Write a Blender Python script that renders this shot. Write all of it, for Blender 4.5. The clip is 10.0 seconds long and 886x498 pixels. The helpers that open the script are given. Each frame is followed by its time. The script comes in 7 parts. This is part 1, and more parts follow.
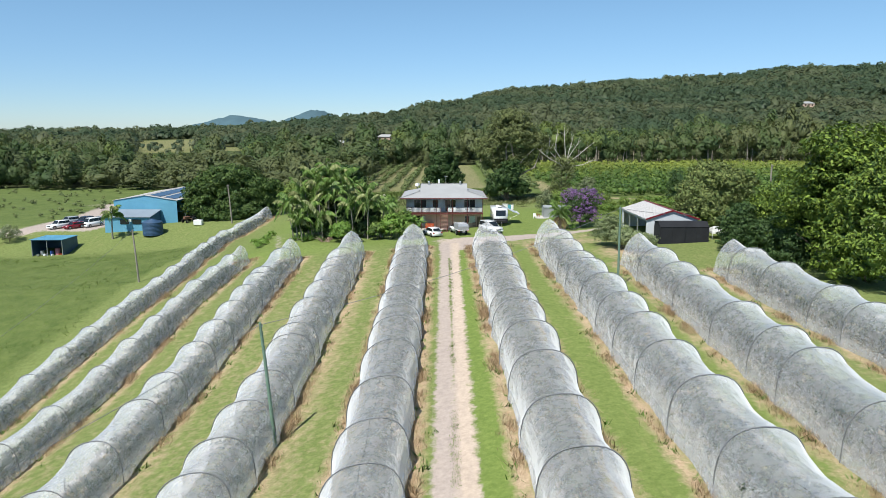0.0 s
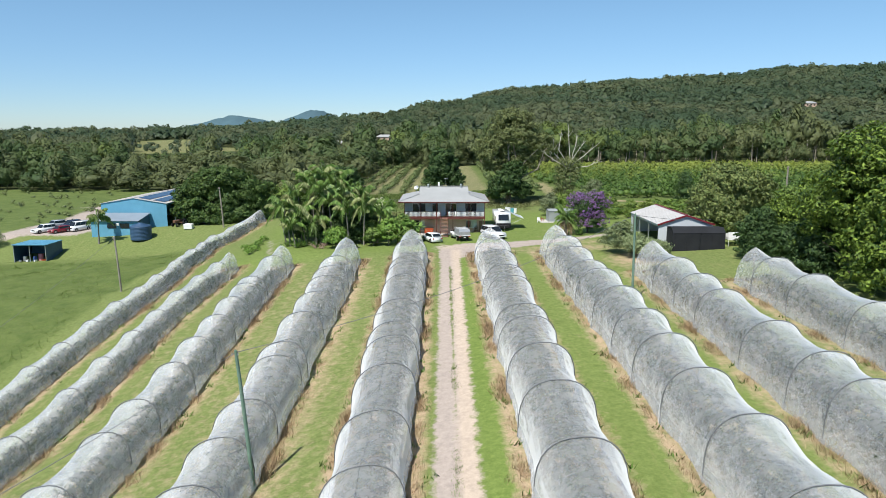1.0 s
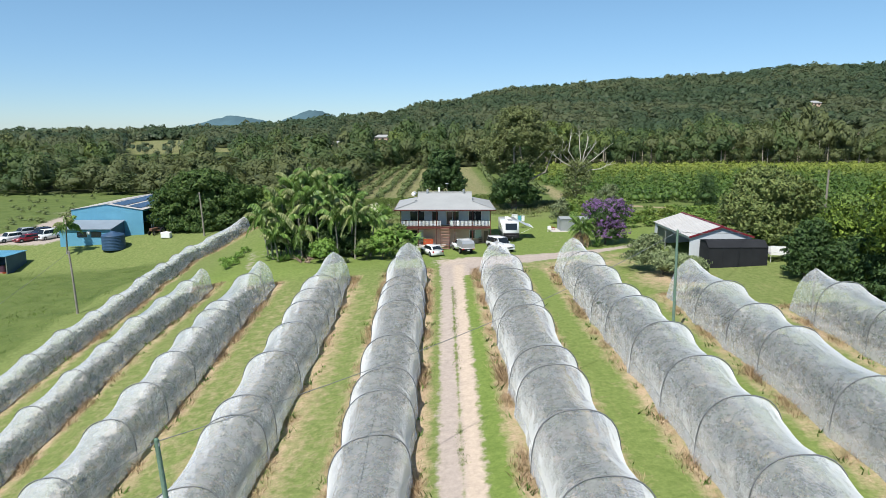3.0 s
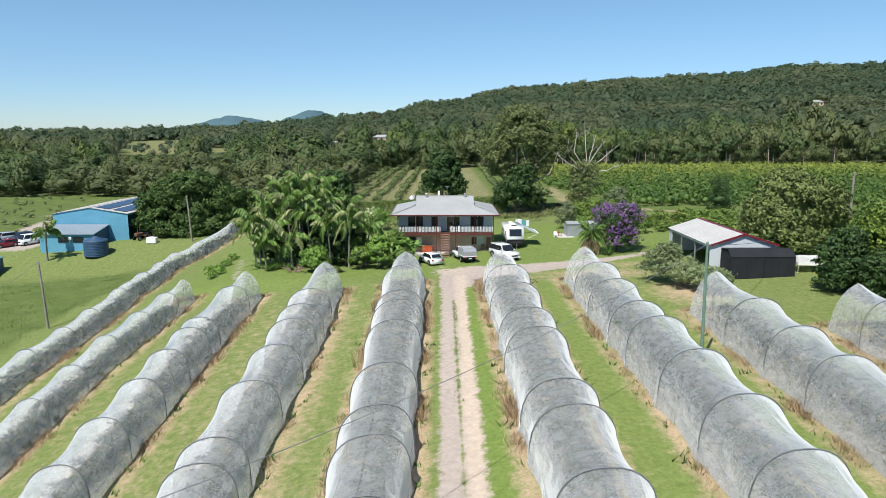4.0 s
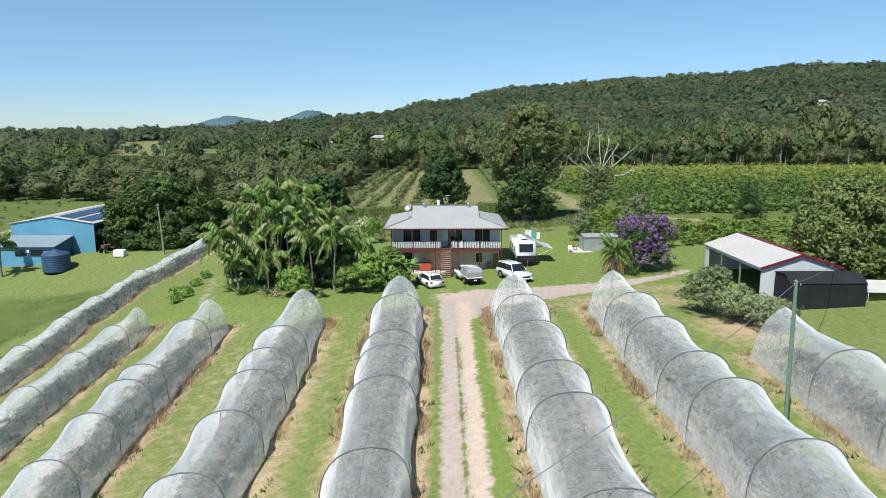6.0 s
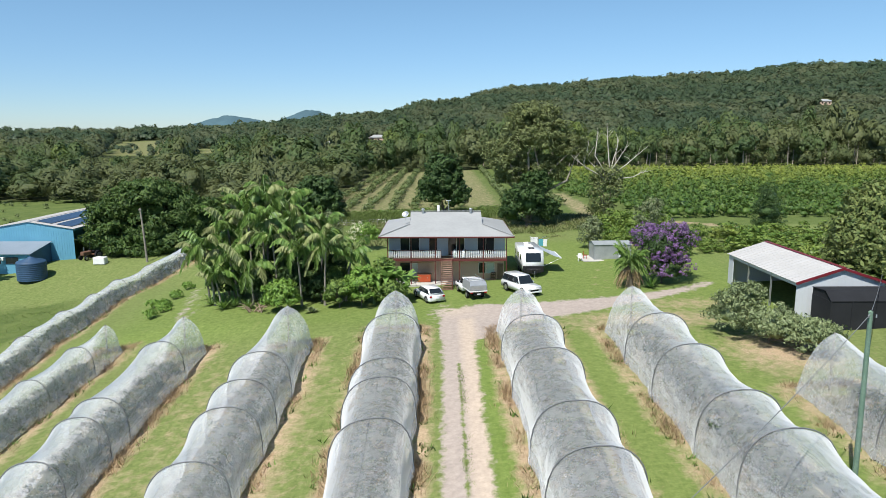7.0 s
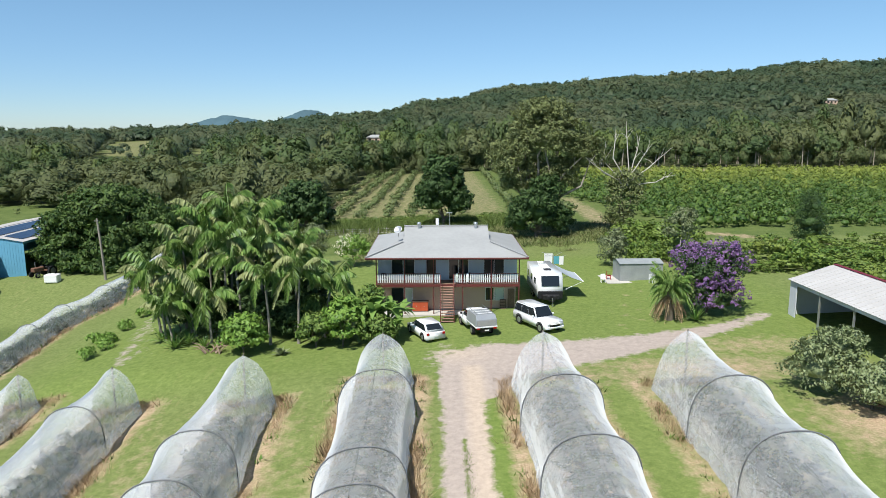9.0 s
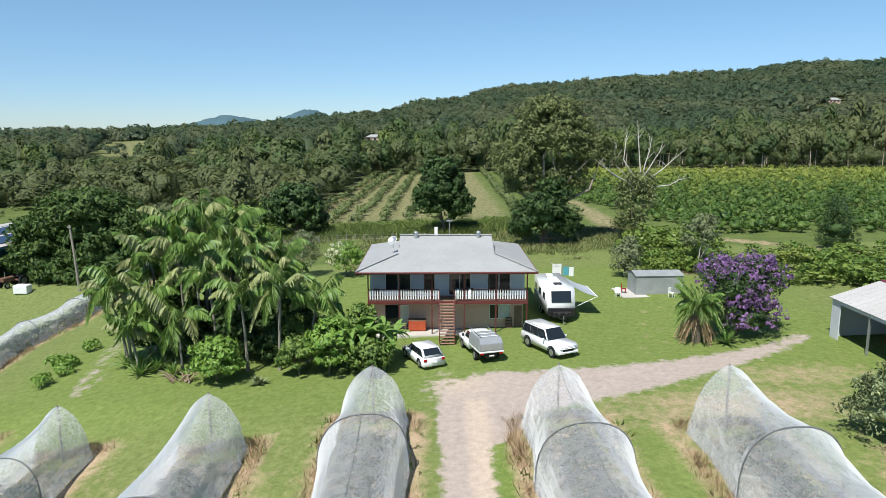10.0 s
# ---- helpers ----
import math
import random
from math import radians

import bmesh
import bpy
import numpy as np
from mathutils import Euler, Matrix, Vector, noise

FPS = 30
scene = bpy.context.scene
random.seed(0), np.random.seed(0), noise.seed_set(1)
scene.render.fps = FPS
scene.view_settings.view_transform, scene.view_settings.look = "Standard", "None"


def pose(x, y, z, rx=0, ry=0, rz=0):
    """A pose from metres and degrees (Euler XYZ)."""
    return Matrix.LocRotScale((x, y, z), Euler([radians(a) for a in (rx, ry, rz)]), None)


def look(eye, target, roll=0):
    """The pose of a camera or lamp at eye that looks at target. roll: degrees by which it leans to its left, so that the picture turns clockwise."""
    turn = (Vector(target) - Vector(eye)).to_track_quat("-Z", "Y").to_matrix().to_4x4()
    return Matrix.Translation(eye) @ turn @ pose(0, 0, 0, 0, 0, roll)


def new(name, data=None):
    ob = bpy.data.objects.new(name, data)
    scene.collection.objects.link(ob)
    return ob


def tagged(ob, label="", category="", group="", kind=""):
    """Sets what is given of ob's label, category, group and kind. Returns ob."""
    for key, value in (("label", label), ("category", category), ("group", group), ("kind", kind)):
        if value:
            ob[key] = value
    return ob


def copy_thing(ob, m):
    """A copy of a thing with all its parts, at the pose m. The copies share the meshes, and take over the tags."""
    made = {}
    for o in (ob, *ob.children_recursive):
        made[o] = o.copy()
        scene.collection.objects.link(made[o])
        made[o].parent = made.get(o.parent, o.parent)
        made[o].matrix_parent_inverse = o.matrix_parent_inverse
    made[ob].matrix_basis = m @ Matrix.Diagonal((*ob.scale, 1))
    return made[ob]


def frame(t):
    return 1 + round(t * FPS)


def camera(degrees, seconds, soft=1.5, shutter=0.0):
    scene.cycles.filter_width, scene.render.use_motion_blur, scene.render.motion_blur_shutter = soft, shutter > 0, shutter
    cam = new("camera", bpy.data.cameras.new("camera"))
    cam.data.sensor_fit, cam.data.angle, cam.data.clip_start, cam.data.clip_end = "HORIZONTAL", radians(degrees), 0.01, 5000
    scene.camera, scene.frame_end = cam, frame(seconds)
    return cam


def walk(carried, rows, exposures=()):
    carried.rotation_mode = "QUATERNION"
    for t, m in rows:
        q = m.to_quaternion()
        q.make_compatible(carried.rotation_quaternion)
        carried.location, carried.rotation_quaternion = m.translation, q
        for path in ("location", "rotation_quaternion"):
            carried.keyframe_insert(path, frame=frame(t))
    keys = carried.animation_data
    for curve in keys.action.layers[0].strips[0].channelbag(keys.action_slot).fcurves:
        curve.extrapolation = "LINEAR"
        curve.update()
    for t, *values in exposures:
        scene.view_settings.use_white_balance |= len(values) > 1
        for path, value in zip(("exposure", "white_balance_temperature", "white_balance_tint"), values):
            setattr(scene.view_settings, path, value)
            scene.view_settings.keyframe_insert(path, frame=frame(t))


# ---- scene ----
cam = camera(66.0, 10.0, soft=0.8)
# seconds, x, y, z, pitch, yaw, roll
ROWS = [
    (0.0, 0.000, 0.000, 18.000, -9.868, -0.000, -0.000),
    (0.5, -0.050, 2.757, 18.035, -9.868, -0.024, 0.010),
    (1.0, -0.084, 5.733, 18.043, -9.862, -0.041, 0.020),
    (1.5, -0.134, 8.537, 18.012, -9.862, -0.053, 0.020),
    (2.0, -0.219, 11.668, 17.997, -9.850, -0.077, 0.030),
    (2.5, -0.292, 14.605, 17.970, -9.844, -0.100, 0.040),
    (4.0, -0.403, 24.179, 17.949, -9.856, -0.171, 0.080),
    (4.5, -0.419, 27.211, 17.975, -9.850, -0.195, 0.090),
    (5.0, -0.468, 30.534, 18.009, -9.850, -0.225, 0.100),
    (5.5, -0.503, 33.625, 18.029, -9.844, -0.242, 0.100),
    (7.0, -0.591, 43.478, 18.061, -9.874, -0.301, 0.120),
    (7.5, -0.622, 46.631, 18.062, -9.880, -0.319, 0.120),
    (8.0, -0.634, 50.015, 18.062, -9.885, -0.343, 0.120),
    (8.5, -0.622, 53.151, 18.043, -9.880, -0.355, 0.130),
    (9.0, -0.588, 56.590, 18.017, -9.885, -0.378, 0.140),
    (9.5, -0.588, 59.783, 18.019, -9.903, -0.402, 0.150),
    (10.0, -0.526, 63.255, 18.000, -9.909, -0.414, 0.140),
]
walk(cam, [(t, pose(x, y, z, 90 + pitch, roll, yaw)) for t, x, y, z, pitch, yaw, roll in ROWS],
     [(0.0, 0.35, 6450, 8), (10.0, 0.35, 6450, 8)])
# ---- light ----
SUN_DIR = Vector((-0.27, -0.46, 0.848)).normalized()   # towards the sun
world = bpy.data.worlds.new("sky")
scene.world = world
world.use_nodes = True
wn = world.node_tree.nodes
wl = world.node_tree.links
sky = wn.new("ShaderNodeTexSky")
sky.sky_type = "NISHITA"
sky.sun_disc = False
sky.sun_elevation = math.asin(SUN_DIR.z)
sky.sun_rotation = math.atan2(SUN_DIR.x, SUN_DIR.y)
sky.altitude = 0
sky.air_density = 0.8
sky.dust_density = 0.15
sky.ozone_density = 5.0
wn["Background"].inputs["Strength"].default_value = 0.10
tone = wn.new("ShaderNodeMix")
tone.data_type, tone.blend_type = "RGBA", "MULTIPLY"
tone.inputs["Factor"].default_value = 1.0
# a clear, cool summer sky, a little hazy towards the horizon
up = wn.new("ShaderNodeSeparateXYZ")
wl.new(wn.new("ShaderNodeTexCoord").outputs["Generated"], up.inputs[0])
rise_ = wn.new("ShaderNodeValToRGB")
rise_.color_ramp.interpolation = "EASE"
rise_.color_ramp.elements[0].position, rise_.color_ramp.elements[1].position = 0.02, 0.20
rise_.color_ramp.elements[0].color, rise_.color_ramp.elements[1].color = (0.80, 0.89, 0.99, 1), (1.03, 1.12, 1.06, 1)
wl.new(up.outputs["Z"], rise_.inputs["Fac"])
wl.new(rise_.outputs["Color"], tone.inputs["B"])
wl.new(sky.outputs["Color"], tone.inputs["A"])
wl.new(tone.outputs["Result"], wn["Background"].inputs["Color"])

sun = new("sun", bpy.data.lights.new("sun", "SUN"))
sun.data.energy = 5.0
sun.data.angle = radians(0.53)
sun.data.color = (1.0, 0.96, 0.90)
sun.matrix_world = look(SUN_DIR * 100, (0, 0, 0))


# ---- materials ----
def material(name, base, other=None, rough=0.8, metal=0.0, scale=1.0, fine=12.0, bump=0.0, contrast=(0.35, 0.65), spec=0.3, island=0.0, objvar=0.0, coat=0.0):
    """Two-scale noise between two base colours, with fine relief."""
    m = bpy.data.materials.new(name)
    m.use_nodes = True
    n, l = m.node_tree.nodes, m.node_tree.links
    p = n["Principled BSDF"]
    p.inputs["Roughness"].default_value = rough
    p.inputs["Metallic"].default_value = metal
    p.inputs["Specular IOR Level"].default_value = spec
    p.inputs["Coat Weight"].default_value = coat
    other = other or tuple(0.8 * c for c in base)
    tc = n.new("ShaderNodeTexCoord")
    big, small = n.new("ShaderNodeTexNoise"), n.new("ShaderNodeTexNoise")
    big.inputs["Scale"].default_value, small.inputs["Scale"].default_value = scale, fine
    big.inputs["Detail"].default_value = 4
    small.inputs["Detail"].default_value = 3
    mixf = n.new("ShaderNodeMath")
    mixf.operation = "MULTIPLY_ADD"
    l.new(tc.outputs["Object"], big.inputs["Vector"])
    l.new(tc.outputs["Object"], small.inputs["Vector"])
    l.new(small.outputs["Fac"], mixf.inputs[0])
    mixf.inputs[1].default_value = 0.4
    half = n.new("ShaderNodeMath")
    half.operation = "MULTIPLY"
    half.inputs[1].default_value = 0.6
    l.new(big.outputs["Fac"], half.inputs[0])
    l.new(half.outputs[0], mixf.inputs[2])
    fac = mixf.outputs[0]
    if island or objvar:
        src = n.new("ShaderNodeNewGeometry").outputs["Random Per Island"] if island else n.new("ShaderNodeObjectInfo").outputs["Random"]
        add = n.new("ShaderNodeMath")
        add.operation = "MULTIPLY_ADD"
        off = n.new("ShaderNodeMath")
        off.operation = "SUBTRACT"
        off.inputs[1].default_value = 0.5
        l.new(src, off.inputs[0])
        l.new(off.outputs[0], add.inputs[0])
        add.inputs[1].default_value = island or objvar
        l.new(fac, add.inputs[2])
        fac = add.outputs[0]
    ramp = n.new("ShaderNodeValToRGB")
    ramp.color_ramp.elements[0].position, ramp.color_ramp.elements[1].position = contrast
    ramp.color_ramp.elements[0].color = (*other, 1)
    ramp.color_ramp.elements[1].color = (*base, 1)
    l.new(fac, ramp.inputs["Fac"])
    l.new(ramp.outputs["Color"], p.inputs["Base Color"])
    if bump:
        b = n.new("ShaderNodeBump")
        b.inputs["Strength"].default_value = bump
        b.inputs["Distance"].default_value = 0.05
        l.new(small.outputs["Fac"], b.inputs["Height"])
        l.new(b.outputs["Normal"], p.inputs["Normal"])
    return m


def leaf_material(name, base, other, tint=None, trans=0.22, rough=0.5, spec=0.3, tint_amount=0.9, mottle=0.0, kinds=None):
    """Leaves: diffuse with some light coming through, varied leaf by leaf and, where the mesh carries it, tree by tree."""
    m = bpy.data.materials.new(name)
    m.use_nodes = True
    n, l = m.node_tree.nodes, m.node_tree.links
    p = n["Principled BSDF"]
    p.inputs["Roughness"].default_value = rough
    p.inputs["Specular IOR Level"].default_value = spec
    geo = n.new("ShaderNodeNewGeometry")
    mix = n.new("ShaderNodeMix")
    mix.data_type = "RGBA"
    mix.inputs["A"].default_value, mix.inputs["B"].default_value = (*base, 1), (*other, 1)
    l.new(geo.outputs["Random Per Island"], mix.inputs["Factor"])
    colour = mix.outputs["Result"]
    if tint:
        at = n.new("ShaderNodeAttribute")
        at.attribute_name = "tint"
        mul = n.new("ShaderNodeMath")
        mul.operation = "MULTIPLY"
        mul.inputs[1].default_value = tint_amount
        l.new(at.outputs["Fac"], mul.inputs[0])
        mix2 = n.new("ShaderNodeMix")
        mix2.data_type = "RGBA"
        mix2.inputs["B"].default_value = (*tint, 1)
        l.new(mul.outputs[0], mix2.inputs["Factor"])
        l.new(colour, mix2.inputs["A"])
        colour = mix2.outputs["Result"]
    if kinds:
        # several species, told apart by the tree's tint
        at = n.new("ShaderNodeAttribute")
        at.attribute_name = "tint"
        rk = n.new("ShaderNodeValToRGB")
        for q, (pos, c) in enumerate(kinds):
            e = rk.color_ramp.elements[q] if q < 2 else rk.color_ramp.elements.new(pos)
            e.position, e.color = pos, (*c, 1)
        l.new(at.outputs["Fac"], rk.inputs["Fac"])
        mk = n.new("ShaderNodeMix")
        mk.data_type = "RGBA"
        mk.inputs["Factor"].default_value = 0.72
        l.new(colour, mk.inputs["A"])
        l.new(rk.outputs["Color"], mk.inputs["B"])
        colour = mk.outputs["Result"]
    if mottle:
        # sprays of leaves within a crown
        tc = n.new("ShaderNodeTexCoord")
        ns = n.new("ShaderNodeTexNoise")
        ns.inputs["Scale"].default_value, ns.inputs["Detail"].default_value, ns.inputs["Roughness"].default_value = mottle, 5, 0.7
        l.new(tc.outputs["Object"], ns.inputs["Vector"])
        rm = n.new("ShaderNodeValToRGB")
        rm.color_ramp.elements[0].position, rm.color_ramp.elements[1].position = 0.36, 0.64
        rm.color_ramp.elements[0].color, rm.color_ramp.elements[1].color = (0.70, 0.74, 0.76, 1), (1.16, 1.13, 1.0, 1)
        l.new(ns.outputs["Fac"], rm.inputs["Fac"])
        mm = n.new("ShaderNodeMix")
        mm.data_type, mm.blend_type = "RGBA", "MULTIPLY"
        mm.inputs["Factor"].default_value = 1.0
        l.new(colour, mm.inputs["A"])
        l.new(rm.outputs["Color"], mm.inputs["B"])
        colour = mm.outputs["Result"]
        bp = n.new("ShaderNodeBump")
        bp.inputs["Strength"].default_value, bp.inputs["Distance"].default_value = 0.8, 0.5 / mottle
        l.new(ns.outputs["Fac"], bp.inputs["Height"])
        l.new(bp.outputs["Normal"], p.inputs["Normal"])
    l.new(colour, p.inputs["Base Color"])
    tr = n.new("ShaderNodeBsdfTranslucent")
    l.new(colour, tr.inputs["Color"])
    ms = n.new("ShaderNodeMixShader")
    ms.inputs["Fac"].default_value = trans
    l.new(p.outputs["BSDF"], ms.inputs[1])
    l.new(tr.outputs["BSDF"], ms.inputs[2])
    l.new(ms.outputs["Shader"], n["Material Output"].inputs["Surface"])
    return m


def ground_material():
    """Mown lawn, rough meadow, straw and bare earth, mixed by the land cover stored on the sheet."""
    m = bpy.data.materials.new("grassland")
    m.use_nodes = True
    n, l = m.node_tree.nodes, m.node_tree.links
    p = n["Principled BSDF"]
    p.inputs["Roughness"].default_value = 0.95
    p.inputs["Specular IOR Level"].default_value = 0.1
    tc = n.new("ShaderNodeTexCoord")

    def noise_at(scale, detail=5, rough=0.6):
        t = n.new("ShaderNodeTexNoise")
        t.inputs["Scale"].default_value, t.inputs["Detail"].default_value, t.inputs["Roughness"].default_value = scale, detail, rough
        l.new(tc.outputs["Object"], t.inputs["Vector"])
        return t.outputs["Fac"]

    def ramp(src, lo, hi, a, b):
        r = n.new("ShaderNodeValToRGB")
        r.color_ramp.elements[0].position, r.color_ramp.elements[1].position = lo, hi
        r.color_ramp.elements[0].color, r.color_ramp.elements[1].color = (*a, 1), (*b, 1)
        l.new(src, r.inputs["Fac"])
        return r.outputs["Color"]

    def blend(fac, a, b):
        x = n.new("ShaderNodeMix")
        x.data_type = "RGBA"
        l.new(fac, x.inputs["Factor"])
        l.new(a, x.inputs["A"])
        l.new(b, x.inputs["B"])
        return x.outputs["Result"]

    def cover(name, breakup, amount=0.9, lo=0.4, hi=0.6):
        at = n.new("ShaderNodeAttribute")
        at.attribute_name = name
        a = n.new("ShaderNodeMath")
        a.operation = "MULTIPLY_ADD"
        s = n.new("ShaderNodeMath")
        s.operation = "SUBTRACT"
        s.inputs[1].default_value = 0.5
        l.new(breakup, s.inputs[0])
        l.new(s.outputs[0], a.inputs[0])
        a.inputs[1].default_value = amount
        l.new(at.outputs["Fac"], a.inputs[2])
        r = n.new("ShaderNodeMapRange")
        r.inputs["From Min"].default_value, r.inputs["From Max"].default_value = lo, hi
        l.new(a.outputs[0], r.inputs["Value"])
        return r.outputs["Result"]

    fine, mid, big = noise_at(7.0, 5, 0.7), noise_at(0.8, 7, 0.7), noise_at(0.10, 4)
    mp = n.new("ShaderNodeMapping")
    mp.inputs["Scale"].default_value = (1.3, 0.22, 1.0)
    l.new(tc.outputs["Object"], mp.inputs["Vector"])
    streak = n.new("ShaderNodeTexNoise")
    streak.inputs["Scale"].default_value, streak.inputs["Detail"].default_value, streak.inputs["Roughness"].default_value = 1.0, 6, 0.65
    l.new(mp.outputs["Vector"], streak.inputs["Vector"])
    patchy = noise_at(1.3, 6, 0.7)
    clump, patch_ = noise_at(2.3, 6, 0.75), noise_at(0.33, 5, 0.6)
    lawn = blend(patch_, ramp(clump, 0.22, 0.78, (0.092, 0.124, 0.032), (0.200, 0.242, 0.080)), ramp(clump, 0.22, 0.78, (0.128, 0.148, 0.050), (0.270, 0.275, 0.115)))
    lawn = blend(fine, ramp(clump, 0.3, 0.7, (0.075, 0.112, 0.028), (0.180, 0.236, 0.074)), lawn)
    dry = n.new("ShaderNodeMapRange")
    dry.inputs["From Min"].default_value, dry.inputs["From Max"].default_value = 0.58, 0.84
    l.new(streak.outputs["Fac"], dry.inputs["Value"])
    lawn = blend(dry.outputs["Result"], lawn, ramp(fine, 0.3, 0.7, (0.16, 0.165, 0.06), (0.34, 0.31, 0.15)))
    lush = n.new("ShaderNodeAttribute")
    lush.attribute_name = "lush"
    lawn = blend(lush.outputs["Fac"], lawn, ramp(clump, 0.25, 0.75, (0.090, 0.145, 0.026), (0.195, 0.262, 0.062)))
    meadow = blend(mid, ramp(patch_, 0.30, 0.70, (0.040, 0.082, 0.015), (0.128, 0.170, 0.046)), ramp(clump, 0.28, 0.72, (0.062, 0.098, 0.025), (0.182, 0.200, 0.076)))
    straw = ramp(fine, 0.3, 0.7, (0.26, 0.185, 0.115), (0.52, 0.40, 0.27))
    sand = n.new("ShaderNodeAttribute")
    sand.attribute_name = "sand"
    earth = blend(sand.outputs["Fac"], ramp(clump, 0.3, 0.7, (0.30, 0.255, 0.225), (0.44, 0.37, 0.32)), ramp(clump, 0.3, 0.7, (0.38, 0.31, 0.25), (0.54, 0.44, 0.35)))
    col = blend(cover("meadow", big), lawn, meadow)
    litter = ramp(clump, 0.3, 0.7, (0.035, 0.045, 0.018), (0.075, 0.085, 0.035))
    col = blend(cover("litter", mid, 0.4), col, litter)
    col = blend(cover("straw", patchy, 1.7, 0.26, 0.95), col, straw)
    col = blend(cover("earth", patchy, 1.5, 0.34, 0.66), col, earth)
    l.new(col, p.inputs["Base Color"])
    b = n.new("ShaderNodeBump")
    b.inputs["Strength"].default_value, b.inputs["Distance"].default_value = 0.45, 0.08
    l.new(fine, b.inputs["Height"])
    l.new(b.outputs["Normal"], p.inputs["Normal"])
    return m


def net_material():
    """Knitted white bird net: part of the light passes between the threads, the rest meets white yarn."""
    m = bpy.data.materials.new("white_netting")
    m.use_nodes = True
    n, l = m.node_tree.nodes, m.node_tree.links
    n.remove(n["Principled BSDF"])
    tc = n.new("ShaderNodeTexCoord")
    t = n.new("ShaderNodeTexNoise")
    t.inputs["Scale"].default_value, t.inputs["Detail"].default_value, t.inputs["Roughness"].default_value = 1.6, 7, 0.72
    l.new(tc.outputs["Object"], t.inputs["Vector"])
    r = n.new("ShaderNodeMapRange")
    r.inputs["From Min"].default_value, r.inputs["From Max"].default_value = 0.3, 0.7
    r.inputs["To Min"].default_value, r.inputs["To Max"].default_value = NET_COVER
    l.new(t.outputs["Fac"], r.inputs["Value"])
    d, tl = n.new("ShaderNodeBsdfDiffuse"), n.new("ShaderNodeBsdfTranslucent")
    d.inputs["Color"].default_value = (0.88, 0.89, 0.91, 1)
    tl.inputs["Color"].default_value = (0.88, 0.89, 0.91, 1)
    yarn = n.new("ShaderNodeMixShader")
    yarn.inputs["Fac"].default_value = 0.42
    l.new(d.outputs[0], yarn.inputs[1])
    l.new(tl.outputs[0], yarn.inputs[2])
    hole = n.new("ShaderNodeBsdfTransparent")
    mix = n.new("ShaderNodeMixShader")
    l.new(r.outputs["Result"], mix.inputs["Fac"])
    l.new(hole.outputs[0], mix.inputs[1])
    l.new(yarn.outputs[0], mix.inputs[2])
    l.new(mix.outputs[0], n["Material Output"].inputs["Surface"])
    return m


def thread_material():
    """White knitting yarn standing proud of the net: it lets some light through."""
    m = bpy.data.materials.new("white_yarn")
    m.use_nodes = True
    n, l = m.node_tree.nodes, m.node_tree.links
    n.remove(n["Principled BSDF"])
    d, tl, hole = n.new("ShaderNodeBsdfDiffuse"), n.new("ShaderNodeBsdfTranslucent"), n.new("ShaderNodeBsdfTransparent")
    d.inputs["Color"].default_value = tl.inputs["Color"].default_value = (0.87, 0.89, 0.91, 1)
    yarn, mix = n.new("ShaderNodeMixShader"), n.new("ShaderNodeMixShader")
    yarn.inputs["Fac"].default_value, mix.inputs["Fac"].default_value = 0.5, 0.62
    l.new(d.outputs[0], yarn.inputs[1])
    l.new(tl.outputs[0], yarn.inputs[2])
    l.new(hole.outputs[0], mix.inputs[1])
    l.new(yarn.outputs[0], mix.inputs[2])
    l.new(mix.outputs[0], n["Material Output"].inputs["Surface"])
    return m


NET_COVER = (0.19, 0.35)
M_GROUND = ground_material()
M_NET = net_material()
M_YARN = thread_material()
M_HOOP = material("grey_pipe", (0.125, 0.13, 0.135), (0.16, 0.165, 0.17), rough=0.5)
M_CORD = material("dark_cord", (0.17, 0.18, 0.19), rough=0.8)
M_GREENPOLE = material("green_treated_pole", (0.17, 0.25, 0.19), (0.10, 0.17, 0.12), rough=0.85, scale=1.5, bump=0.3)
M_POLE = material("weathered_pole", (0.30, 0.27, 0.23), (0.20, 0.18, 0.15), rough=0.9, scale=1.0, bump=0.3)
M_BARK = material("bark", (0.22, 0.18, 0.14), (0.11, 0.09, 0.07), rough=0.95, scale=2, bump=0.5)
M_PALEBARK = material("pale_bark", (0.42, 0.38, 0.32), (0.25, 0.21, 0.17), rough=0.9, scale=1.2, bump=0.3)
M_DEADWOOD = material("dead_wood", (0.55, 0.52, 0.47), (0.38, 0.35, 0.31), rough=0.9, scale=1.0, bump=0.2)
M_FOREST = leaf_material("eucalypt_leaves", (0.088, 0.128, 0.044), (0.140, 0.170, 0.064), mottle=0.6, trans=0.32,
                         kinds=((0.0, (0.150, 0.170, 0.074)), (1.0, (0.170, 0.225, 0.060)), (0.25, (0.112, 0.146, 0.058)), (0.5, (0.090, 0.146, 0.050)), (0.72, (0.046, 0.094, 0.034)), (0.9, (0.070, 0.126, 0.042))))
# hill trees: leaf colours greyed and lifted to carry the distance haze
M_HILLFOREST = leaf_material("hazed_hill_eucalypt_leaves", (0.086, 0.116, 0.060), (0.100, 0.130, 0.066), trans=0.42,
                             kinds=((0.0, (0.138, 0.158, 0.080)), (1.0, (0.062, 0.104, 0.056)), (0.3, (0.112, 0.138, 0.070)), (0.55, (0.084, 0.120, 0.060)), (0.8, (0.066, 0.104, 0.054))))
M_FRUITLEAF = leaf_material("fruit_tree_leaves", (0.024, 0.042, 0.020), (0.095, 0.125, 0.066), trans=0.15)
M_MANGO = leaf_material("mango_leaves", (0.036, 0.082, 0.020), (0.130, 0.200, 0.052), mottle=1.6)
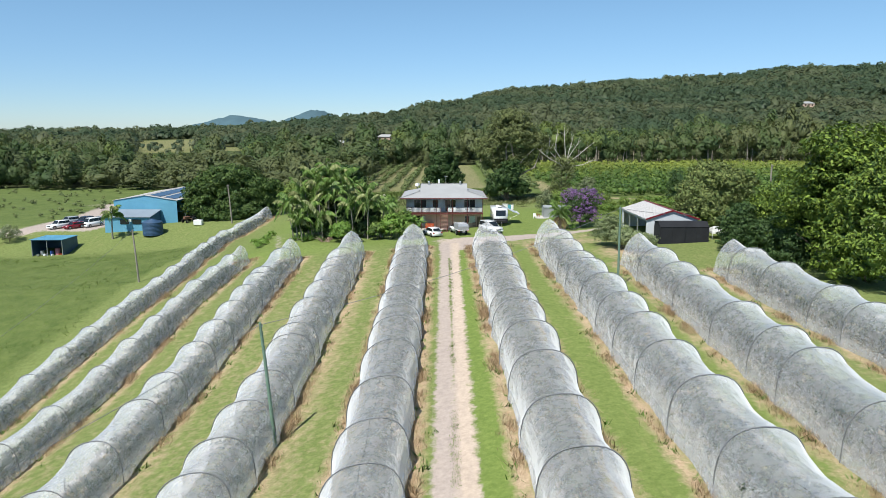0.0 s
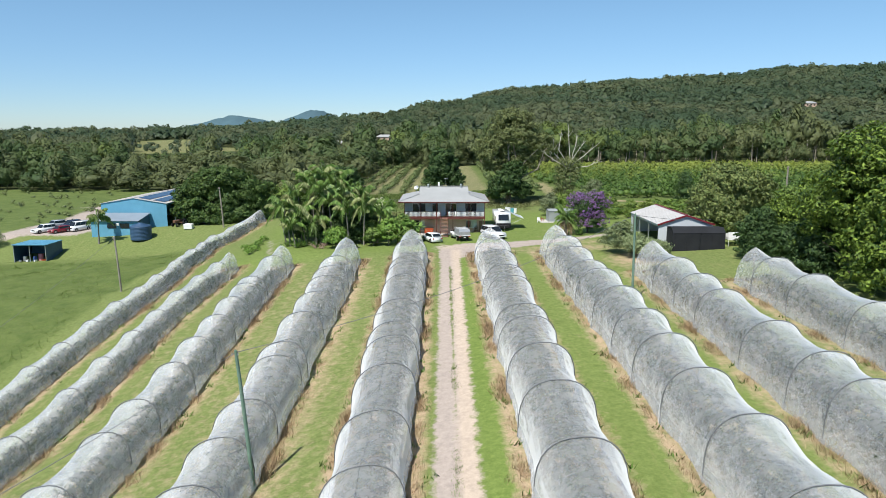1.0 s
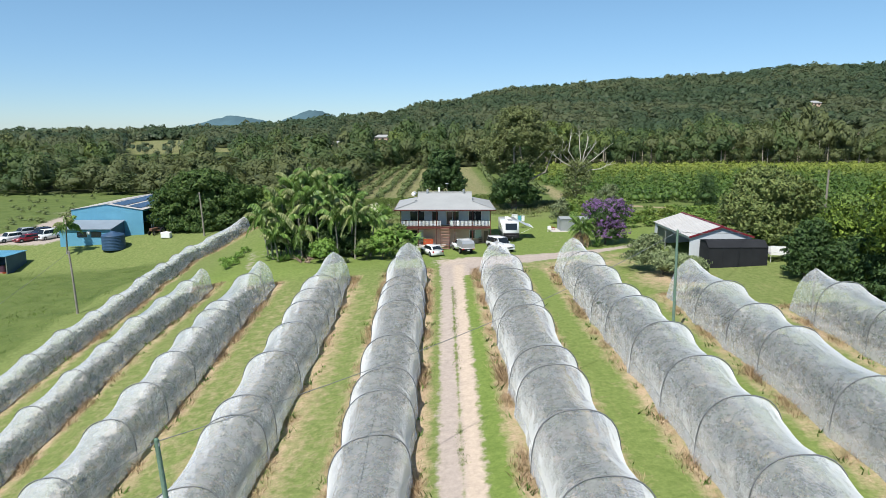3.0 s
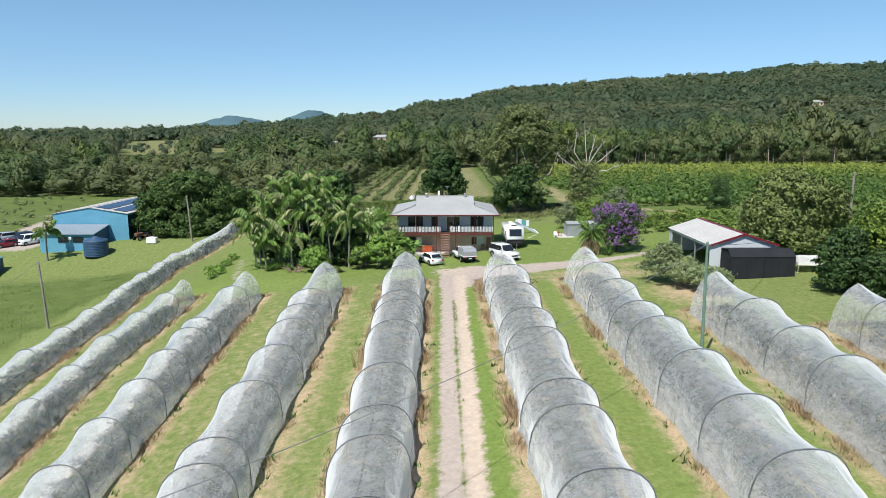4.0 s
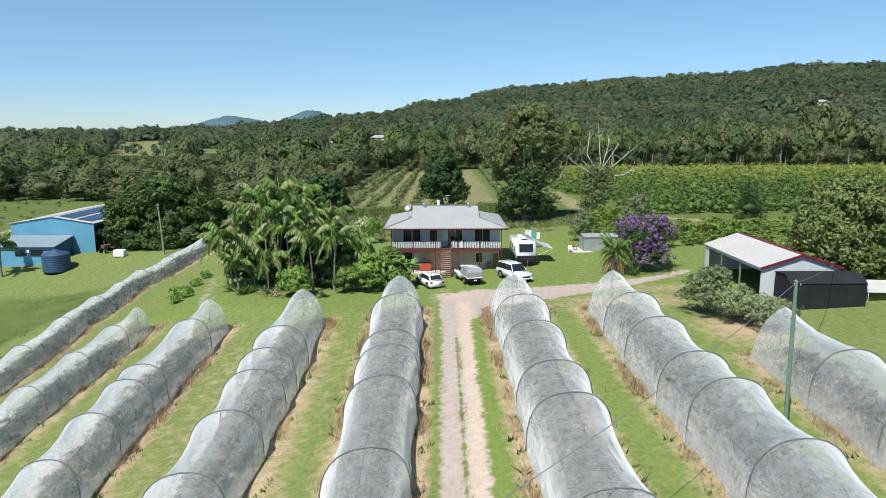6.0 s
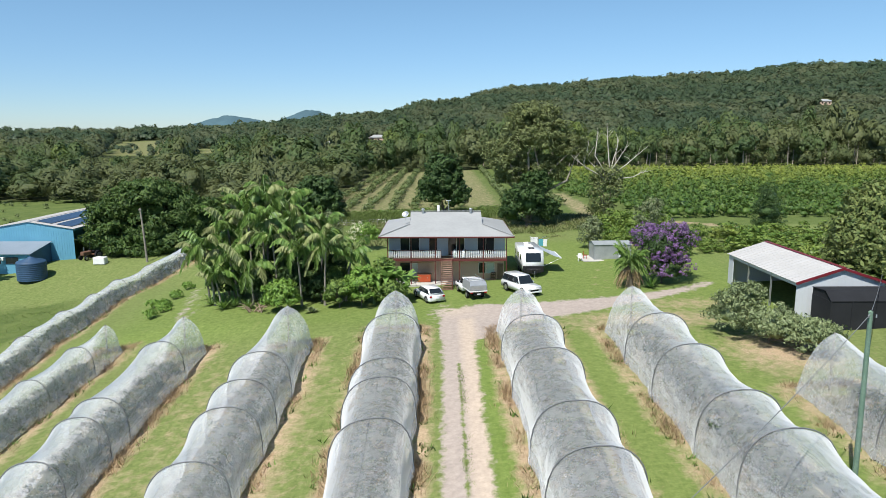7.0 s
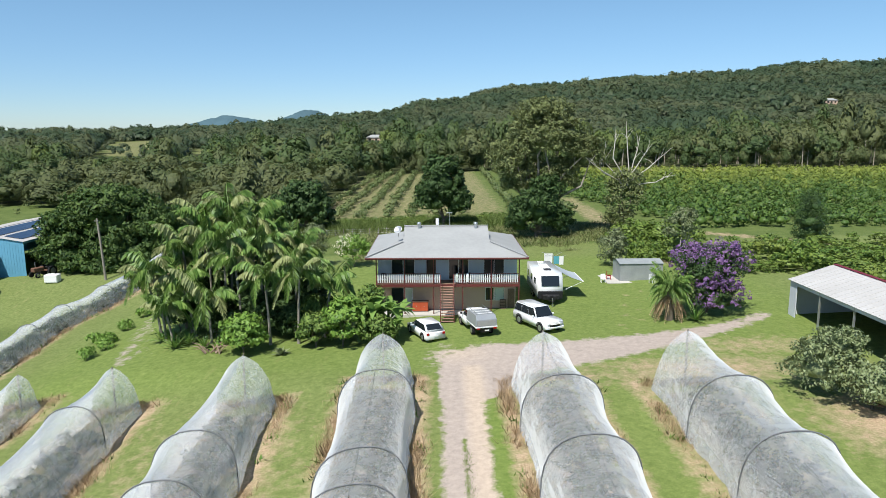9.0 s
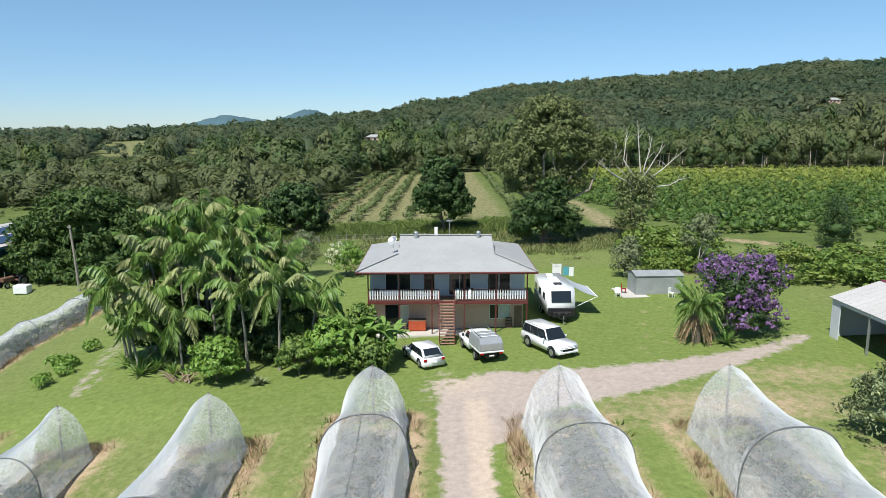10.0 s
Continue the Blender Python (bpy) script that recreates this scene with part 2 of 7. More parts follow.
M_BRIGHT = leaf_material("bright_leaves", (0.11, 0.22, 0.036), (0.24, 0.37, 0.07))
M_DARKLEAF = leaf_material("dark_leaves", (0.036, 0.076, 0.025), (0.090, 0.154, 0.046), mottle=2.0)
M_GUMLEAF = leaf_material("gum_leaves", (0.130, 0.165, 0.062), (0.245, 0.275, 0.115), mottle=1.5)
M_GREYLEAF = leaf_material("grey_leaves", (0.13, 0.165, 0.075), (0.25, 0.29, 0.15))
M_OLIVE = leaf_material("olive_leaves", (0.095, 0.145, 0.040), (0.25, 0.29, 0.10), trans=0.2, mottle=2.0)
M_SHADE = leaf_material("shade_tree_leaves", (0.030, 0.072, 0.012), (0.25, 0.35, 0.056), trans=0.15, mottle=1.2)
M_GARDEN = leaf_material("shrub_leaves", (0.075, 0.145, 0.030), (0.22, 0.31, 0.075), trans=0.2, mottle=2.5)
M_FIELD = leaf_material("field_bush_leaves", (0.045, 0.100, 0.020), (0.125, 0.195, 0.040), tint=(0.29, 0.33, 0.06), tint_amount=0.8)
M_PURPLE = leaf_material("purple_flowers", (0.20, 0.105, 0.27), (0.36, 0.21, 0.42), trans=0.3)
M_PALMLEAF = leaf_material("palm_leaflets", (0.080, 0.170, 0.032), (0.24, 0.345, 0.090), trans=0.22, rough=0.45, spec=0.3)
M_OLDFROND = leaf_material("old_palm_leaflets", (0.20, 0.24, 0.08), (0.40, 0.42, 0.20), trans=0.2, rough=0.45, spec=0.4)
M_THICKET = leaf_material("thicket_leaves", (0.075, 0.155, 0.028), (0.20, 0.28, 0.055), tint=(0.27, 0.31, 0.07), tint_amount=0.7)
M_PALMTRUNK = material("palm_trunk", (0.29, 0.275, 0.23), (0.17, 0.155, 0.125), rough=0.85, scale=2, bump=0.2)
M_BANANA = leaf_material("broad_leaves", (0.12, 0.25, 0.05), (0.27, 0.40, 0.10), trans=0.35, rough=0.5, spec=0.3)
M_STRAW = leaf_material("dry_grass", (0.34, 0.225, 0.125), (0.56, 0.42, 0.26), trans=0.3)
M_TUFT = leaf_material("green_grass", (0.11, 0.19, 0.035), (0.22, 0.30, 0.07), trans=0.4)
M_REED = leaf_material("reed_blades", (0.10, 0.17, 0.035), (0.23, 0.29, 0.085), trans=0.3)
M_ROUGH = leaf_material("rough_grass_blades", (0.13, 0.18, 0.05), (0.34, 0.33, 0.16), trans=0.3)
M_WEED = leaf_material("weed_leaves", (0.09, 0.2, 0.03), (0.18, 0.3, 0.06), trans=0.4)


# ---- building tools ----
def part(name, bm, material_, parent=None, label="", smooth=False):
    """Links a bmesh as one mesh object under a thing or a part."""
    me = bpy.data.meshes.new(name)
    if smooth:
        for f_ in bm.faces:
            f_.smooth = True
    bm.to_mesh(me)
    bm.free()
    me.materials.append(material_)
    ob = new(name, me)
    if parent is not None:
        ob.parent = parent
    if label:
        ob["label"] = label
    return ob


def raw(name, verts, faces, material_, parent=None, label="", smooth=False, attrs=None, normals=None):
    """A mesh straight from arrays: faces is one array of equal-sized polygons."""
    verts, faces = np.asarray(verts, np.float32), np.asarray(faces, np.int32)
    me = bpy.data.meshes.new(name)
    k = faces.shape[1]
    me.vertices.add(len(verts))
    me.vertices.foreach_set("co", verts.ravel())
    me.loops.add(faces.size)
    me.loops.foreach_set("vertex_index", faces.ravel())
    me.polygons.add(len(faces))
    me.polygons.foreach_set("loop_start", np.arange(0, faces.size, k, dtype=np.int32))
    me.polygons.foreach_set("loop_total", np.full(len(faces), k, np.int32))
    me.polygons.foreach_set("use_smooth", np.full(len(faces), smooth, bool))
    for key, values in (attrs or {}).items():
        a = me.attributes.new(key, "FLOAT", "POINT")
        a.data.foreach_set("value", np.asarray(values, np.float32))
    me.update(calc_edges=True)
    me.validate()
    if normals is not None:
        me.polygons.foreach_set("use_smooth", np.full(len(faces), True, bool))
        me.normals_split_custom_set_from_vertices(np.asarray(normals, np.float32))
    me.materials.append(material_)
    ob = new(name, me)
    if parent is not None:
        ob.parent = parent
    if label:
        ob["label"] = label
    return ob


def thing(name, m, label, category, group="", kind=""):
    ob = new(name)
    ob.empty_display_size = 0.2
    ob.matrix_world = m
    return tagged(ob, label, category, group, kind)


def box(bm, x0, x1, y0, y1, z0, z1, bevel=0.0):
    """A box into bm, with chamfered edges where bevel is given."""
    r = bmesh.ops.create_cube(bm, size=1.0)
    for v in r["verts"]:
        v.co = Vector(((x0 + x1) / 2 + v.co.x * (x1 - x0), (y0 + y1) / 2 + v.co.y * (y1 - y0), (z0 + z1) / 2 + v.co.z * (z1 - z0)))
    if bevel:
        edges = list({e for v in r["verts"] for e in v.link_edges})
        bmesh.ops.bevel(bm, geom=edges, offset=bevel, segments=1, affect="EDGES")
    return bm


def boxed(x0, x1, y0, y1, z0, z1, bevel=0.0):
    return box(bmesh.new(), x0, x1, y0, y1, z0, z1, bevel)


def tube_arrays(points, radii, sides=6, cap=True):
    """Vertices and quads of a tube along points."""
    pts = [Vector(p) for p in points]
    vs, fs = [], []
    up = Vector((0.13, 0.27, 1)).normalized()
    for i, p in enumerate(pts):
        d = (pts[min(i + 1, len(pts) - 1)] - pts[max(i - 1, 0)]).normalized()
        ref = up if abs(d.dot(up)) < 0.95 else Vector((1, 0.2, 0))
        a = d.cross(ref).normalized()
        b = d.cross(a).normalized()
        r = radii[i] if hasattr(radii, "__len__") else radii
        for k in range(sides):
            t = 2 * math.pi * k / sides
            vs.append(tuple(p + a * (r * math.cos(t)) + b * (r * math.sin(t))))
    for i in range(len(pts) - 1):
        for k in range(sides):
            fs.append((i * sides + k, i * sides + (k + 1) % sides, (i + 1) * sides + (k + 1) % sides, (i + 1) * sides + k))
    return vs, fs


def tube(name, points, radii, material_, parent=None, sides=6, label="", smooth=True):
    vs, fs = tube_arrays(points, radii, sides)
    return raw(name, vs, fs, material_, parent, label, smooth)


def tubes(name, runs, material_, parent=None, sides=5, label=""):
    """Several tubes as one mesh (the limbs of one tree, the strands of one line)."""
    V, F = [], []
    for pts, rad in runs:
        vs, fs = tube_arrays(pts, rad, sides)
        o = len(V)
        V += vs
        F += [tuple(i + o for i in f_) for f_ in fs]
    return raw(name, V, F, material_, parent, label, True)


# ---- terrain ----
HILL_U = (-0.9, -0.5, -0.38, -0.28, -0.15, -0.05, 0.05, 0.1, 0.18, 0.26, 0.35, 0.43, 0.48, 0.6, 0.9)
HILL_H = (6, 8, 12, 17, 28, 41, 60, 69, 79, 86, 92, 99, 107, 112, 112)


FALL_Y = (45, 60, 75, 85, 101, 108, 136, 150)
FALL_STEEP = (0.15, 0.14, 0.10, 0.073, 0.07, 0.105, 0.105, 0)
FALL_EDGE = (4, 4, 4, 4, -5, -24, -24, -24)
FALL_REACH = (50, 50, 50, 50, 42, 30, 30, 30)


def land(x, y):
    """Height of the ground, for numbers or arrays."""
    x, y = np.asarray(x, float), np.asarray(y, float)
    z = 0.6 + 0.04 * np.clip(x, -80, 45) + 0.03 * (np.clip(y, -40, 98) - 98) - 0.02 * np.clip(-20 - x, 0, 60)
    u = x / np.maximum(y, 50)
    foot = 420 + 130 * np.clip(u / 0.2, 0, 1)
    s = np.clip((y - foot) / (1200 - foot), 0, 1)
    hill = np.interp(u, HILL_U, HILL_H) * (0.55 * s + 0.45 * s * s * (3 - 2 * s))
    fold = np.sin(x * 0.011 + 0.6 * np.sin(y * 0.006)) * np.sin(y * 0.0105 + 0.004 * x) + 0.5 * np.sin(x * 0.027 + y * 0.013)
    hill = hill + 6.0 * fold * np.clip((1150 - y) / 350, 0, 1) * np.clip((y - 470) / 200, 0, 1) * np.clip(x / np.maximum(y, 50) + 0.45, 0, 0.4) * 2.5
    hill = hill - np.clip(y - 1250, 0, 3000) * 0.05 * (y > 1250)
    # the hillside falls away to the meadow on the west
    steep, edge_x, reach = (np.interp(y, FALL_Y, v) for v in (FALL_STEEP, FALL_EDGE, FALL_REACH))
    z = z - steep * np.clip(edge_x - x, 0, reach)
    return z + hill + 0.10 * np.sin(x * 0.21 + 1.3) * np.sin(y * 0.17)


def on_land(x, y, h=0.0):
    return float(land(x, y)) + h


# ---- foliage ----
def rnd(seed):
    return np.random.default_rng(seed)


def unit(v):
    return v / np.maximum(np.linalg.norm(v, axis=-1, keepdims=True), 1e-9)


def leaf_cloud(rng, centres, radii, per, size, aspect=0.5, flat=0.7, up=0.35):
    """Small leaves scattered through clumps: vertices, quads and the soft normals of the clumps."""
    centres, radii = np.asarray(centres, float), np.asarray(radii, float)
    n = len(centres) * per
    heart = centres.mean(0)
    c = np.repeat(centres, per, 0)
    r = np.repeat(radii, per)
    d = unit(rng.normal(size=(n, 3)))
    pos = c + d * (r * rng.uniform(0.45, 1.05, n) ** 0.6)[:, None] * np.array([1, 1, flat])
    soft = unit(0.8 * d + 0.55 * unit(c - heart) + 0.35 * rng.normal(size=(n, 3)) + np.array([0, 0, up]))
    nor = unit(soft + rng.normal(size=(n, 3)) * 0.45)
    a = unit(np.cross(nor, rng.normal(size=(n, 3))))
    b = np.cross(nor, a)
    s = size * rng.uniform(0.6, 1.4, n)[:, None]
    v = np.stack([pos - a * s, pos - b * s * aspect, pos + a * s, pos + b * s * aspect], 1).reshape(-1, 3)
    return v, np.arange(4 * n).reshape(-1, 4), np.repeat(soft, 4, 0)


def crown_clumps(rng, lobes, n, clump):
    """Clump centres through the outer part of several lobes (x, y, z, rx, ry, rz)."""
    vol = np.array([l_[3] * l_[4] * l_[5] for l_ in lobes]) ** 0.7
    pick = rng.choice(len(lobes), n, p=vol / vol.sum())
    d = rng.normal(size=(n, 3))
    d /= np.linalg.norm(d, axis=1, keepdims=True)
    d[:, 2] = np.where(d[:, 2] < -0.5, -d[:, 2], d[:, 2])
    L_ = np.array(lobes)[pick]
    rad = rng.uniform(0.55, 1.0, n)[:, None]
    return L_[:, :3] + d * rad * L_[:, 3:], clump * rng.uniform(0.6, 1.3, n)


def limbs(rng, base, lobes, r0, fork=0.35, bend=0.15, per=2):
    """Tapered trunk and limbs running up to the lobes of a crown."""
    base = Vector(base)
    top = Vector((0, 0, 0))
    for l_ in lobes:
        top += Vector(l_[:3]) / len(lobes)
    mid = base.lerp(top, fork)
    mid.x, mid.y = base.x * 0.8 + mid.x * 0.2, base.y * 0.8 + mid.y * 0.2
    runs = [([base - Vector((0, 0, 0.2)), base.lerp(mid, 0.3), base.lerp(mid, 0.7), mid], [r0 * 1.25, r0, r0 * 0.9, r0 * 0.8])]
    for l_ in lobes:
        for k in range(per):
            end = Vector(l_[:3]) + Vector(rng.uniform(-0.6, 0.6, 3) * np.array(l_[3:]))
            knee = mid.lerp(end, 0.5) + Vector(rng.uniform(-bend, bend, 3)) * (end - mid).length
            runs.append(([mid, knee, end], [r0 * 0.55, r0 * 0.32, r0 * 0.08]))
    return runs


OCTA = np.array([(1, 0, 0), (-1, 0, 0), (0, 1, 0), (0, -1, 0), (0, 0, 1), (0, 0, -1)], float)
OCTA_F = np.array([(0, 2, 4), (2, 1, 4), (1, 3, 4), (3, 0, 4), (2, 0, 5), (1, 2, 5), (3, 1, 5), (0, 3, 5)])


def tree(name, x, y, lobes, leaf, label, category="tree", group="", seed=1, trunk=0.25, bark=None, clumps=120, clump=0.8, per=40, size=0.22, aspect=0.45, fork=0.3, flat=0.7, core=0.34):
    """A tree or shrub: tapered trunk with limbs, and a crown of small leaves in clumps."""
    rng = rnd(seed)
    ob = thing(name, pose(x, y, on_land(x, y)), label, category, group)
    tubes("trunk", limbs(rng, (0, 0, 0), lobes, trunk, fork), bark or M_BARK, ob)
    c, r = crown_clumps(rng, lobes, clumps, clump)
    v, f_, nn = leaf_cloud(rng, c, r, per, size, aspect, flat)
    v[:, 2] = np.maximum(v[:, 2], 0.03)
    raw("crown", v, f_, leaf, ob, normals=nn)
    if clumps > 150:
        # dense inner foliage, which keeps the light out of the crown
        V, F = [], []
        for l_ in lobes:
            for k in range(9):
                d = unit(rng.normal(size=3)) * rng.uniform(0.05, 0.40)
                o = PUFF * rng.uniform(0.7, 1.25, (18, 1)) * core * np.array(l_[3:])
                F.append(PUFF_F + 18 * len(V))
                V.append(np.maximum(o + np.array(l_[:3]) + d * np.array(l_[3:]), (-99, -99, 0.05)))
        raw("inner_foliage", np.concatenate(V), np.concatenate(F), leaf, ob, "", True)
    return ob


def puff_shape():
    """A small rounded mass of 18 corners."""
    v = [tuple(p) for p in OCTA]
    f, seen = [], {}

    def half(a, b):
        k = (min(a, b), max(a, b))
        if k not in seen:
            seen[k] = len(v)
            m = np.array(v[a]) + np.array(v[b])
            v.append(tuple(m / np.linalg.norm(m)))
        return seen[k]

    for a, b, c in OCTA_F:
        ab, bc, ca = half(a, b), half(b, c), half(c, a)
        f += [(a, ab, ca), (ab, b, bc), (ca, bc, c), (ab, bc, ca)]
    return np.array(v), np.array(f)


PUFF, PUFF_F = puff_shape()


def spray_crown(rng, lobes, cards, card, lift=0.2, heart=(0.34, 0.56), wild=0.5, shell=0.75):
    """A tree crown for the woods, about one unit in radius: lobes of leaf sprays over a shaded heart."""
    d = unit(rng.normal(size=(lobes, 3)) + np.array([0, 0, 0.45]))
    c = d * rng.uniform(0.38, 0.66, (lobes, 1))
    r = rng.uniform(0.30, 0.52, (lobes, 1))
    heart = PUFF * rng.uniform(*heart, (18, 1)) * np.array([0.92, 0.92, 0.85])
    pick = rng.integers(lobes, size=cards)
    q = unit(rng.normal(size=(cards, 3)) + 0.7 * d[pick])
    pos = c[pick] + q * r[pick] * rng.uniform(shell, 1.08, (cards, 1))
    out = unit(0.5 * q + 0.85 * unit(pos) + 0.14 * rng.normal(size=(cards, 3)))
    soft = unit(out + np.array([0, 0, lift]))
    face = unit(out + wild * rng.normal(size=(cards, 3)))
    a = unit(np.cross(face, rng.normal(size=(cards, 3))))
    b = np.cross(face, a)
    s = card * rng.uniform(0.6, 1.4, (cards, 1))
    tri = np.stack([pos + a * s, pos + b * s - a * s * 0.5, pos - b * s - a * s * 0.5], 1).reshape(-1, 3)
    return (np.concatenate([heart, tri]), np.concatenate([PUFF_F, np.arange(3 * cards).reshape(-1, 3) + 18]),
            np.concatenate([unit(unit(heart) + np.array([0, 0, lift])), np.repeat(soft, 3, 0)]))


def scatter(name, templates, spots, material_, label, category, half=0.5, centre=0.55):
    """Many far trees as one object. spots: rows of x, y, z, radius, height, tint."""
    rng = rnd(5)
    V, F, T, N, o = [], [], [], [], 0
    for x, y, z, r, h, tint in spots:
        tv, tf, tn = templates[rng.integers(len(templates))]
        ang = rng.uniform(0, 6.28)
        ca, sa = math.cos(ang), math.sin(ang)
        rot = np.array([[ca, sa, 0], [-sa, ca, 0], [0, 0, 1]])
        p = tv @ rot * np.array([r, r, h * half]) + np.array([x, y, z + h * centre])
        V.append(p)
        N.append(tn @ rot)
        F.append(tf + o)
        o += len(p)
        T.append(np.full(len(p), tint))
    ob = raw(name, np.concatenate(V), np.concatenate(F), material_, None, "", False, {"tint": np.concatenate(T)}, np.concatenate(N))
    return tagged(ob, label, category, kind="stuff")


# ---- ground ----
ROWS_OF_NETS = [
    # x where the row begins, x at its far end, first y, last y, height, half width
    (-41.8, -39.3, 18.0, 152.0, 2.5, 1.35),
    (-34.8, -31.5, 14.0, 104.4, 2.7, 1.5),
    (-24.3, -23.1, 10.0, 101.5, 3.4, 2.0),
    (-14.4, -13.6, 8.0, 100.0, 3.6, 2.3),
    (-4.3, -4.5, 6.0, 102.3, 3.5, 2.35),
    (7.4, 6.5, 6.0, 101.3, 3.5, 2.4),
    (16.8, 15.5, 8.0, 99.0, 3.7, 2.4),
    (24.7, 24.8, 10.0, 85.6, 3.7, 2.4),
    (35.8, 34.2, 14.0, 79.4, 3.7, 2.4),
]
# where the hoops of each row stand
HOOPS = [
    (137.8, 130.2, 122.5, 113.5, 105.3, 97.6, 92.0, 86.0, 80.5, 75.2, 69.9, 64.1, 58, 52, 46, 40, 34, 28),
    (99.4, 93.0, 86.3, 80.2, 74.6, 68.5, 62.6, 54.6, 48, 41.5, 35, 28, 21),
    (96.0, 86.3, 83.7, 78.5, 73.5, 67.6, 62.2, 54.9, 50.0, 43.2, 37, 30.5, 24, 17),
    (90.4, 85.9, 82.4, 76.3, 69.3, 61.4, 59.0, 50.8, 45.0, 39.9, 35.3, 30, 24, 17),
    (96.3, 87.1, 83.9, 78.5, 69.3, 62.8, 58.8, 53.2, 45.1, 38.3, 33.1, 27, 21, 14),
    (93.9, 86.5, 78.0, 73.1, 63.4, 59.6, 52.4, 45.5, 38.5, 32.1, 26, 20, 13),
    (92.1, 85.8, 78.4, 73.2, 65.9, 59.0, 53.2, 46.8, 39.8, 32.7, 26, 19),
    (77.0, 70.1, 64.5, 55.2, 48.0, 43.4, 35.7, 29, 22),
    (74.7, 67.7, 58.6, 53.5, 47, 41, 35, 28, 21),
]


def row_x(row, y):
    xa, xb, y0, y1 = row[:4]
    x = xa + (xb - xa) * (np.asarray(y, float) - y0) / (y1 - y0)
    if row[4] < 2.6:
        # the outermost row follows the foot of the slope in a slight curve
        x = x + 1.0 * np.exp(-((np.asarray(y, float) - 92) / 15) ** 2) - 2.8 * np.exp(-((np.asarray(y, float) - 130) / 12) ** 2)
    return x


def band(v, lo, hi, soft):
    return np.clip((v - lo) / soft + 0.5, 0, 1) * np.clip((hi - v) / soft + 0.5, 0, 1)


def drive_centre(y):
    """Middle of the straight drive."""
    return 0.85 + 0.004 * (np.asarray(y, float) - 60)


def drive_mask(X, Y):
    """Bare earth of the drive, its bend and the turning place by the cars."""
    c = drive_centre(Y)
    straight = band(X, c - 1.4, c + 1.3, 1.1) * band(Y, -60, 103, 2)
    # the bend: a band that leaves the drive and runs off to the shed, narrowing
    q = np.clip(X - 6, -6, 40)
    mid = 106.8 + 0.1 * q + 0.012 * np.clip(q, 0, 40) ** 2
    wide = np.clip(3.4 - 0.135 * q, 0.7, 4.0)
    bend = band(Y, mid - wide, mid + wide, 2.0) * band(X, 2.0, 29, 2.0)
    # the rounded outer corner
    r = np.hypot(np.minimum(X - 3.4, 0) / 4.0, np.maximum(Y - 105.6, 0) / 4.2)
    inner = 3.4 + np.clip(Y - 100, 0, 8) * 0.8
    corner = np.clip((1.0 - r) * 4 + 0.5, 0, 1) * band(Y, 99, 111, 1) * band(X, -2, inner, 0.8) * (X > c - 1.6)
    return np.clip(np.maximum(np.maximum(straight, bend), corner), 0, 1)


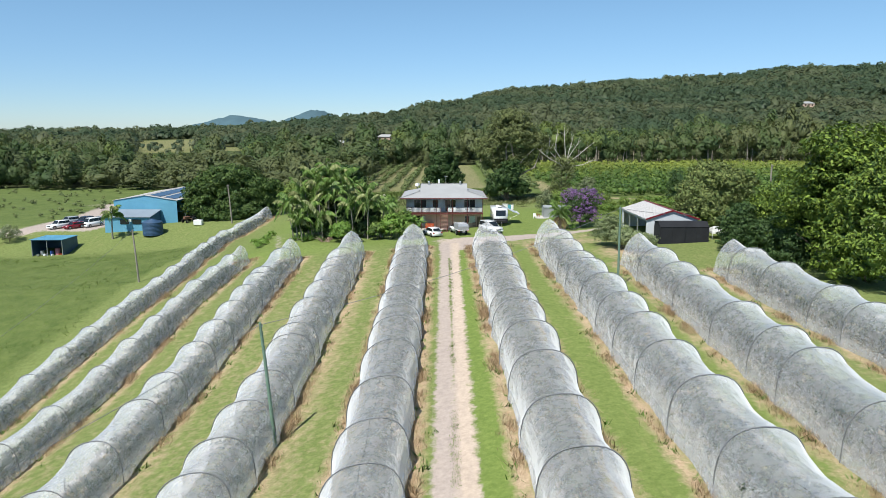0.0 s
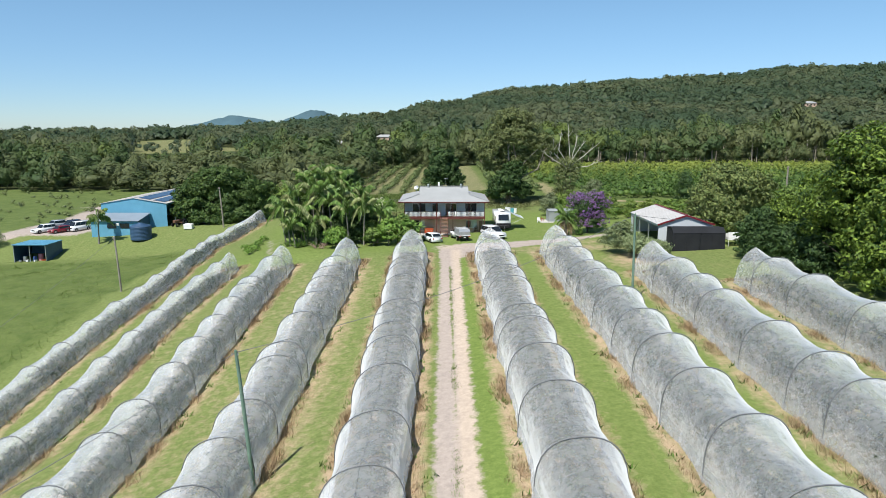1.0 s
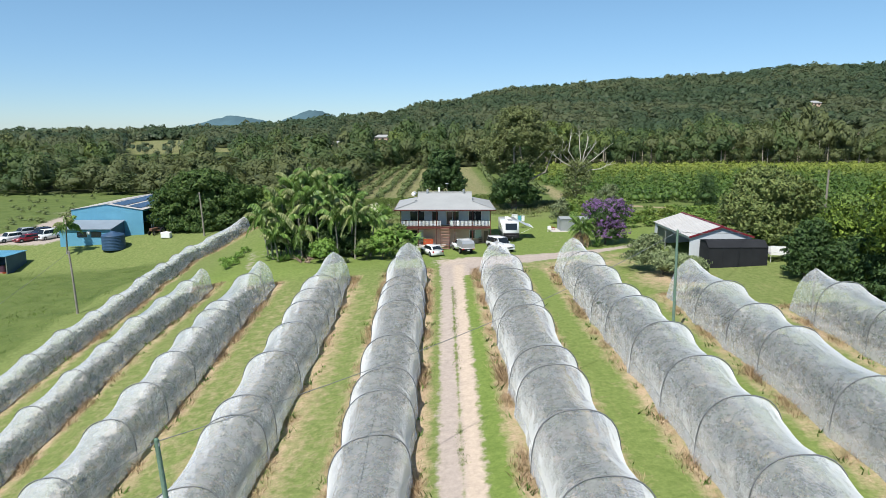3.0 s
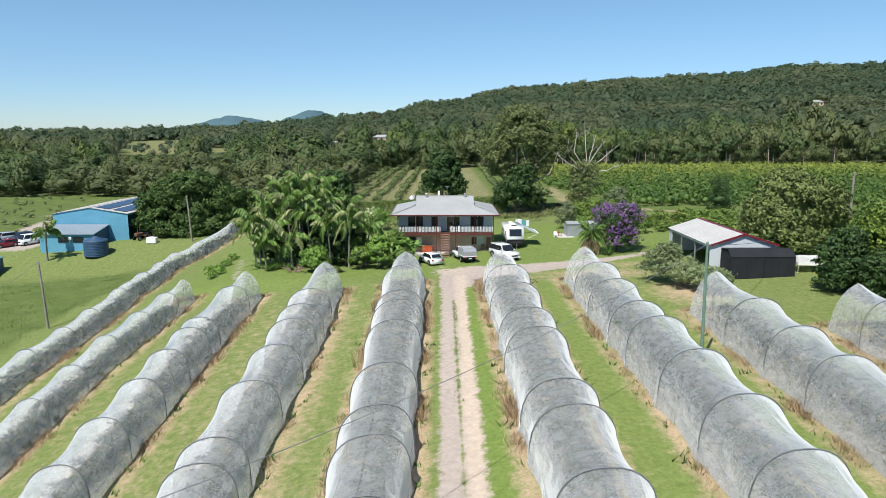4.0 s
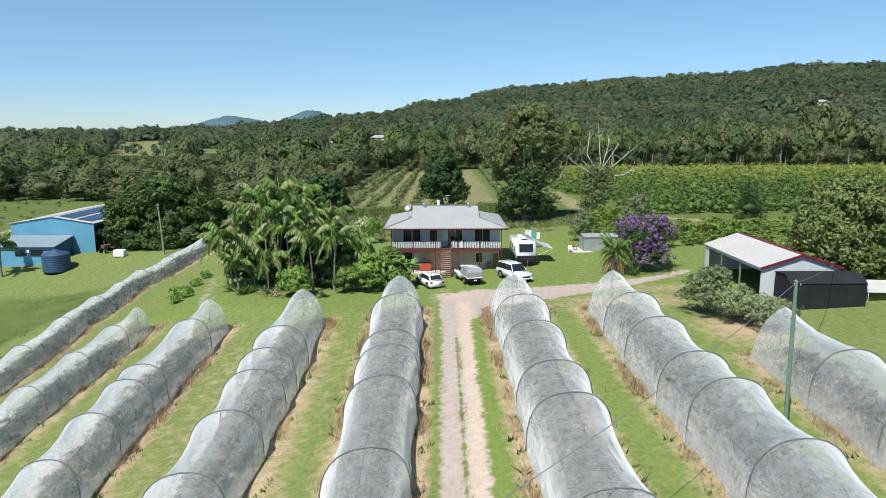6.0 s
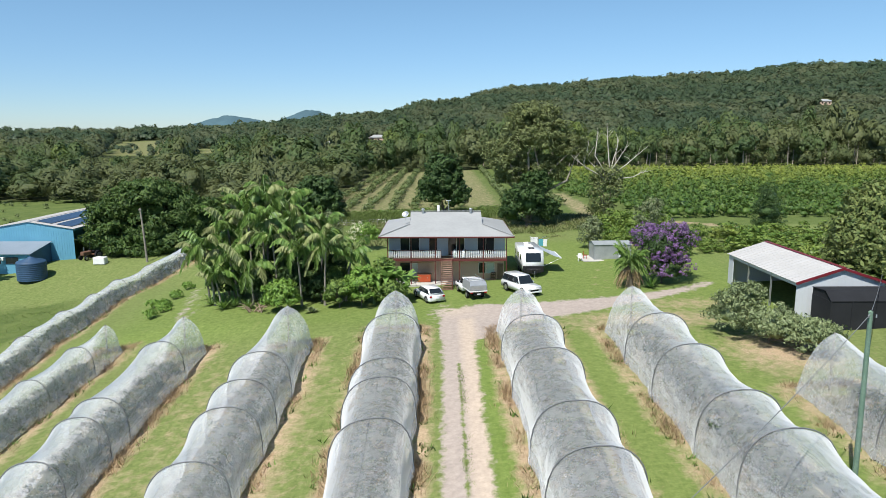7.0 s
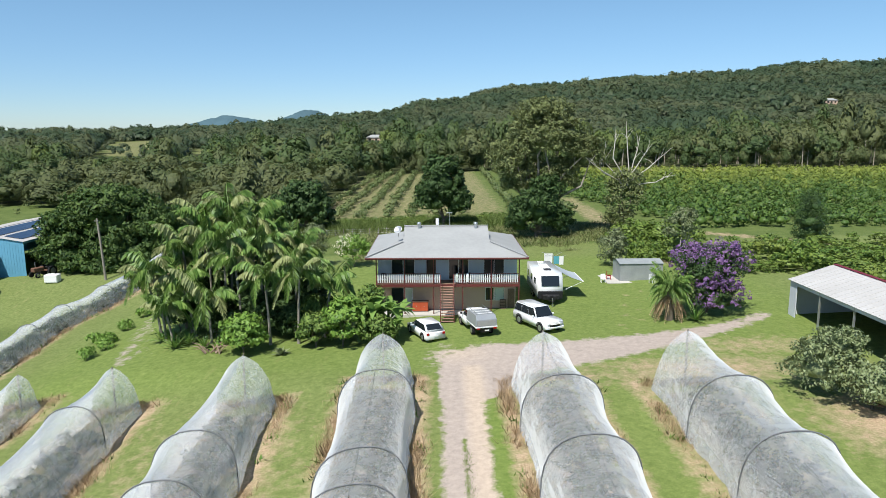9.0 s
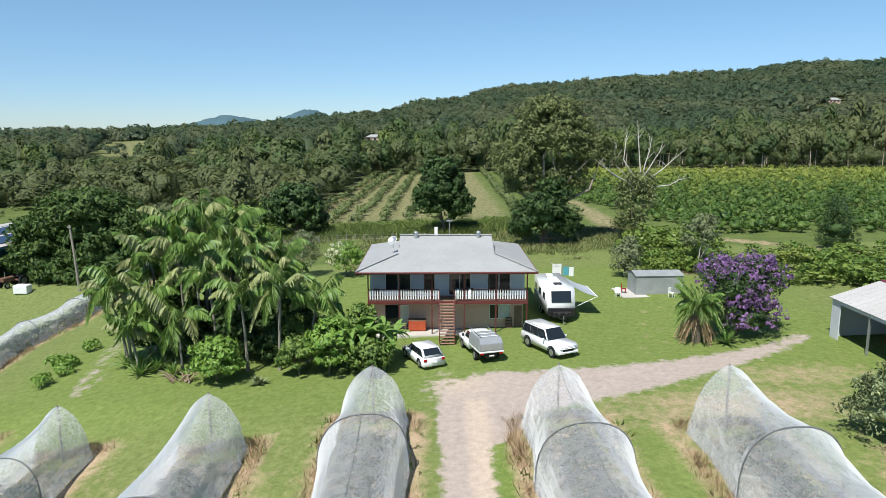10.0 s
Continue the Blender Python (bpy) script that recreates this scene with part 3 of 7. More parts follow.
def build_ground():
    xs = np.concatenate([np.linspace(-3000, -1150, 12), np.arange(-1120, -410, 24), np.arange(-400, -104, 12), np.arange(-100, -5, 1.0), np.arange(-4.4, 8, 0.35), np.arange(8.5, 64.1, 1.0), np.arange(72, 400, 12), np.arange(410, 1130, 24), np.linspace(1160, 3000, 12)])
    ys = np.concatenate([np.linspace(-900, -70, 10), np.arange(-50, 16, 6), np.arange(18, 125, 0.8), np.arange(126, 182, 2.0), np.arange(186, 420, 8), np.linspace(430, 1400, 60), np.linspace(1450, 4800, 18)])
    X, Y = np.meshgrid(xs, ys)
    Z = land(X, Y)
    rng = rnd(2)
    near = (np.abs(X + 18) < 82) & (Y > 16) & (Y < 182)
    Z = Z + near * rng.normal(0, 0.015, X.shape)
    nx, ny = len(xs), len(ys)
    i = np.arange(nx * ny).reshape(ny, nx)
    F = np.stack([i[:-1, :-1], i[:-1, 1:], i[1:, 1:], i[1:, :-1]], -1).reshape(-1, 4)
    meadow = np.clip((-43.5 - X) / 7, 0, 1) * np.clip((141 - Y) / 16, 0, 1) * (Y > -60)
    meadow = np.maximum(meadow, np.clip((Y - 150) / 10, 0, 1) * 0.85)
    straw = np.zeros_like(X)
    for row in ROWS_OF_NETS:
        c, w = row_x(row, Y), row[5]
        inside = band(Y, row[2], row[3] + 1.8, 1.0)
        straw = np.maximum(straw, np.maximum(0.90 * band(np.abs(X - c), w - 0.4, w + 0.95, 1.0), 0.46 * band(np.abs(X - c), -1, w, 0.5)) * inside)
    straw = np.maximum(straw, 0.95 * np.exp(-(((X - 25.5) / 4.5) ** 2 + ((Y - 93) / 5) ** 2)))
    straw = np.maximum(straw, 0.78 * np.exp(-(((X - 18) / 9) ** 2 + ((Y - 102.5) / 3.4) ** 2)))
    straw = np.maximum(straw, 0.62 * band(X, -18, -9, 3) * band(Y, 20, 99, 5) * band(np.abs(X - row_x(ROWS_OF_NETS[3], Y) - 4.6), 0, 1.4, 1.5))
    straw = np.maximum(straw, 0.62 * np.exp(-(((X - 24) / 7) ** 2 + ((Y - 107.3) / 2.6) ** 2)))
    straw = np.maximum(straw, 0.46 * np.clip((Y - 188) / 8, 0, 1) * band(X, -31, 14, 4) * (Y < 345))
    straw = np.maximum(straw, 0.50 * (band(np.abs(X - 17.4 - 0.28 * (Y - 118)), 0.55, 0.95, 0.5)) * band(Y, 112, 128, 3))
    earth = drive_mask(X, Y)
    earth = np.maximum(earth, 0.62 * np.exp(-(((X + 0.2) / 2.0) ** 2 + ((Y - 107.8) / 3.4) ** 2)))
    earth = np.maximum(earth, band(X, -95, -77, 3) * band(Y, 149, 167, 3) * 0.9)
    earth = np.maximum(earth, 0.85 * band(X, -140, -90, 3) * band(Y - 0.12 * (X + 93), 146, 152, 2))
    earth = np.maximum(earth, 0.85 * band(X + 0.2 * (Y - 165), -93, -86, 3) * band(Y, 160, 206, 3))
    earth = np.maximum(earth, np.maximum(0.62 * band(X + 0.24 * (Y - 112), -28.0, -26.6, 1.6), 0.45 * band(X + 0.24 * (Y - 112), -25.9, -24.9, 1.6)) * band(Y, 109, 129, 4))
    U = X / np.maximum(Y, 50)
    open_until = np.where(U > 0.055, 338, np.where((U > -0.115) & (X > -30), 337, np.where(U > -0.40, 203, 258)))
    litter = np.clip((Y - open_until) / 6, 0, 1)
    # paddocks between the woods
    far = np.maximum(band(U, -0.452, -0.352, 0.01) * band(Y, 590, 960, 20), band(U, -0.330, -0.285, 0.008) * band(Y, 600, 700, 15))
    litter = litter * (1 - far)
    straw = np.maximum(straw, far * 0.42)
    straw = np.maximum(straw, 0.75 * band(Y + 0.9 * (X - 47), 153.2, 157.4, 1.5) * band(X, 36, 60, 3))
    straw = np.maximum(straw, 0.7 * band(Y, 139, 143, 3) * band(X, 22, 30, 3))
    straw = np.maximum(straw, 0.55 * band(X - 0.02 * (Y - 178), 26.5, 31.5, 2) * band(Y, 170, 222, 8))
    straw = np.maximum(straw, 0.7 * band(Y, 320, 336, 4) * (U > 0.07))
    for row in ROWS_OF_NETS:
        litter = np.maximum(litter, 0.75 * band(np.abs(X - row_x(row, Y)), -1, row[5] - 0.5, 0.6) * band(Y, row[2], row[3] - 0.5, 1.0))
    for row in ROWS_OF_NETS:
        earth = np.maximum(earth, 0.34 * band(np.abs(X - row_x(row, Y)), -1, row[5] - 0.2, 0.5) * band(Y, row[2], row[3] - 0.3, 1.0))
    dc = drive_centre(Y)
    earth = earth * (1 - 0.62 * band(np.abs(X - dc + 0.1), -1, 0.16, 0.2) * (Y < 94))
    sand = np.clip(band(X, dc + 0.15, dc + 1.5, 0.5) * (Y < 106) + 0.75 * np.exp(-(((X - 1.0) / 2.2) ** 2 + ((Y - 108.5) / 2.2) ** 2)), 0, 1)
    # dry strips in the alleys
    for k, amount in ((0, 0.22), (1, 0.26), (2, 0.32), (3, 0.26), (7, 0.16)):
        ca, cb = row_x(ROWS_OF_NETS[k], Y), row_x(ROWS_OF_NETS[k + 1], Y)
        straw = np.maximum(straw, amount * band(X, ca + 2.4, cb - 2.4, 2.5) * band(Y, 0, 99, 6))
    lush = np.zeros_like(X)
    for k, amount in ((4, 0.70), (5, 0.32), (6, 0.30)):
        ca, cb = row_x(ROWS_OF_NETS[k], Y), row_x(ROWS_OF_NETS[k + 1], Y)
        lush = np.maximum(lush, amount * band(X, (ca + 2.9) if k > 4 else dc + 1.2, cb - 2.6, 1.0) * band(Y, -40, 101, 3))
    lush = np.maximum(lush, 0.5 * band(X, -34, 34, 6) * band(Y, 104, 146, 5))
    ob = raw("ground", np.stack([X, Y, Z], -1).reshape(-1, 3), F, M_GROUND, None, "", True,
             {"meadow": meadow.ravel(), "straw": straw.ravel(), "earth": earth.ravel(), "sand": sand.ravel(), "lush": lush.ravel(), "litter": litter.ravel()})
    return tagged(ob, "mown green lawn, rough meadow and a sandy drive", "ground", kind="structure")


build_ground()


# ---- netted rows ----
def arch(t, w, h, tent=0.0):
    """Cross-section of a hoop, t from -1 (left foot) to 1; tent draws it to a point."""
    a = t * math.pi / 2
    x = w * math.copysign(abs(math.sin(a)) ** 0.85, a)
    z = h * max(0.0, math.cos(a)) ** 0.62 if abs(t) < 1 else 0.0
    if tent:
        zt = h * (1 - abs(t)) ** 0.75
        x = x * (1 - tent) + w * t * tent
        z = z * (1 - tent) + zt * tent
    return x, z


def netted_row(row, seed):
    xa, xb, y0, y1, h, w = row
    rng = rnd(seed)
    base = Vector((xb, y1, on_land(xb, y1)))
    ob = thing("netted_row", Matrix.Translation(base), "long tunnel of white bird netting over grey hoops", "netting", "netted fruit rows")
    hoops = [y for y in HOOPS[seed - 20] if y > y0]
    ends = [y1] + hoops + [y0]
    # cross sections from the far end to the near one
    steps, sect = 14, []
    tops = {e: h * (rng.uniform(0.96, 1.04) if e != y1 else 1.06) for e in ends}
    lean = {e: rng.uniform(-0.18, 0.18) for e in ends}
    for k in range(len(ends) - 1):
        a, b = ends[k], ends[k + 1]
        n = 8 if k else 12
        for j in range(n):
            s = j / n
            yy = a + (b - a) * s
            hh = tops[a] * (1 - s) + tops[b] * s
            span = min(1.0, abs(a - b) / 6.0)
            sag = math.sin(math.pi * s) ** 0.8 * 0.18 * span
            ww = w * (1 - 0.13 * span * math.sin(math.pi * s) ** 0.8)
            tent = 0.0
            if k == 0:
                tent = 0.42 * (1 - min(1.0, s * 1.3))
                ww *= 0.86 + 0.14 * s
            sect.append((yy, hh - sag * hh * 0.75, ww, lean[a] * (1 - s) + lean[b] * s, tent))
    V, F = [], []
    m = 2 * steps + 1
    ts = [(-1 + i / steps) for i in range(m)]
    for q, (yy, hh, ww, ln, tent) in enumerate(sect):
        cx = float(row_x(row, yy))
        for i, t in enumerate(ts):
            x, z = arch(t, ww, hh, tent)
            lowness = 1 - min(1, z / 0.9)
            flare = lowness * (0.10 + 0.16 * noise.noise((cx + x * 3, yy * 0.9, seed)))
            x += math.copysign(flare, t) if abs(t) > 0.02 else 0
            wrinkle = 0.05 * noise.noise((x * 1.3, yy * 1.7, z * 1.3 + seed)) + 0.03 * noise.noise((x * 4.0, yy * 1.0, z * 4 + seed))
            gz = on_land(cx + x, yy)
            V.append((cx + x + wrinkle - base.x, yy + ln * z / h - base.y, gz + max(0.02, z + wrinkle * (z > 0.1)) - base.z))
    for q in range(len(sect) - 1):
        for i in range(m - 1):
            a = q * m + i
            F.append((a, a + 1, a + m + 1, a + m))
    # the ribs of yarn that run the length of the net, thick enough to close it to a slanting look
    G = np.array(V).reshape(len(sect), m, 3)
    gaps = np.linalg.norm(np.diff(G[len(sect) // 2], axis=0), axis=1)
    cols = np.concatenate([i + np.arange(k) / k for i, k in enumerate(np.maximum(3, np.ceil(gaps / 0.045)).astype(int))])
    i0 = np.minimum(cols.astype(int), m - 2)
    s_ = (cols - i0)[None, :, None]
    base_ = G[:, i0] * (1 - s_) + G[:, i0 + 1] * s_
    nor = unit(np.cross(np.gradient(base_, axis=1), np.gradient(base_, axis=0)))
    nor = nor * np.sign((nor * (base_ - np.array([0, 0, 1.0]) - base_.mean(1, keepdims=True) * np.array([1, 1, 0]))).sum(-1, keepdims=True) + 1e-9)
    lifted = base_ + nor * 0.021
    nq, nc = base_.shape[:2]
    ids = np.arange(nq * nc).reshape(nq, nc)
    quads = np.stack([ids[:-1], ids[1:], ids[1:] + nq * nc, ids[:-1] + nq * nc], -1).reshape(-1, 4)
    raw("yarn_ribs", np.concatenate([base_.reshape(-1, 3), lifted.reshape(-1, 3)]), quads, M_YARN, ob)
    # the far end is gathered round the end post
    raw("net", V, F, M_NET, ob, "", True)
    endV, endF = [], []
    for i, t in enumerate(ts):
        endV.append(V[i])
    for i, t in enumerate(ts):
        x, y_, z = V[i]
        endV.append((x * 0.92, y_ + 0.35 + 0.1 * math.sin(i * 1.7), max(0.02 + on_land(base.x + x * 0.92, y1 + 0.4) - base.z, z * 0.5)))
    for i, t in enumerate(ts):
        x = V[i][0] * 0.85
        endV.append((x, 0.75 + 0.15 * math.sin(i * 2.3), 0.02 + on_land(base.x + x, y1 + 0.8) - base.z))
    for lv in range(2):
        for i in range(m - 1):
            a = lv * m + i
            endF.append((a + 1, a, a + m, a + m + 1))
    raw("end_net", endV, endF, M_NET, ob, "", True)
    # the doubled hem along both feet
    for side in (-1, 1):
        hv, hf = [], []
        for q, (yy, hh, ww, ln, tent) in enumerate(sect):
            i0 = 0 if side < 0 else m - 1
            for j in range(2):
                x, y_, z = V[q * m + i0 + (j if side < 0 else -j)]
                hv.append((x + side * (0.03 + 0.05 * noise.noise((q * 0.7, j * 1.0, seed + side))), y_, z + 0.01))
            if q:
                a = (q - 1) * 2
                hf.append((a, a + 1, a + 3, a + 2))
        raw("hem", hv, hf, M_NET, ob, "", True)
    for e in hoops:
        cx = float(row_x(row, e))
        pts = []
        for i in range(17):
            t = -1 + i / 8
            x, z = arch(t, w * 1.022, tops[e] * 1.020)
            pts.append((cx + x - base.x, e + lean[e] * z / h - base.y, on_land(cx + x, e) + z - base.z - (0.2 if abs(t) == 1 else 0)))
        tube("hoop", pts, 0.038, M_HOOP, ob, 5)
    cord = []
    for yy, hh, ww, ln, tent in sect[::2]:
        cx = float(row_x(row, yy))
        cord.append((cx - base.x, yy + ln - base.y, on_land(cx, yy) + hh + 0.015 - base.z))
    if seed in (24, 25):
        tube("ridge_cord", cord, 0.013, M_CORD, ob, 4)
    tube("end_post", [(0, 0.05, -0.2), (0, 0.05, sect[0][1] + 0.04)], 0.06, M_POLE, ob, 6)
    return ob


for k_, row_ in enumerate(ROWS_OF_NETS):
    netted_row(row_, 20 + k_)


def fruit_tree_mesh(seed):
    rng = rnd(seed)
    lobes = [(0, 0, 1.3, 1.65, 1.5, 1.0), (0.5, 0.4, 2.0, 1.1, 1.0, 0.6), (-0.5, -0.3, 1.9, 1.1, 1.0, 0.65)]
    ob = thing("fruit_tree", Matrix(), "small grey-green fruit tree under the white netting", "fruit tree", "fruit trees under nets")
    tubes("trunk", limbs(rng, (0, 0, 0), lobes, 0.06, 0.25), M_BARK, ob, 4)
    c, r = crown_clumps(rng, lobes, 84, 0.26)
    v, f_, nn = leaf_cloud(rng, c, r, 15, 0.09, 0.55)
    raw("crown", v, f_, M_FRUITLEAF, ob, normals=nn)
    return ob


def plant_rows():
    kinds = [fruit_tree_mesh(60 + i) for i in range(4)]
    rng = rnd(9)
    used = 0
    for row, tall in zip(ROWS_OF_NETS, (0.53, 0.55, 0.60, 0.60, 0.66, 0.76, 0.88, 0.95, 0.95)):
        y = row[3] - 4.4
        while y > max(row[2], 22):
            x = float(row_x(row, y)) + rng.uniform(-0.25, 0.25)
            s = rng.uniform(0.85, 1.08) * (row[4] / 3.5) ** 0.35 * (0.85 if y > row[3] - 8 else 1.0)
            m = pose(x, y, on_land(x, y) - 0.03, 0, 0, rng.uniform(0, 360)) @ Matrix.Diagonal((s * 1.08 * min(1.0, row[5] / (2.3 if row[4] > 3 else 1.9)), s * 1.22, s * tall, 1))
            if used < 4:
                kinds[used].matrix_world = m
            else:
                src = kinds[rng.integers(4)]
                ob = copy_thing(src, pose(0, 0, 0))
                ob.matrix_basis = m
            used += 1
            y -= rng.uniform(2.5, 3.1) if row[4] > 3 else rng.uniform(1.5, 2.0)


plant_rows()

# ---- house ----
M_ROOF = material("grey_roof_sheet", (0.35, 0.355, 0.35), (0.30, 0.305, 0.30), rough=0.6, scale=0.4, fine=3, spec=0.25)
M_REDTRIM = material("red_brown_paint", (0.14, 0.035, 0.03), (0.10, 0.03, 0.025), rough=0.5)
M_WALLBLUE = material("pale_blue_cladding", (0.50, 0.56, 0.62), (0.44, 0.50, 0.56), rough=0.7, scale=0.5)
M_WALLTAN = material("tan_blockwork", (0.63, 0.46, 0.36), (0.56, 0.40, 0.31), rough=0.85, scale=0.7, bump=0.2)
M_WHITE = material("white_paint", (0.80, 0.80, 0.79), (0.74, 0.74, 0.72), rough=0.4, scale=0.8)
M_CONCRETE = material("pale_concrete", (0.52, 0.50, 0.46), (0.42, 0.40, 0.36), rough=0.9, scale=0.8, bump=0.15)
M_TIMBER = material("worn_timber", (0.24, 0.16, 0.11), (0.15, 0.10, 0.07), rough=0.8, scale=2)
M_TREAD = material("red_brown_timber", (0.34, 0.20, 0.15), (0.24, 0.14, 0.10), rough=0.8, scale=2)
M_STEEL = material("galvanised_steel", (0.50, 0.52, 0.53), (0.42, 0.44, 0.45), rough=0.4, metal=0.7, scale=0.8)
M_CURTAIN = material("pale_curtain", (0.55, 0.62, 0.56), (0.48, 0.54, 0.49), rough=0.9)
M_ORANGE = material("orange_red_cabinet", (0.45, 0.09, 0.035), (0.38, 0.07, 0.03), rough=0.5)
M_DARK = material("dark_interior", (0.03, 0.03, 0.035), (0.02, 0.02, 0.025), rough=0.8)
M_BLACKPLASTIC = material("black_plastic", (0.02, 0.02, 0.022), rough=0.5)


def glass_material(name, tone):
    m = bpy.data.materials.new(name)
    m.use_nodes = True
    p = m.node_tree.nodes["Principled BSDF"]
    p.inputs["Base Color"].default_value = (*tone, 1)
    p.inputs["Roughness"].default_value = 0.05
    p.inputs["Specular IOR Level"].default_value = 0.6
    return m


M_GLASS = glass_material("tinted_glass", (0.015, 0.02, 0.024))


def dutch_gable_roof(parent, x0, x1, y0, y1, ze, zr, gx0, gx1):
    """Hipped roof with small gables under the ends of its ridge, as a sheet 6 cm thick."""
    ym = (y0 + y1) / 2
    run0, run1 = gx0 - x0, x1 - gx1
    rise = (zr - ze) / (ym - y0)
    za, zb = ze + run0 * rise, ze + run1 * rise
    bm = bmesh.new()
    P = [bm.verts.new(p) for p in (
        (x0, y0, ze), (x1, y0, ze), (x1, y1, ze), (x0, y1, ze),
        (gx0, y0 + run0, za), (gx0, y1 - run0, za), (gx1, y0 + run1, zb), (gx1, y1 - run1, zb),
        (gx0, ym, zr), (gx1, ym, zr))]
    for idx in ((0, 1, 6, 9, 8, 4), (2, 3, 5, 8, 9, 7), (3, 0, 4, 5), (1, 2, 7, 6), (4, 8, 5), (6, 7, 9)):
        bm.faces.new([P[i] for i in idx])
    bmesh.ops.recalc_face_normals(bm, faces=bm.faces)
    bmesh.ops.solidify(bm, geom=list(bm.faces), thickness=0.06)
    roof = part("roof", bm, M_ROOF, parent, "pale grey corrugated sheet roof")
    return roof, rise


def window(parent, x0, x1, z0, z1, y, frame_mat, panes=2, pane_mat=None, name="window"):
    """A framed window whose panes sit inside the frame; it faces -y."""
    w = part(name, boxed(x0, x1, y - 0.05, y + 0.02, z0, z1, 0.01), M_DARK, parent)
    t = 0.05
    for a, b, c, d in ((x0, x1, z1 - t, z1), (x0, x1, z0, z0 + t), (x0, x0 + t, z0 + t, z1 - t), (x1 - t, x1, z0 + t, z1 - t)):
        part("frame", boxed(a, b, y - 0.09, y - 0.052, c, d), frame_mat, w)
    for i in range(panes):
        a = x0 + t + (x1 - x0 - 2 * t) * i / panes
        b = x0 + t + (x1 - x0 - 2 * t) * (i + 1) / panes
        mm = pane_mat[i % len(pane_mat)] if pane_mat else M_GLASS
        part("pane", boxed(a + 0.02, b - 0.02, y - 0.07, y - 0.055, z0 + t, z1 - t), mm, w)
        if i:
            part("frame", boxed(a - 0.025, a + 0.025, y - 0.09, y - 0.056, z0 + t, z1 - t), frame_mat, w)
    return w


def build_house():
    H = thing("house", pose(0.16, 119.6, 0.70), "two-storey house with grey roof, pale blue upper walls and a veranda", "house")
    xl, xr = -6.72, 6.9
    fl, top = 2.95, 5.45
    part("slab", boxed(xl - 0.2, xr + 0.2, -0.35, 13.2, -0.35, 0.06, 0.02), M_CONCRETE, H)
    part("lower_wall", boxed(xl + 0.4, xr - 0.2, 1.7, 12.8, 0.06, fl - 0.2), M_WALLTAN, H, "tan blockwork lower wall")
    part("floor", boxed(xl, xr, 0.0, 12.9, fl - 0.18, fl, 0.01), M_TIMBER, H)
    part("upper_wall", boxed(xl + 0.05, xr - 0.05, 2.0, 12.8, fl, top), M_WALLBLUE, H, "pale blue clad upper wall")
    for k in range(13):
        z = fl + 0.15 + k * 0.19
        part("weatherboard", boxed(xl + 0.04, xr - 0.04, 1.985, 1.999, z, z + 0.172), M_WALLBLUE, H)
    # roof with fascia and gutter
    ze = 5.62
    roof, rise = dutch_gable_roof(H, -7.6, 7.6, -0.75, 13.5, ze, 7.62, -4.25, 4.25)
    run = 14.25 / 2
    for sx in (-1, 1):
        part("hip_cap", box(bmesh.new(), -0.09, 0.09, 0, 1, -0.01, 0.035), M_ROOF, roof).matrix_local = look((sx * 7.6, -0.75, ze + 0.07), (sx * 4.25, -0.75 + 3.35, ze + 0.07 + 3.35 * rise)) @ pose(0, 0, 0, -90) @ Matrix.Diagonal((1, math.hypot(3.35 * 1.414, 3.35 * rise), 1, 1))
    part("ridge_cap", boxed(-4.3, 4.3, run - 0.75 - 0.14, run - 0.75 + 0.14, 7.66, 7.72, 0.02), M_ROOF, roof)
    part("fascia", boxed(-7.62, 7.62, -0.80, -0.755, ze - 0.16, ze + 0.02), M_REDTRIM, H, "dark red-brown fascia")
    for sx in (-7.63, 7.585):
        part("fascia", boxed(sx, sx + 0.045, -0.755, 13.5, ze - 0.16, ze + 0.02), M_REDTRIM, H)
    part("gutter", boxed(-7.62, 7.62, -0.92, -0.80, ze - 0.10, ze + 0.03, 0.02), M_REDTRIM, H)
    part("soffit", boxed(-7.5, 7.5, -0.7, 13.4, ze - 0.15, ze - 0.12), M_WHITE, H)
    # posts
    posts = (xl + 0.07, -4.0, -1.25, 1.5, 4.2, xr - 0.07)
    for px in posts:
        part("post", boxed(px - 0.05, px + 0.05, -0.02, 0.08, 0.06, fl - 0.18, 0.008), M_REDTRIM, H)
        part("post", boxed(px - 0.05, px + 0.05, -0.02, 0.08, fl, ze - 0.15, 0.008), M_REDTRIM, H)
    part("edge_beam", boxed(xl, xr, -0.06, -0.003, fl - 0.24, fl + 0.01), M_REDTRIM, H)
    # balustrade, with a gap at the stairs
    spans = ((xl + 0.12, -4.05), (-3.95, -1.30), (-1.20, -0.62), (0.68, 1.45), (1.55, 4.15), (4.25, xr - 0.12))
    mesh = None
    for a, b in spans:
        part("top_rail", boxed(a, b, 0.0, 0.07, fl + 0.98, fl + 1.04, 0.01), M_REDTRIM, H)
        part("bottom_rail", boxed(a, b, 0.0, 0.06, fl + 0.10, fl + 0.16, 0.01), M_REDTRIM, H)
        n = max(2, round((b - a) / 0.205))
        for i in range(n):
            x = a + (i + 0.5) * (b - a) / n
            if mesh is None:
                ob = part("baluster", boxed(-0.048, 0.048, 0.012, 0.048, fl + 0.16, fl + 0.98), M_WHITE, H)
                mesh = ob.data
            else:
                ob = new("baluster", mesh)
                ob.parent = H
            ob.location.x = x
    # windows and doors
    al = M_WHITE
    window(H, -5.35, -3.1, fl + 0.55, fl + 2.2, 2.0, al, 2, [M_GLASS, M_GLASS])
    window(H, -1.95, -1.05, fl + 0.25, fl + 2.1, 2.0, M_REDTRIM, 1, name="door")
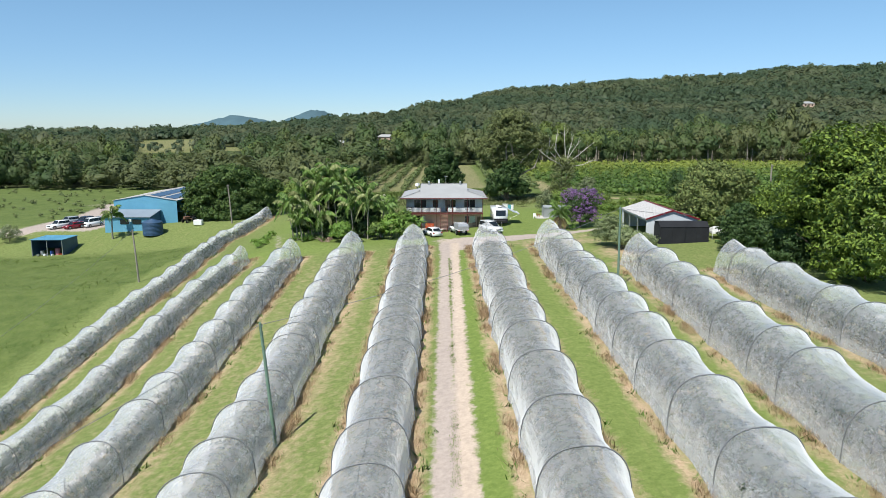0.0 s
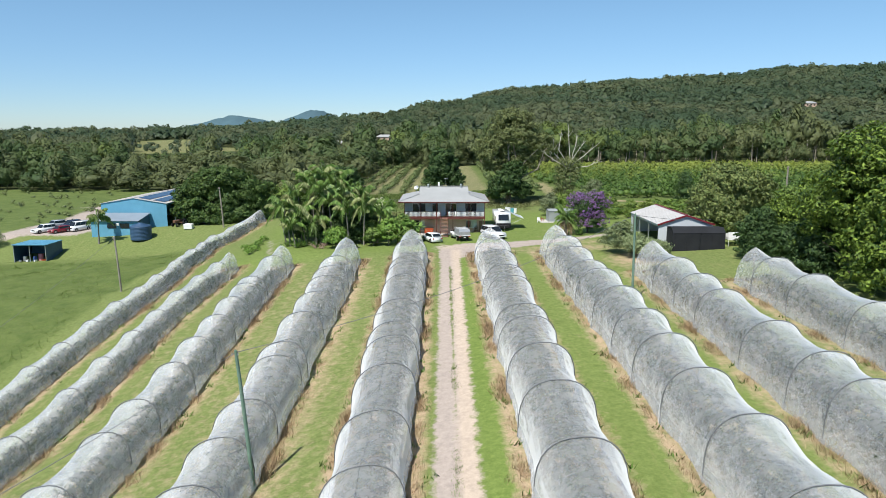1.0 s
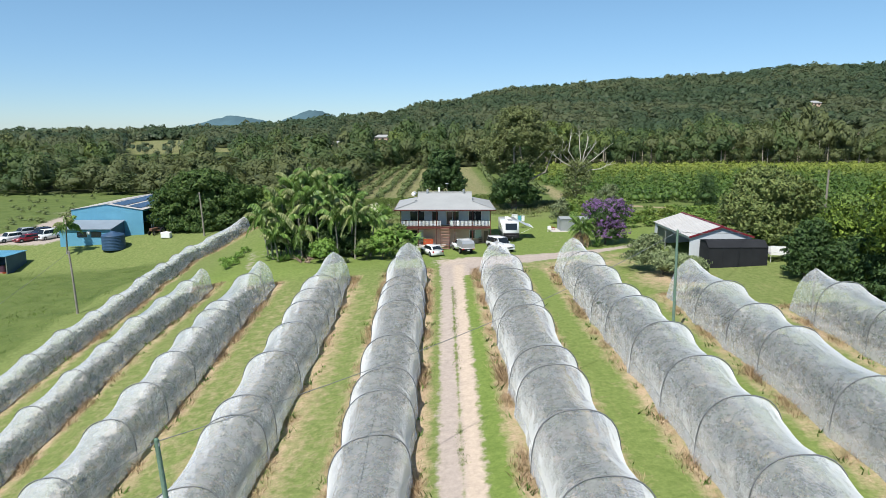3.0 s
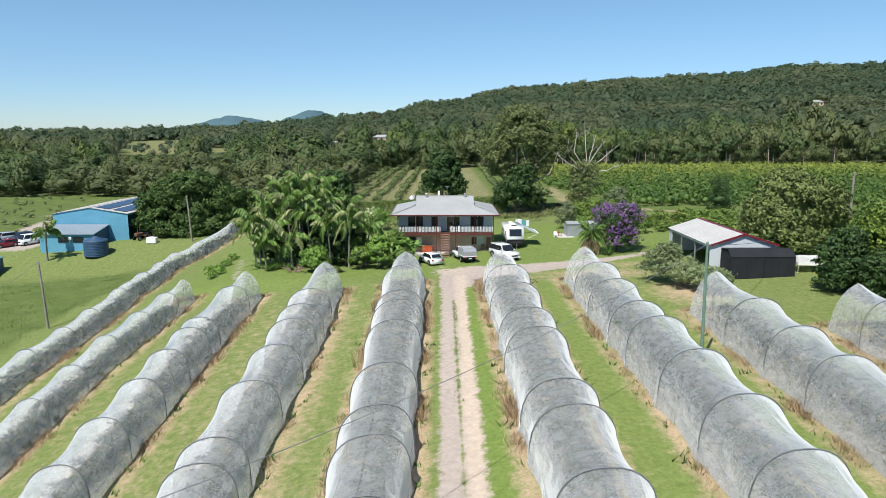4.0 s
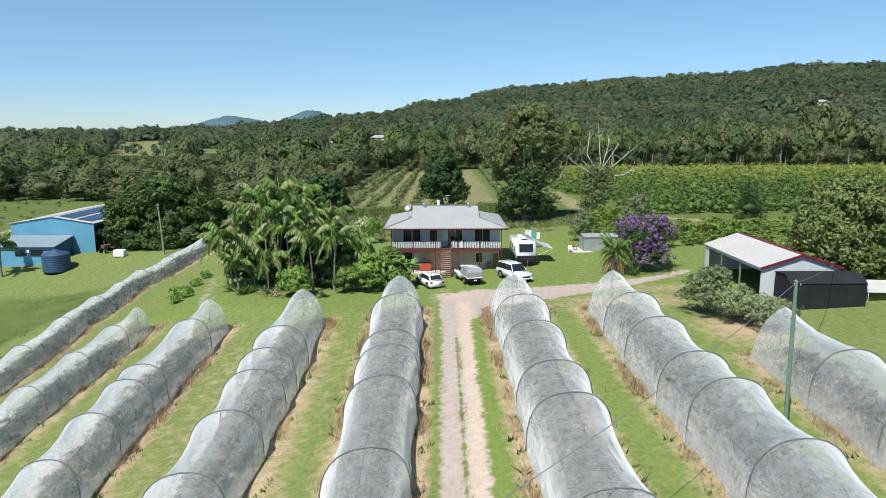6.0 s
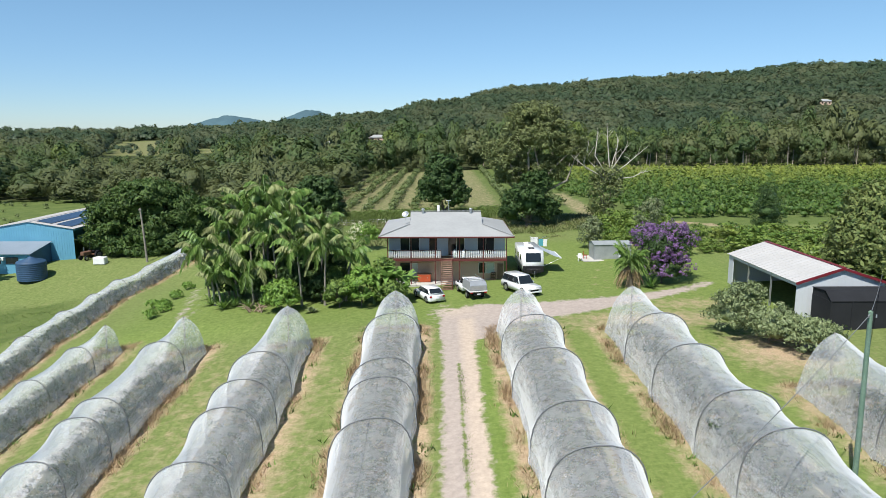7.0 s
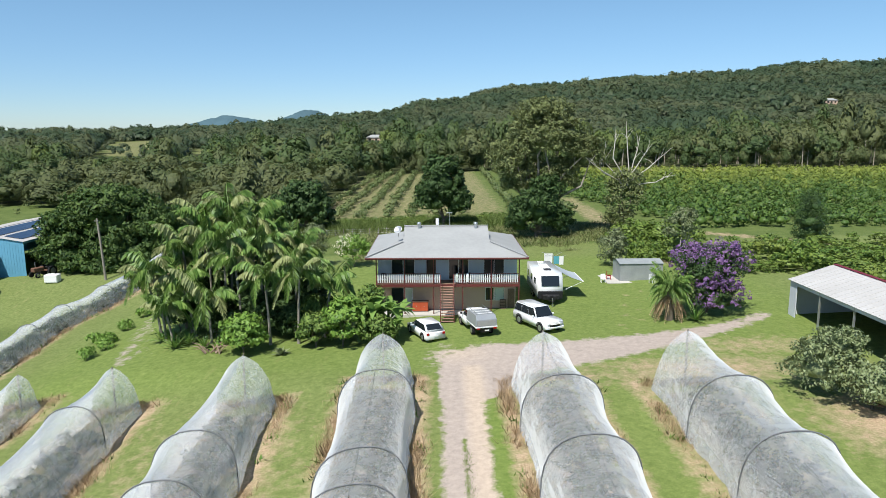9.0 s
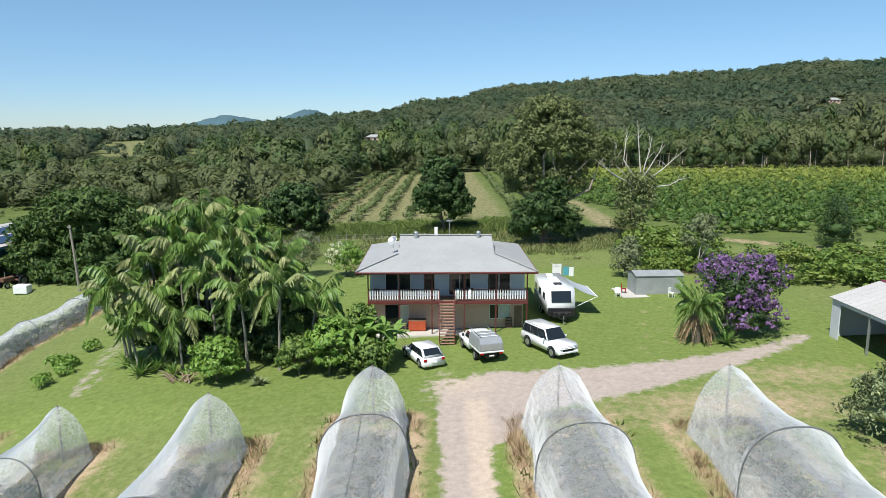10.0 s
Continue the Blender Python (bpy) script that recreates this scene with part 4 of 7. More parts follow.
    window(H, 0.2, 2.15, fl + 0.05, fl + 2.15, 2.0, al, 2, [M_GLASS, M_GLASS], name="door")
    window(H, 3.6, 5.6, fl + 0.15, fl + 2.2, 2.0, al, 2)
    window(H, -5.35, -4.2, 0.1, 2.2, 1.7, M_DARK, 1, name="door")
    window(H, -4.15, -3.3, 0.1, 2.2, 1.7, al, 1, [M_CURTAIN])
    window(H, 3.75, 4.6, 0.95, 2.25, 1.7, al, 1)
    window(H, 4.65, 5.6, 0.95, 2.25, 1.7, al, 1, [M_CURTAIN])
    part("door", boxed(5.95, 6.6, 1.62, 1.69, 0.1, 2.1, 0.01), M_TIMBER, H)
    # stairs
    st = part("stair_stringer", boxed(-0.62, -0.56, -0.1, 0.1, 0, 0.1), M_TIMBER, H)
    st.data.clear_geometry()
    n = 15
    rise_, going = (fl + 0.1) / n, 0.2
    for sx in (-0.62, 0.62):
        V = [(sx - 0.03, -0.08, fl - 0.02), (sx + 0.03, -0.08, fl - 0.02), (sx + 0.03, -0.08 - n * going, -0.12), (sx - 0.03, -0.08 - n * going, -0.12)]
        V += [(x, y + 0.26, z) for x, y, z in V]
        raw("stringer", V, [(0, 1, 2, 3), (7, 6, 5, 4), (0, 4, 5, 1), (1, 5, 6, 2), (2, 6, 7, 3), (3, 7, 4, 0)], M_TIMBER, H)
        rail = [(sx, -0.05, fl + 0.95), (sx, -0.08 - n * going + 0.25, 1.05)]
        tube("handrail", rail, 0.035, M_REDTRIM, H, 5)
        for yy, zz in ((-0.08 - n * going + 0.25, 1.05), (-0.05 - n * going * 0.5, fl * 0.5 + 1.0)):
            part("newel", boxed(sx - 0.04, sx + 0.04, yy - 0.04, yy + 0.04, zz - 1.15, zz, 0.008), M_REDTRIM, H)
    bpy.data.objects.remove(st)
    for i in range(n):
        z = fl - (i + 1) * rise_
        y = -0.08 - (i + 0.5) * going
        part("tread", boxed(-0.59, 0.59, y - 0.13, y + 0.13, z - 0.02, z + 0.025, 0.006), M_TREAD, H)
    # on the roof
    yr = run - 0.75
    for vx in (-2.75, 3.0):
        v = tube("roof_vent", [(vx, yr - 0.5, 7.35), (vx, yr - 0.5, 7.9)], 0.16, M_STEEL, H, 12)
        bm = bmesh.new()
        bmesh.ops.create_uvsphere(bm, u_segments=12, v_segments=6, radius=0.22, matrix=Matrix.Translation((vx, yr - 0.5, 7.95)) @ Matrix.Diagonal((1, 1, 0.75, 1)))
        part("cowl", bm, M_STEEL, v, smooth=True)
    f_ = part("flue", boxed(-1.05, -0.75, yr + 0.2, yr + 0.5, 7.4, 8.35, 0.02), M_WHITE, H, "white square flue")
    tube("mast", [(0.35, yr + 0.3, 7.5), (0.35, yr + 0.3, 9.0)], 0.025, M_STEEL, H, 6)
    for k in range(5):
        tube("aerial_rod", [(0.05 + 0.0 * k, yr + 0.0 + k * 0.15, 8.95), (0.65, yr + k * 0.15, 8.95)], 0.012, M_STEEL, H, 4)
    tube("aerial_rod", [(0.35, yr - 0.1, 8.95), (0.35, yr + 0.7, 8.95)], 0.015, M_STEEL, H, 4)
    # dish
    bm = bmesh.new()
    rings = 5
    prev = None
    for i in range(rings + 1):
        r = 0.42 * i / rings
        ring = [bm.verts.new((r * math.cos(t * math.pi / 10), r * math.sin(t * math.pi / 10), 0.14 * (i / rings) ** 2)) for t in range(20)]
        if prev:
            for t in range(20):
                bm.faces.new((prev[t], prev[(t + 1) % 20], ring[(t + 1) % 20], ring[t]))
        prev = ring
    bmesh.ops.remove_doubles(bm, verts=bm.verts, dist=0.001)
    bmesh.ops.solidify(bm, geom=list(bm.faces), thickness=0.02)
    d = part("dish", bm, M_STEEL, H, "grey satellite dish", True)
    d.matrix_local = pose(-4.75, 3.9, 7.55, 50, 0, -25)
    tube("dish_arm", [(-4.75, 3.9, 6.9), (-4.75, 3.9, 7.5)], 0.03, M_STEEL, H, 6)
    return H


build_house()


def veranda_things():
    hx, hy, hz = 0.16, 119.6, 0.70
    cab = thing("cabinet", pose(hx - 2.55, hy + 1.1, hz + 0.06), "orange-red wooden cabinet under the veranda", "cabinet")
    part("body", boxed(-0.75, 0.75, -0.3, 0.3, 0.05, 0.95, 0.015), M_ORANGE, cab)
    part("top", boxed(-0.8, 0.8, -0.34, 0.34, 0.951, 1.0, 0.01), M_TIMBER, cab)
    for x in (-0.37, 0.37):
        d = part("door", boxed(x - 0.35, x + 0.35, -0.325, -0.302, 0.1, 0.9, 0.006), M_ORANGE, cab)
        part("handle", boxed(x - 0.03, x + 0.03, -0.345, -0.326, 0.5, 0.6), M_STEEL, d)
    seat = thing("timber_bench", pose(hx - 4.0, hy + 1.2, hz + 0.06), "dark timber bench under the veranda", "bench")
    part("seat", boxed(-0.5, 0.5, -0.2, 0.2, 0.42, 0.47, 0.01), M_TIMBER, seat)
    for x in (-0.42, 0.42):
        part("leg", boxed(x - 0.04, x + 0.04, -0.18, 0.18, 0, 0.42), M_TIMBER, seat)
    sh = thing("shoe_rack", pose(hx + 5.45, hy + 1.4, hz + 0.06), "small dark shoe rack beside the lower door", "rack")
    for z in (0.15, 0.45, 0.75, 1.0):
        part("shelf", boxed(-0.28, 0.28, -0.15, 0.15, z, z + 0.03), M_TIMBER, sh)
    for x in (-0.26, 0.26):
        part("side", boxed(x - 0.02, x + 0.02, -0.15, 0.15, 0, 1.03), M_TIMBER, sh)
    zf = hz + 2.95
    for k, x in enumerate((-5.9, 1.1, 1.9)):
        c = thing("outdoor_chair", pose(hx + x, hy + 0.95, zf, 0, 0, 160 + 30 * k), "dark outdoor chair on the veranda", "chair", "veranda chairs")
        part("seat", boxed(-0.27, 0.27, -0.27, 0.27, 0.4, 0.45, 0.02), M_BLACKPLASTIC, c)
        part("backrest", boxed(-0.27, 0.27, 0.24, 0.29, 0.45, 0.95, 0.02), M_BLACKPLASTIC, c)
        for a in (-0.23, 0.23):
            for b in (-0.23, 0.23):
                part("leg", boxed(a - 0.02, a + 0.02, b - 0.02, b + 0.02, 0, 0.4), M_BLACKPLASTIC, c)
    t = thing("outdoor_table", pose(hx - 3.2, hy + 1.0, zf), "low dark table on the veranda", "table")
    part("tabletop", boxed(-0.7, 0.7, -0.4, 0.4, 0.7, 0.74, 0.01), M_BLACKPLASTIC, t)
    for a in (-0.62, 0.62):
        for b in (-0.32, 0.32):
            part("leg", boxed(a - 0.03, a + 0.03, b - 0.03, b + 0.03, 0, 0.7), M_BLACKPLASTIC, t)
    for k, x in enumerate((0.95, 1.95)):
        w = thing("towel", pose(hx + x, hy - 0.02, zf + 0.55), "pale towel hung over the veranda rail", "towel", "towels on the rail")
        V, F = [], []
        for i in range(7):
            for j, (yy, zz) in enumerate(((-0.02, -0.35), (-0.025, 0.1), (0.0, 0.515), (0.09, 0.515), (0.10, 0.0))):
                V.append((-0.09 + i * 0.03, yy + 0.012 * math.sin(i * 1.9 + j), zz))
        for i in range(6):
            for j in range(4):
                a = i * 5 + j
                F.append((a, a + 1, a + 6, a + 5))
        raw("cloth", V, F, M_WHITE if k else M_CURTAIN, w, "", True)


veranda_things()


# ---- sheds ----
M_SHEDWHITE = material("white_roof_sheet", (0.50, 0.485, 0.470), (0.41, 0.395, 0.380), rough=0.6, scale=0.3, fine=4)
M_SHEDWALL = material("pale_grey_cladding", (0.58, 0.61, 0.64), (0.50, 0.53, 0.56), rough=0.6, scale=0.4)
M_BLUEWALL = material("blue_cladding", (0.14, 0.36, 0.50), (0.11, 0.30, 0.43), rough=0.55, scale=0.4)
M_BLUEDARK = material("dark_blue_steel", (0.05, 0.10, 0.17), (0.04, 0.08, 0.13), rough=0.5)
M_TANK = material("blue_tank_plastic", (0.04, 0.085, 0.16), (0.03, 0.065, 0.12), rough=0.5)
M_SOLAR = material("solar_glass", (0.015, 0.025, 0.06), (0.012, 0.02, 0.045), rough=0.12, spec=0.8)
M_MAROON = material("maroon_trim", (0.18, 0.02, 0.03), rough=0.5)
M_SHADECLOTH = material("black_shade_cloth", (0.022, 0.024, 0.028), (0.014, 0.015, 0.018), rough=0.9, scale=0.6, fine=30)


def gable_shed(name, label, m, w, d, he, hr, wall, roof_mat, open_side=None, trim=None, rib=0.76):
    """A shed with its gable towards -y: x from 0 to w, y from 0 to d."""
    S = thing(name, m, label, "shed")
    t = 0.08
    gable = [(0, 0), (w, 0), (w, he), (w / 2, hr), (0, he)]
    for yy in (0.0, d - t):
        V = [(x, yy, z) for x, z in gable] + [(x, yy + t, z) for x, z in gable]
        bm = bmesh.new()
        vs = [bm.verts.new(p) for p in V]
        bm.faces.new(vs[:5])
        bm.faces.new(vs[9:4:-1])
        for i in range(5):
            j = (i + 1) % 5
            bm.faces.new((vs[i], vs[i + 5], vs[j + 5], vs[j]))
        bmesh.ops.recalc_face_normals(bm, faces=bm.faces)
        part("gable_wall", bm, wall, S)
    for side, x in (("left", 0.0), ("right", w - t)):
        if side == open_side:
            n = max(2, round(d / 4.5))
            for i in range(1, n):
                part("post", boxed(x - 0.02, x + 0.12, i * d / n - 0.06, i * d / n + 0.06, 0, he - 0.02), M_STEEL, S)
            part("header", boxed(x, x + t, t, d - t, he - 0.35, he - 0.01), wall, S)
            part("side_return", boxed(x, x + t, d - t - 1.0, d - t, 0, he - 0.35), wall, S)
        else:
            part("side_wall", boxed(x, x + t, t, d - t, 0, he - 0.01), wall, S)
    slope = math.atan2(hr - he, w / 2)
    L_ = math.hypot(w / 2, hr - he) + 0.18
    for sgn in (0, 1):
        r = part("roof", boxed(-0.02, L_, -0.18, d + 0.18, 0.0, 0.05), roof_mat, S)
        if sgn == 0:
            r.matrix_local = Matrix.Translation((w / 2, 0, hr + 0.01)) @ Matrix.Rotation(math.pi, 4, "Z") @ Matrix.Translation((0, -d, 0)) @ Matrix.Rotation(slope, 4, "Y")
        else:
            r.matrix_local = Matrix.Translation((w / 2, 0, hr + 0.01)) @ Matrix.Rotation(slope, 4, "Y")
        y = 0.0
        me = None
        while y < d:
            if me is None:
                ob = part("roof_rib", boxed(0, L_ - 0.02, -0.02, 0.02, 0.05, 0.075), roof_mat, r)
                me = ob.data
            else:
                ob = new("roof_rib", me)
                ob.parent = r
            ob.location.y = y
            y += rib
    part("ridge_cap", boxed(w / 2 - 0.2, w / 2 + 0.2, -0.2, d + 0.2, hr + 0.065, hr + 0.10, 0.02), trim or roof_mat, S)
    if trim:
        for sgn in (0, 1):
            b = part("barge", boxed(0, L_ + 0.02, -0.24, -0.185, -0.14, 0.09), trim, S, "maroon barge board")
            if sgn == 0:
                b.matrix_local = Matrix.Translation((w / 2, -0.425, hr + 0.01)) @ Matrix.Rotation(math.pi, 4, "Z") @ Matrix.Rotation(slope, 4, "Y")
            else:
                b.matrix_local = Matrix.Translation((w / 2, 0, hr + 0.01)) @ Matrix.Rotation(slope, 4, "Y")
    # cladding ribs on the near gable
    x = 0.2
    while x < w - 0.1:
        z = he + (hr - he) * (1 - abs(x - w / 2) / (w / 2)) - 0.1
        part("cladding_rib", boxed(x - 0.018, x + 0.018, -0.018, -0.001, 0.05, z), wall, S)
        x += 0.4
    return S


gx, gy = 30.35, 101.0
gable_shed("farm_shed", "open-sided pale grey farm shed with a white roof and maroon trim", pose(gx, gy, on_land(gx, gy) - 0.05), 7.7, 14.0, 3.35, 4.6, M_SHEDWALL, M_SHEDWHITE, "left", M_MAROON)
gx, gy = -74.2, 153.2
gable_shed("packing_shed", "large blue steel packing shed with solar panels on its roof", pose(gx, gy, -3.0), 14.2, 24.0, 5.45, 6.6, M_BLUEWALL, M_SHEDWHITE, "right", None)


# ---- trees and shrubs ----
M_GUAVA = leaf_material("guava_leaves", (0.135, 0.185, 0.078), (0.33, 0.38, 0.19))
tree("mango_tree", -49.6, 158.0, [(0, 0, 6.8, 8.6, 6.5, 5.4), (-6.4, 1, 5.0, 4.8, 5, 4.4), (7.5, 0, 5.2, 5.2, 5, 4.6), (1, -2, 9.6, 5.4, 4, 2.6), (-5, -3, 2.6, 4.8, 3.5, 2.6), (3, -4, 2.6, 5.4, 3.5, 2.6), (8, -1, 2.4, 3.6, 3.5, 2.4), (0, -4.5, 1.2, 7, 3, 1.3)], M_MANGO, "broad dark green mango tree beside the blue shed", seed=31, trunk=0.5, clumps=860, clump=0.95, per=44, size=0.30, fork=0.2, core=0.36)
tree("mango_tree", 43.2, 109.0, [(0, 0, 6.0, 5.2, 5, 4.6), (-3.3, -1, 4.5, 3.0, 3.5, 3.5), (3.8, 0, 5.5, 3.7, 4, 4.1), (0, 0, 8.8, 3.3, 3.3, 2.0), (-1, -3, 2.6, 4.5, 3, 2.6)], M_OLIVE, "tall olive-green mango tree behind the farm shed", seed=32, trunk=0.45, clumps=620, clump=0.85, per=46, size=0.25, fork=0.2)
tree("shade_tree", 47.2, 77.5, [(0, 0, 9, 6.5, 7, 6.5), (-3.5, 3, 7.5, 4.5, 5, 5.5), (1, -8, 9, 6, 6, 6.0), (-2.0, 1, 14.2, 4, 4, 2.8), (5, 3, 12, 5, 5, 5), (-2.6, -2, 3.6, 4, 5, 3.6), (-1.5, -9, 3.5, 4, 5, 3.4), (-3.0, 5, 3.6, 3.5, 4, 3.6), (-3.2, -5, 1.4, 3.2, 6, 1.5)], M_SHADE, "tall bright green leafy tree at the end of the netted rows", seed=33, trunk=0.5, clumps=940, clump=0.9, per=44, size=0.25, fork=0.2, core=0.27)
tree("broad_tree", 39.6, 91.0, [(0, 0, 3.0, 2.6, 2.4, 2.8), (0.8, 0.4, 4.8, 1.9, 1.8, 1.8), (0, -0.3, 1.2, 2.6, 2.4, 1.3)], M_DARKLEAF, "dense green tree at the edge of the lawn", seed=34, trunk=0.2, clumps=220, clump=0.6, per=40, size=0.18, fork=0.2)
tree("broad_tree", 43.2, 92.5, [(0, 0, 3.6, 3.2, 3, 3.4), (0.5, 0, 6.0, 2.2, 2.2, 2.2), (0, 0, 1.4, 3.2, 3, 1.5)], M_SHADE, "leafy yellow-green tree beside the lawn", seed=45, trunk=0.22, clumps=240, clump=0.65, per=40, size=0.19, fork=0.2)
tree("broad_tree", 42.0, 86.5, [(0, 0, 2.6, 3.0, 3.4, 2.5), (2.0, 0, 3.6, 2.6, 3, 2.6), (0.5, 0, 1.1, 3.2, 3.4, 1.2)], M_DARKLEAF, "low dense green tree behind the last netted row", seed=46, trunk=0.2, clumps=220, clump=0.6, per=40, size=0.18, fork=0.2)
tree("broad_tree", 47.5, 96.0, [(0, 0, 4.0, 3.5, 3.5, 3.8), (-1, 0, 6.5, 2.4, 2.4, 2.0)], M_GARDEN, "tall green tree behind the white canopy", seed=47, trunk=0.25, clumps=240, clump=0.7, per=40, size=0.2, fork=0.2)
tree("broad_tree", 46.0, 88.0, [(0, 0, 3.2, 2.8, 2.8, 2.9), (0.6, 0.4, 5.0, 2.0, 2.0, 1.7), (-0.4, -0.4, 1.2, 2.8, 2.6, 1.3)], M_GARDEN, "leafy green tree between the last row and the tall one", seed=61, trunk=0.2, clumps=230, clump=0.6, per=40, size=0.18, fork=0.2, core=0.27)
tree("broad_tree", 42.6, 82.0, [(0, 0, 2.4, 2.6, 2.6, 2.4), (0.8, 0, 4.0, 1.9, 2.0, 1.7), (0, -0.4, 1.0, 2.6, 2.6, 1.1)], M_DARKLEAF, "dark green tree at the foot of the tall one", seed=62, trunk=0.2, clumps=210, clump=0.6, per=40, size=0.18, fork=0.2, core=0.27)
tree("gum_tree", 15.6, 166.0, [(1, 0, 15.5, 7.0, 5, 4.2), (-4.5, 0, 12.0, 4.0, 4, 3.8), (7, 0, 13.2, 4.2, 4, 3.2), (0.5, 0, 19.4, 5.2, 4, 2.4), (3.2, 0, 9.4, 3.8, 3, 3.2), (-3.0, 0, 8.6, 3.2, 3, 3.2)], M_GUMLEAF, "very tall olive-green gum tree behind the house", seed=35, trunk=0.55, clumps=780, clump=0.85, per=52, size=0.21, fork=0.35, bark=M_PALEBARK, core=0.26)
tree("broad_tree", 14.8, 163.5, [(0, 0, 4.6, 3.8, 3.4, 4.2), (1.5, 0, 7.2, 2.8, 2.6, 3.0), (-2.4, 0, 3.2, 2.8, 2.6, 3.0), (3.4, 0, 2.6, 2.6, 2.4, 2.4)], M_DARKLEAF, "dense dark green tree at the foot of the gum", seed=48, trunk=0.3, clumps=300, clump=0.8, per=42, size=0.26, fork=0.2, core=0.37)
tree("broad_tree", 0.3, 178.0, [(0, 0, 8.5, 3.8, 3.6, 4.8), (-2, 0, 5.5, 3.2, 3, 3.8), (2.4, 0, 4.8, 3.0, 3, 3.6)], M_DARKLEAF, "dark green tree standing behind the house roof", seed=36, trunk=0.3, clumps=260, clump=0.9, per=40, size=0.34, fork=0.3)
tree("broad_tree", -25.0, 180.0, [(0, 0, 5.5, 4.6, 4, 4.2), (2.5, 0, 3.8, 3.5, 3, 3.5), (-3, 0, 4.2, 3.5, 3, 3.4)], M_DARKLEAF, "rounded dark green tree behind the palms", seed=37, trunk=0.3, clumps=260, clump=0.9, per=40, size=0.34, fork=0.3)
tree("grey_shrub", -17.6, 147.0, [(0, 0, 2.8, 2.3, 2.2, 2.5), (0.6, 0, 4.6, 1.5, 1.5, 1.4)], M_GREYLEAF, "sparse grey-green shrub on the lawn", "shrub", seed=38, trunk=0.09, clumps=125, clump=0.5, per=24, size=0.13)
cream = tree("flowering_shrub", -11.9, 146.0, [(0, 0, 2.3, 2.5, 2.2, 1.9)], M_BRIGHT, "round shrub with pale cream flowers", "shrub", seed=39, trunk=0.12, clumps=110, clump=0.5, per=34, size=0.15, fork=0.25)
tree("conifer", 52.0, 152.0, [(0, 0, 2.6, 2.9, 2.7, 2.6), (0, 0, 5.2, 2.0, 2.0, 2.2), (0, 0, 1.0, 3.0, 2.8, 1.1)], M_DARKLEAF, "dark blue-green dense conifer before the bush field", seed=40, trunk=0.2, clumps=190, clump=0.5, per=36, size=0.14, aspect=0.3)
tree("guava_bush", 25.3, 95.0, [(-1.8, 2.2, 1.9, 2.4, 2.4, 1.9), (0.3, -0.5, 1.6, 2.2, 2.4, 1.7), (1.9, -2.8, 1.4, 2.3, 2.4, 1.4), (-1.2, 2.0, 3.5, 1.7, 1.6, 1.1)], M_GUAVA, "wide grey-green bush at the corner of the shed", "shrub", seed=41, trunk=0.12, clumps=380, clump=0.45, per=40, size=0.115, fork=0.12, core=0.30)
purple = tree("purple_flowering_tree", 23.6, 116.2, [(0, 0, 3.6, 2.9, 2.5, 2.6), (1.3, 0, 4.6, 2.3, 2.2, 1.8), (-1.4, 0, 4.8, 2.0, 2.0, 1.5), (0.4, -0.6, 1.7, 2.7, 2.2, 1.6)], M_DARKLEAF, "rounded tree covered in vivid purple flowers", seed=42, trunk=0.15, clumps=200, clump=0.55, per=34, size=0.13, fork=0.2)


def add_flowers(ob, lobes, n, mat, seed, name="blossom", size=0.11, clump=0.35, per=26, zmin=1.2):
    rng = rnd(seed)
    c, r = crown_clumps(rng, lobes, n, clump)
    c = c[c[:, 2] > zmin]
    v, f_, nn = leaf_cloud(rng, c * np.array([1.06, 1.06, 1.05]), r[: len(c)], per, size, 0.8)
    return raw(name, v, f_, mat, ob, normals=nn)


add_flowers(purple, [(0, 0, 3.7, 3.0, 2.6, 2.7), (1.3, 0, 4.7, 2.35, 2.25, 1.9), (-1.4, 0, 4.9, 2.1, 2.1, 1.6), (0.4, -0.6, 1.9, 2.9, 2.4, 1.7)], 400, M_PURPLE, 43, zmin=0.7, size=0.085, clump=0.34, per=22)


M_CREAM = leaf_material("cream_flowers", (0.62, 0.60, 0.40), (0.75, 0.74, 0.58), trans=0.3)
add_flowers(cream, [(-0.9, -0.4, 2.4, 1.7, 1.8, 1.8)], 70, M_CREAM, 49, zmin=0.8, size=0.09, clump=0.3, per=14)


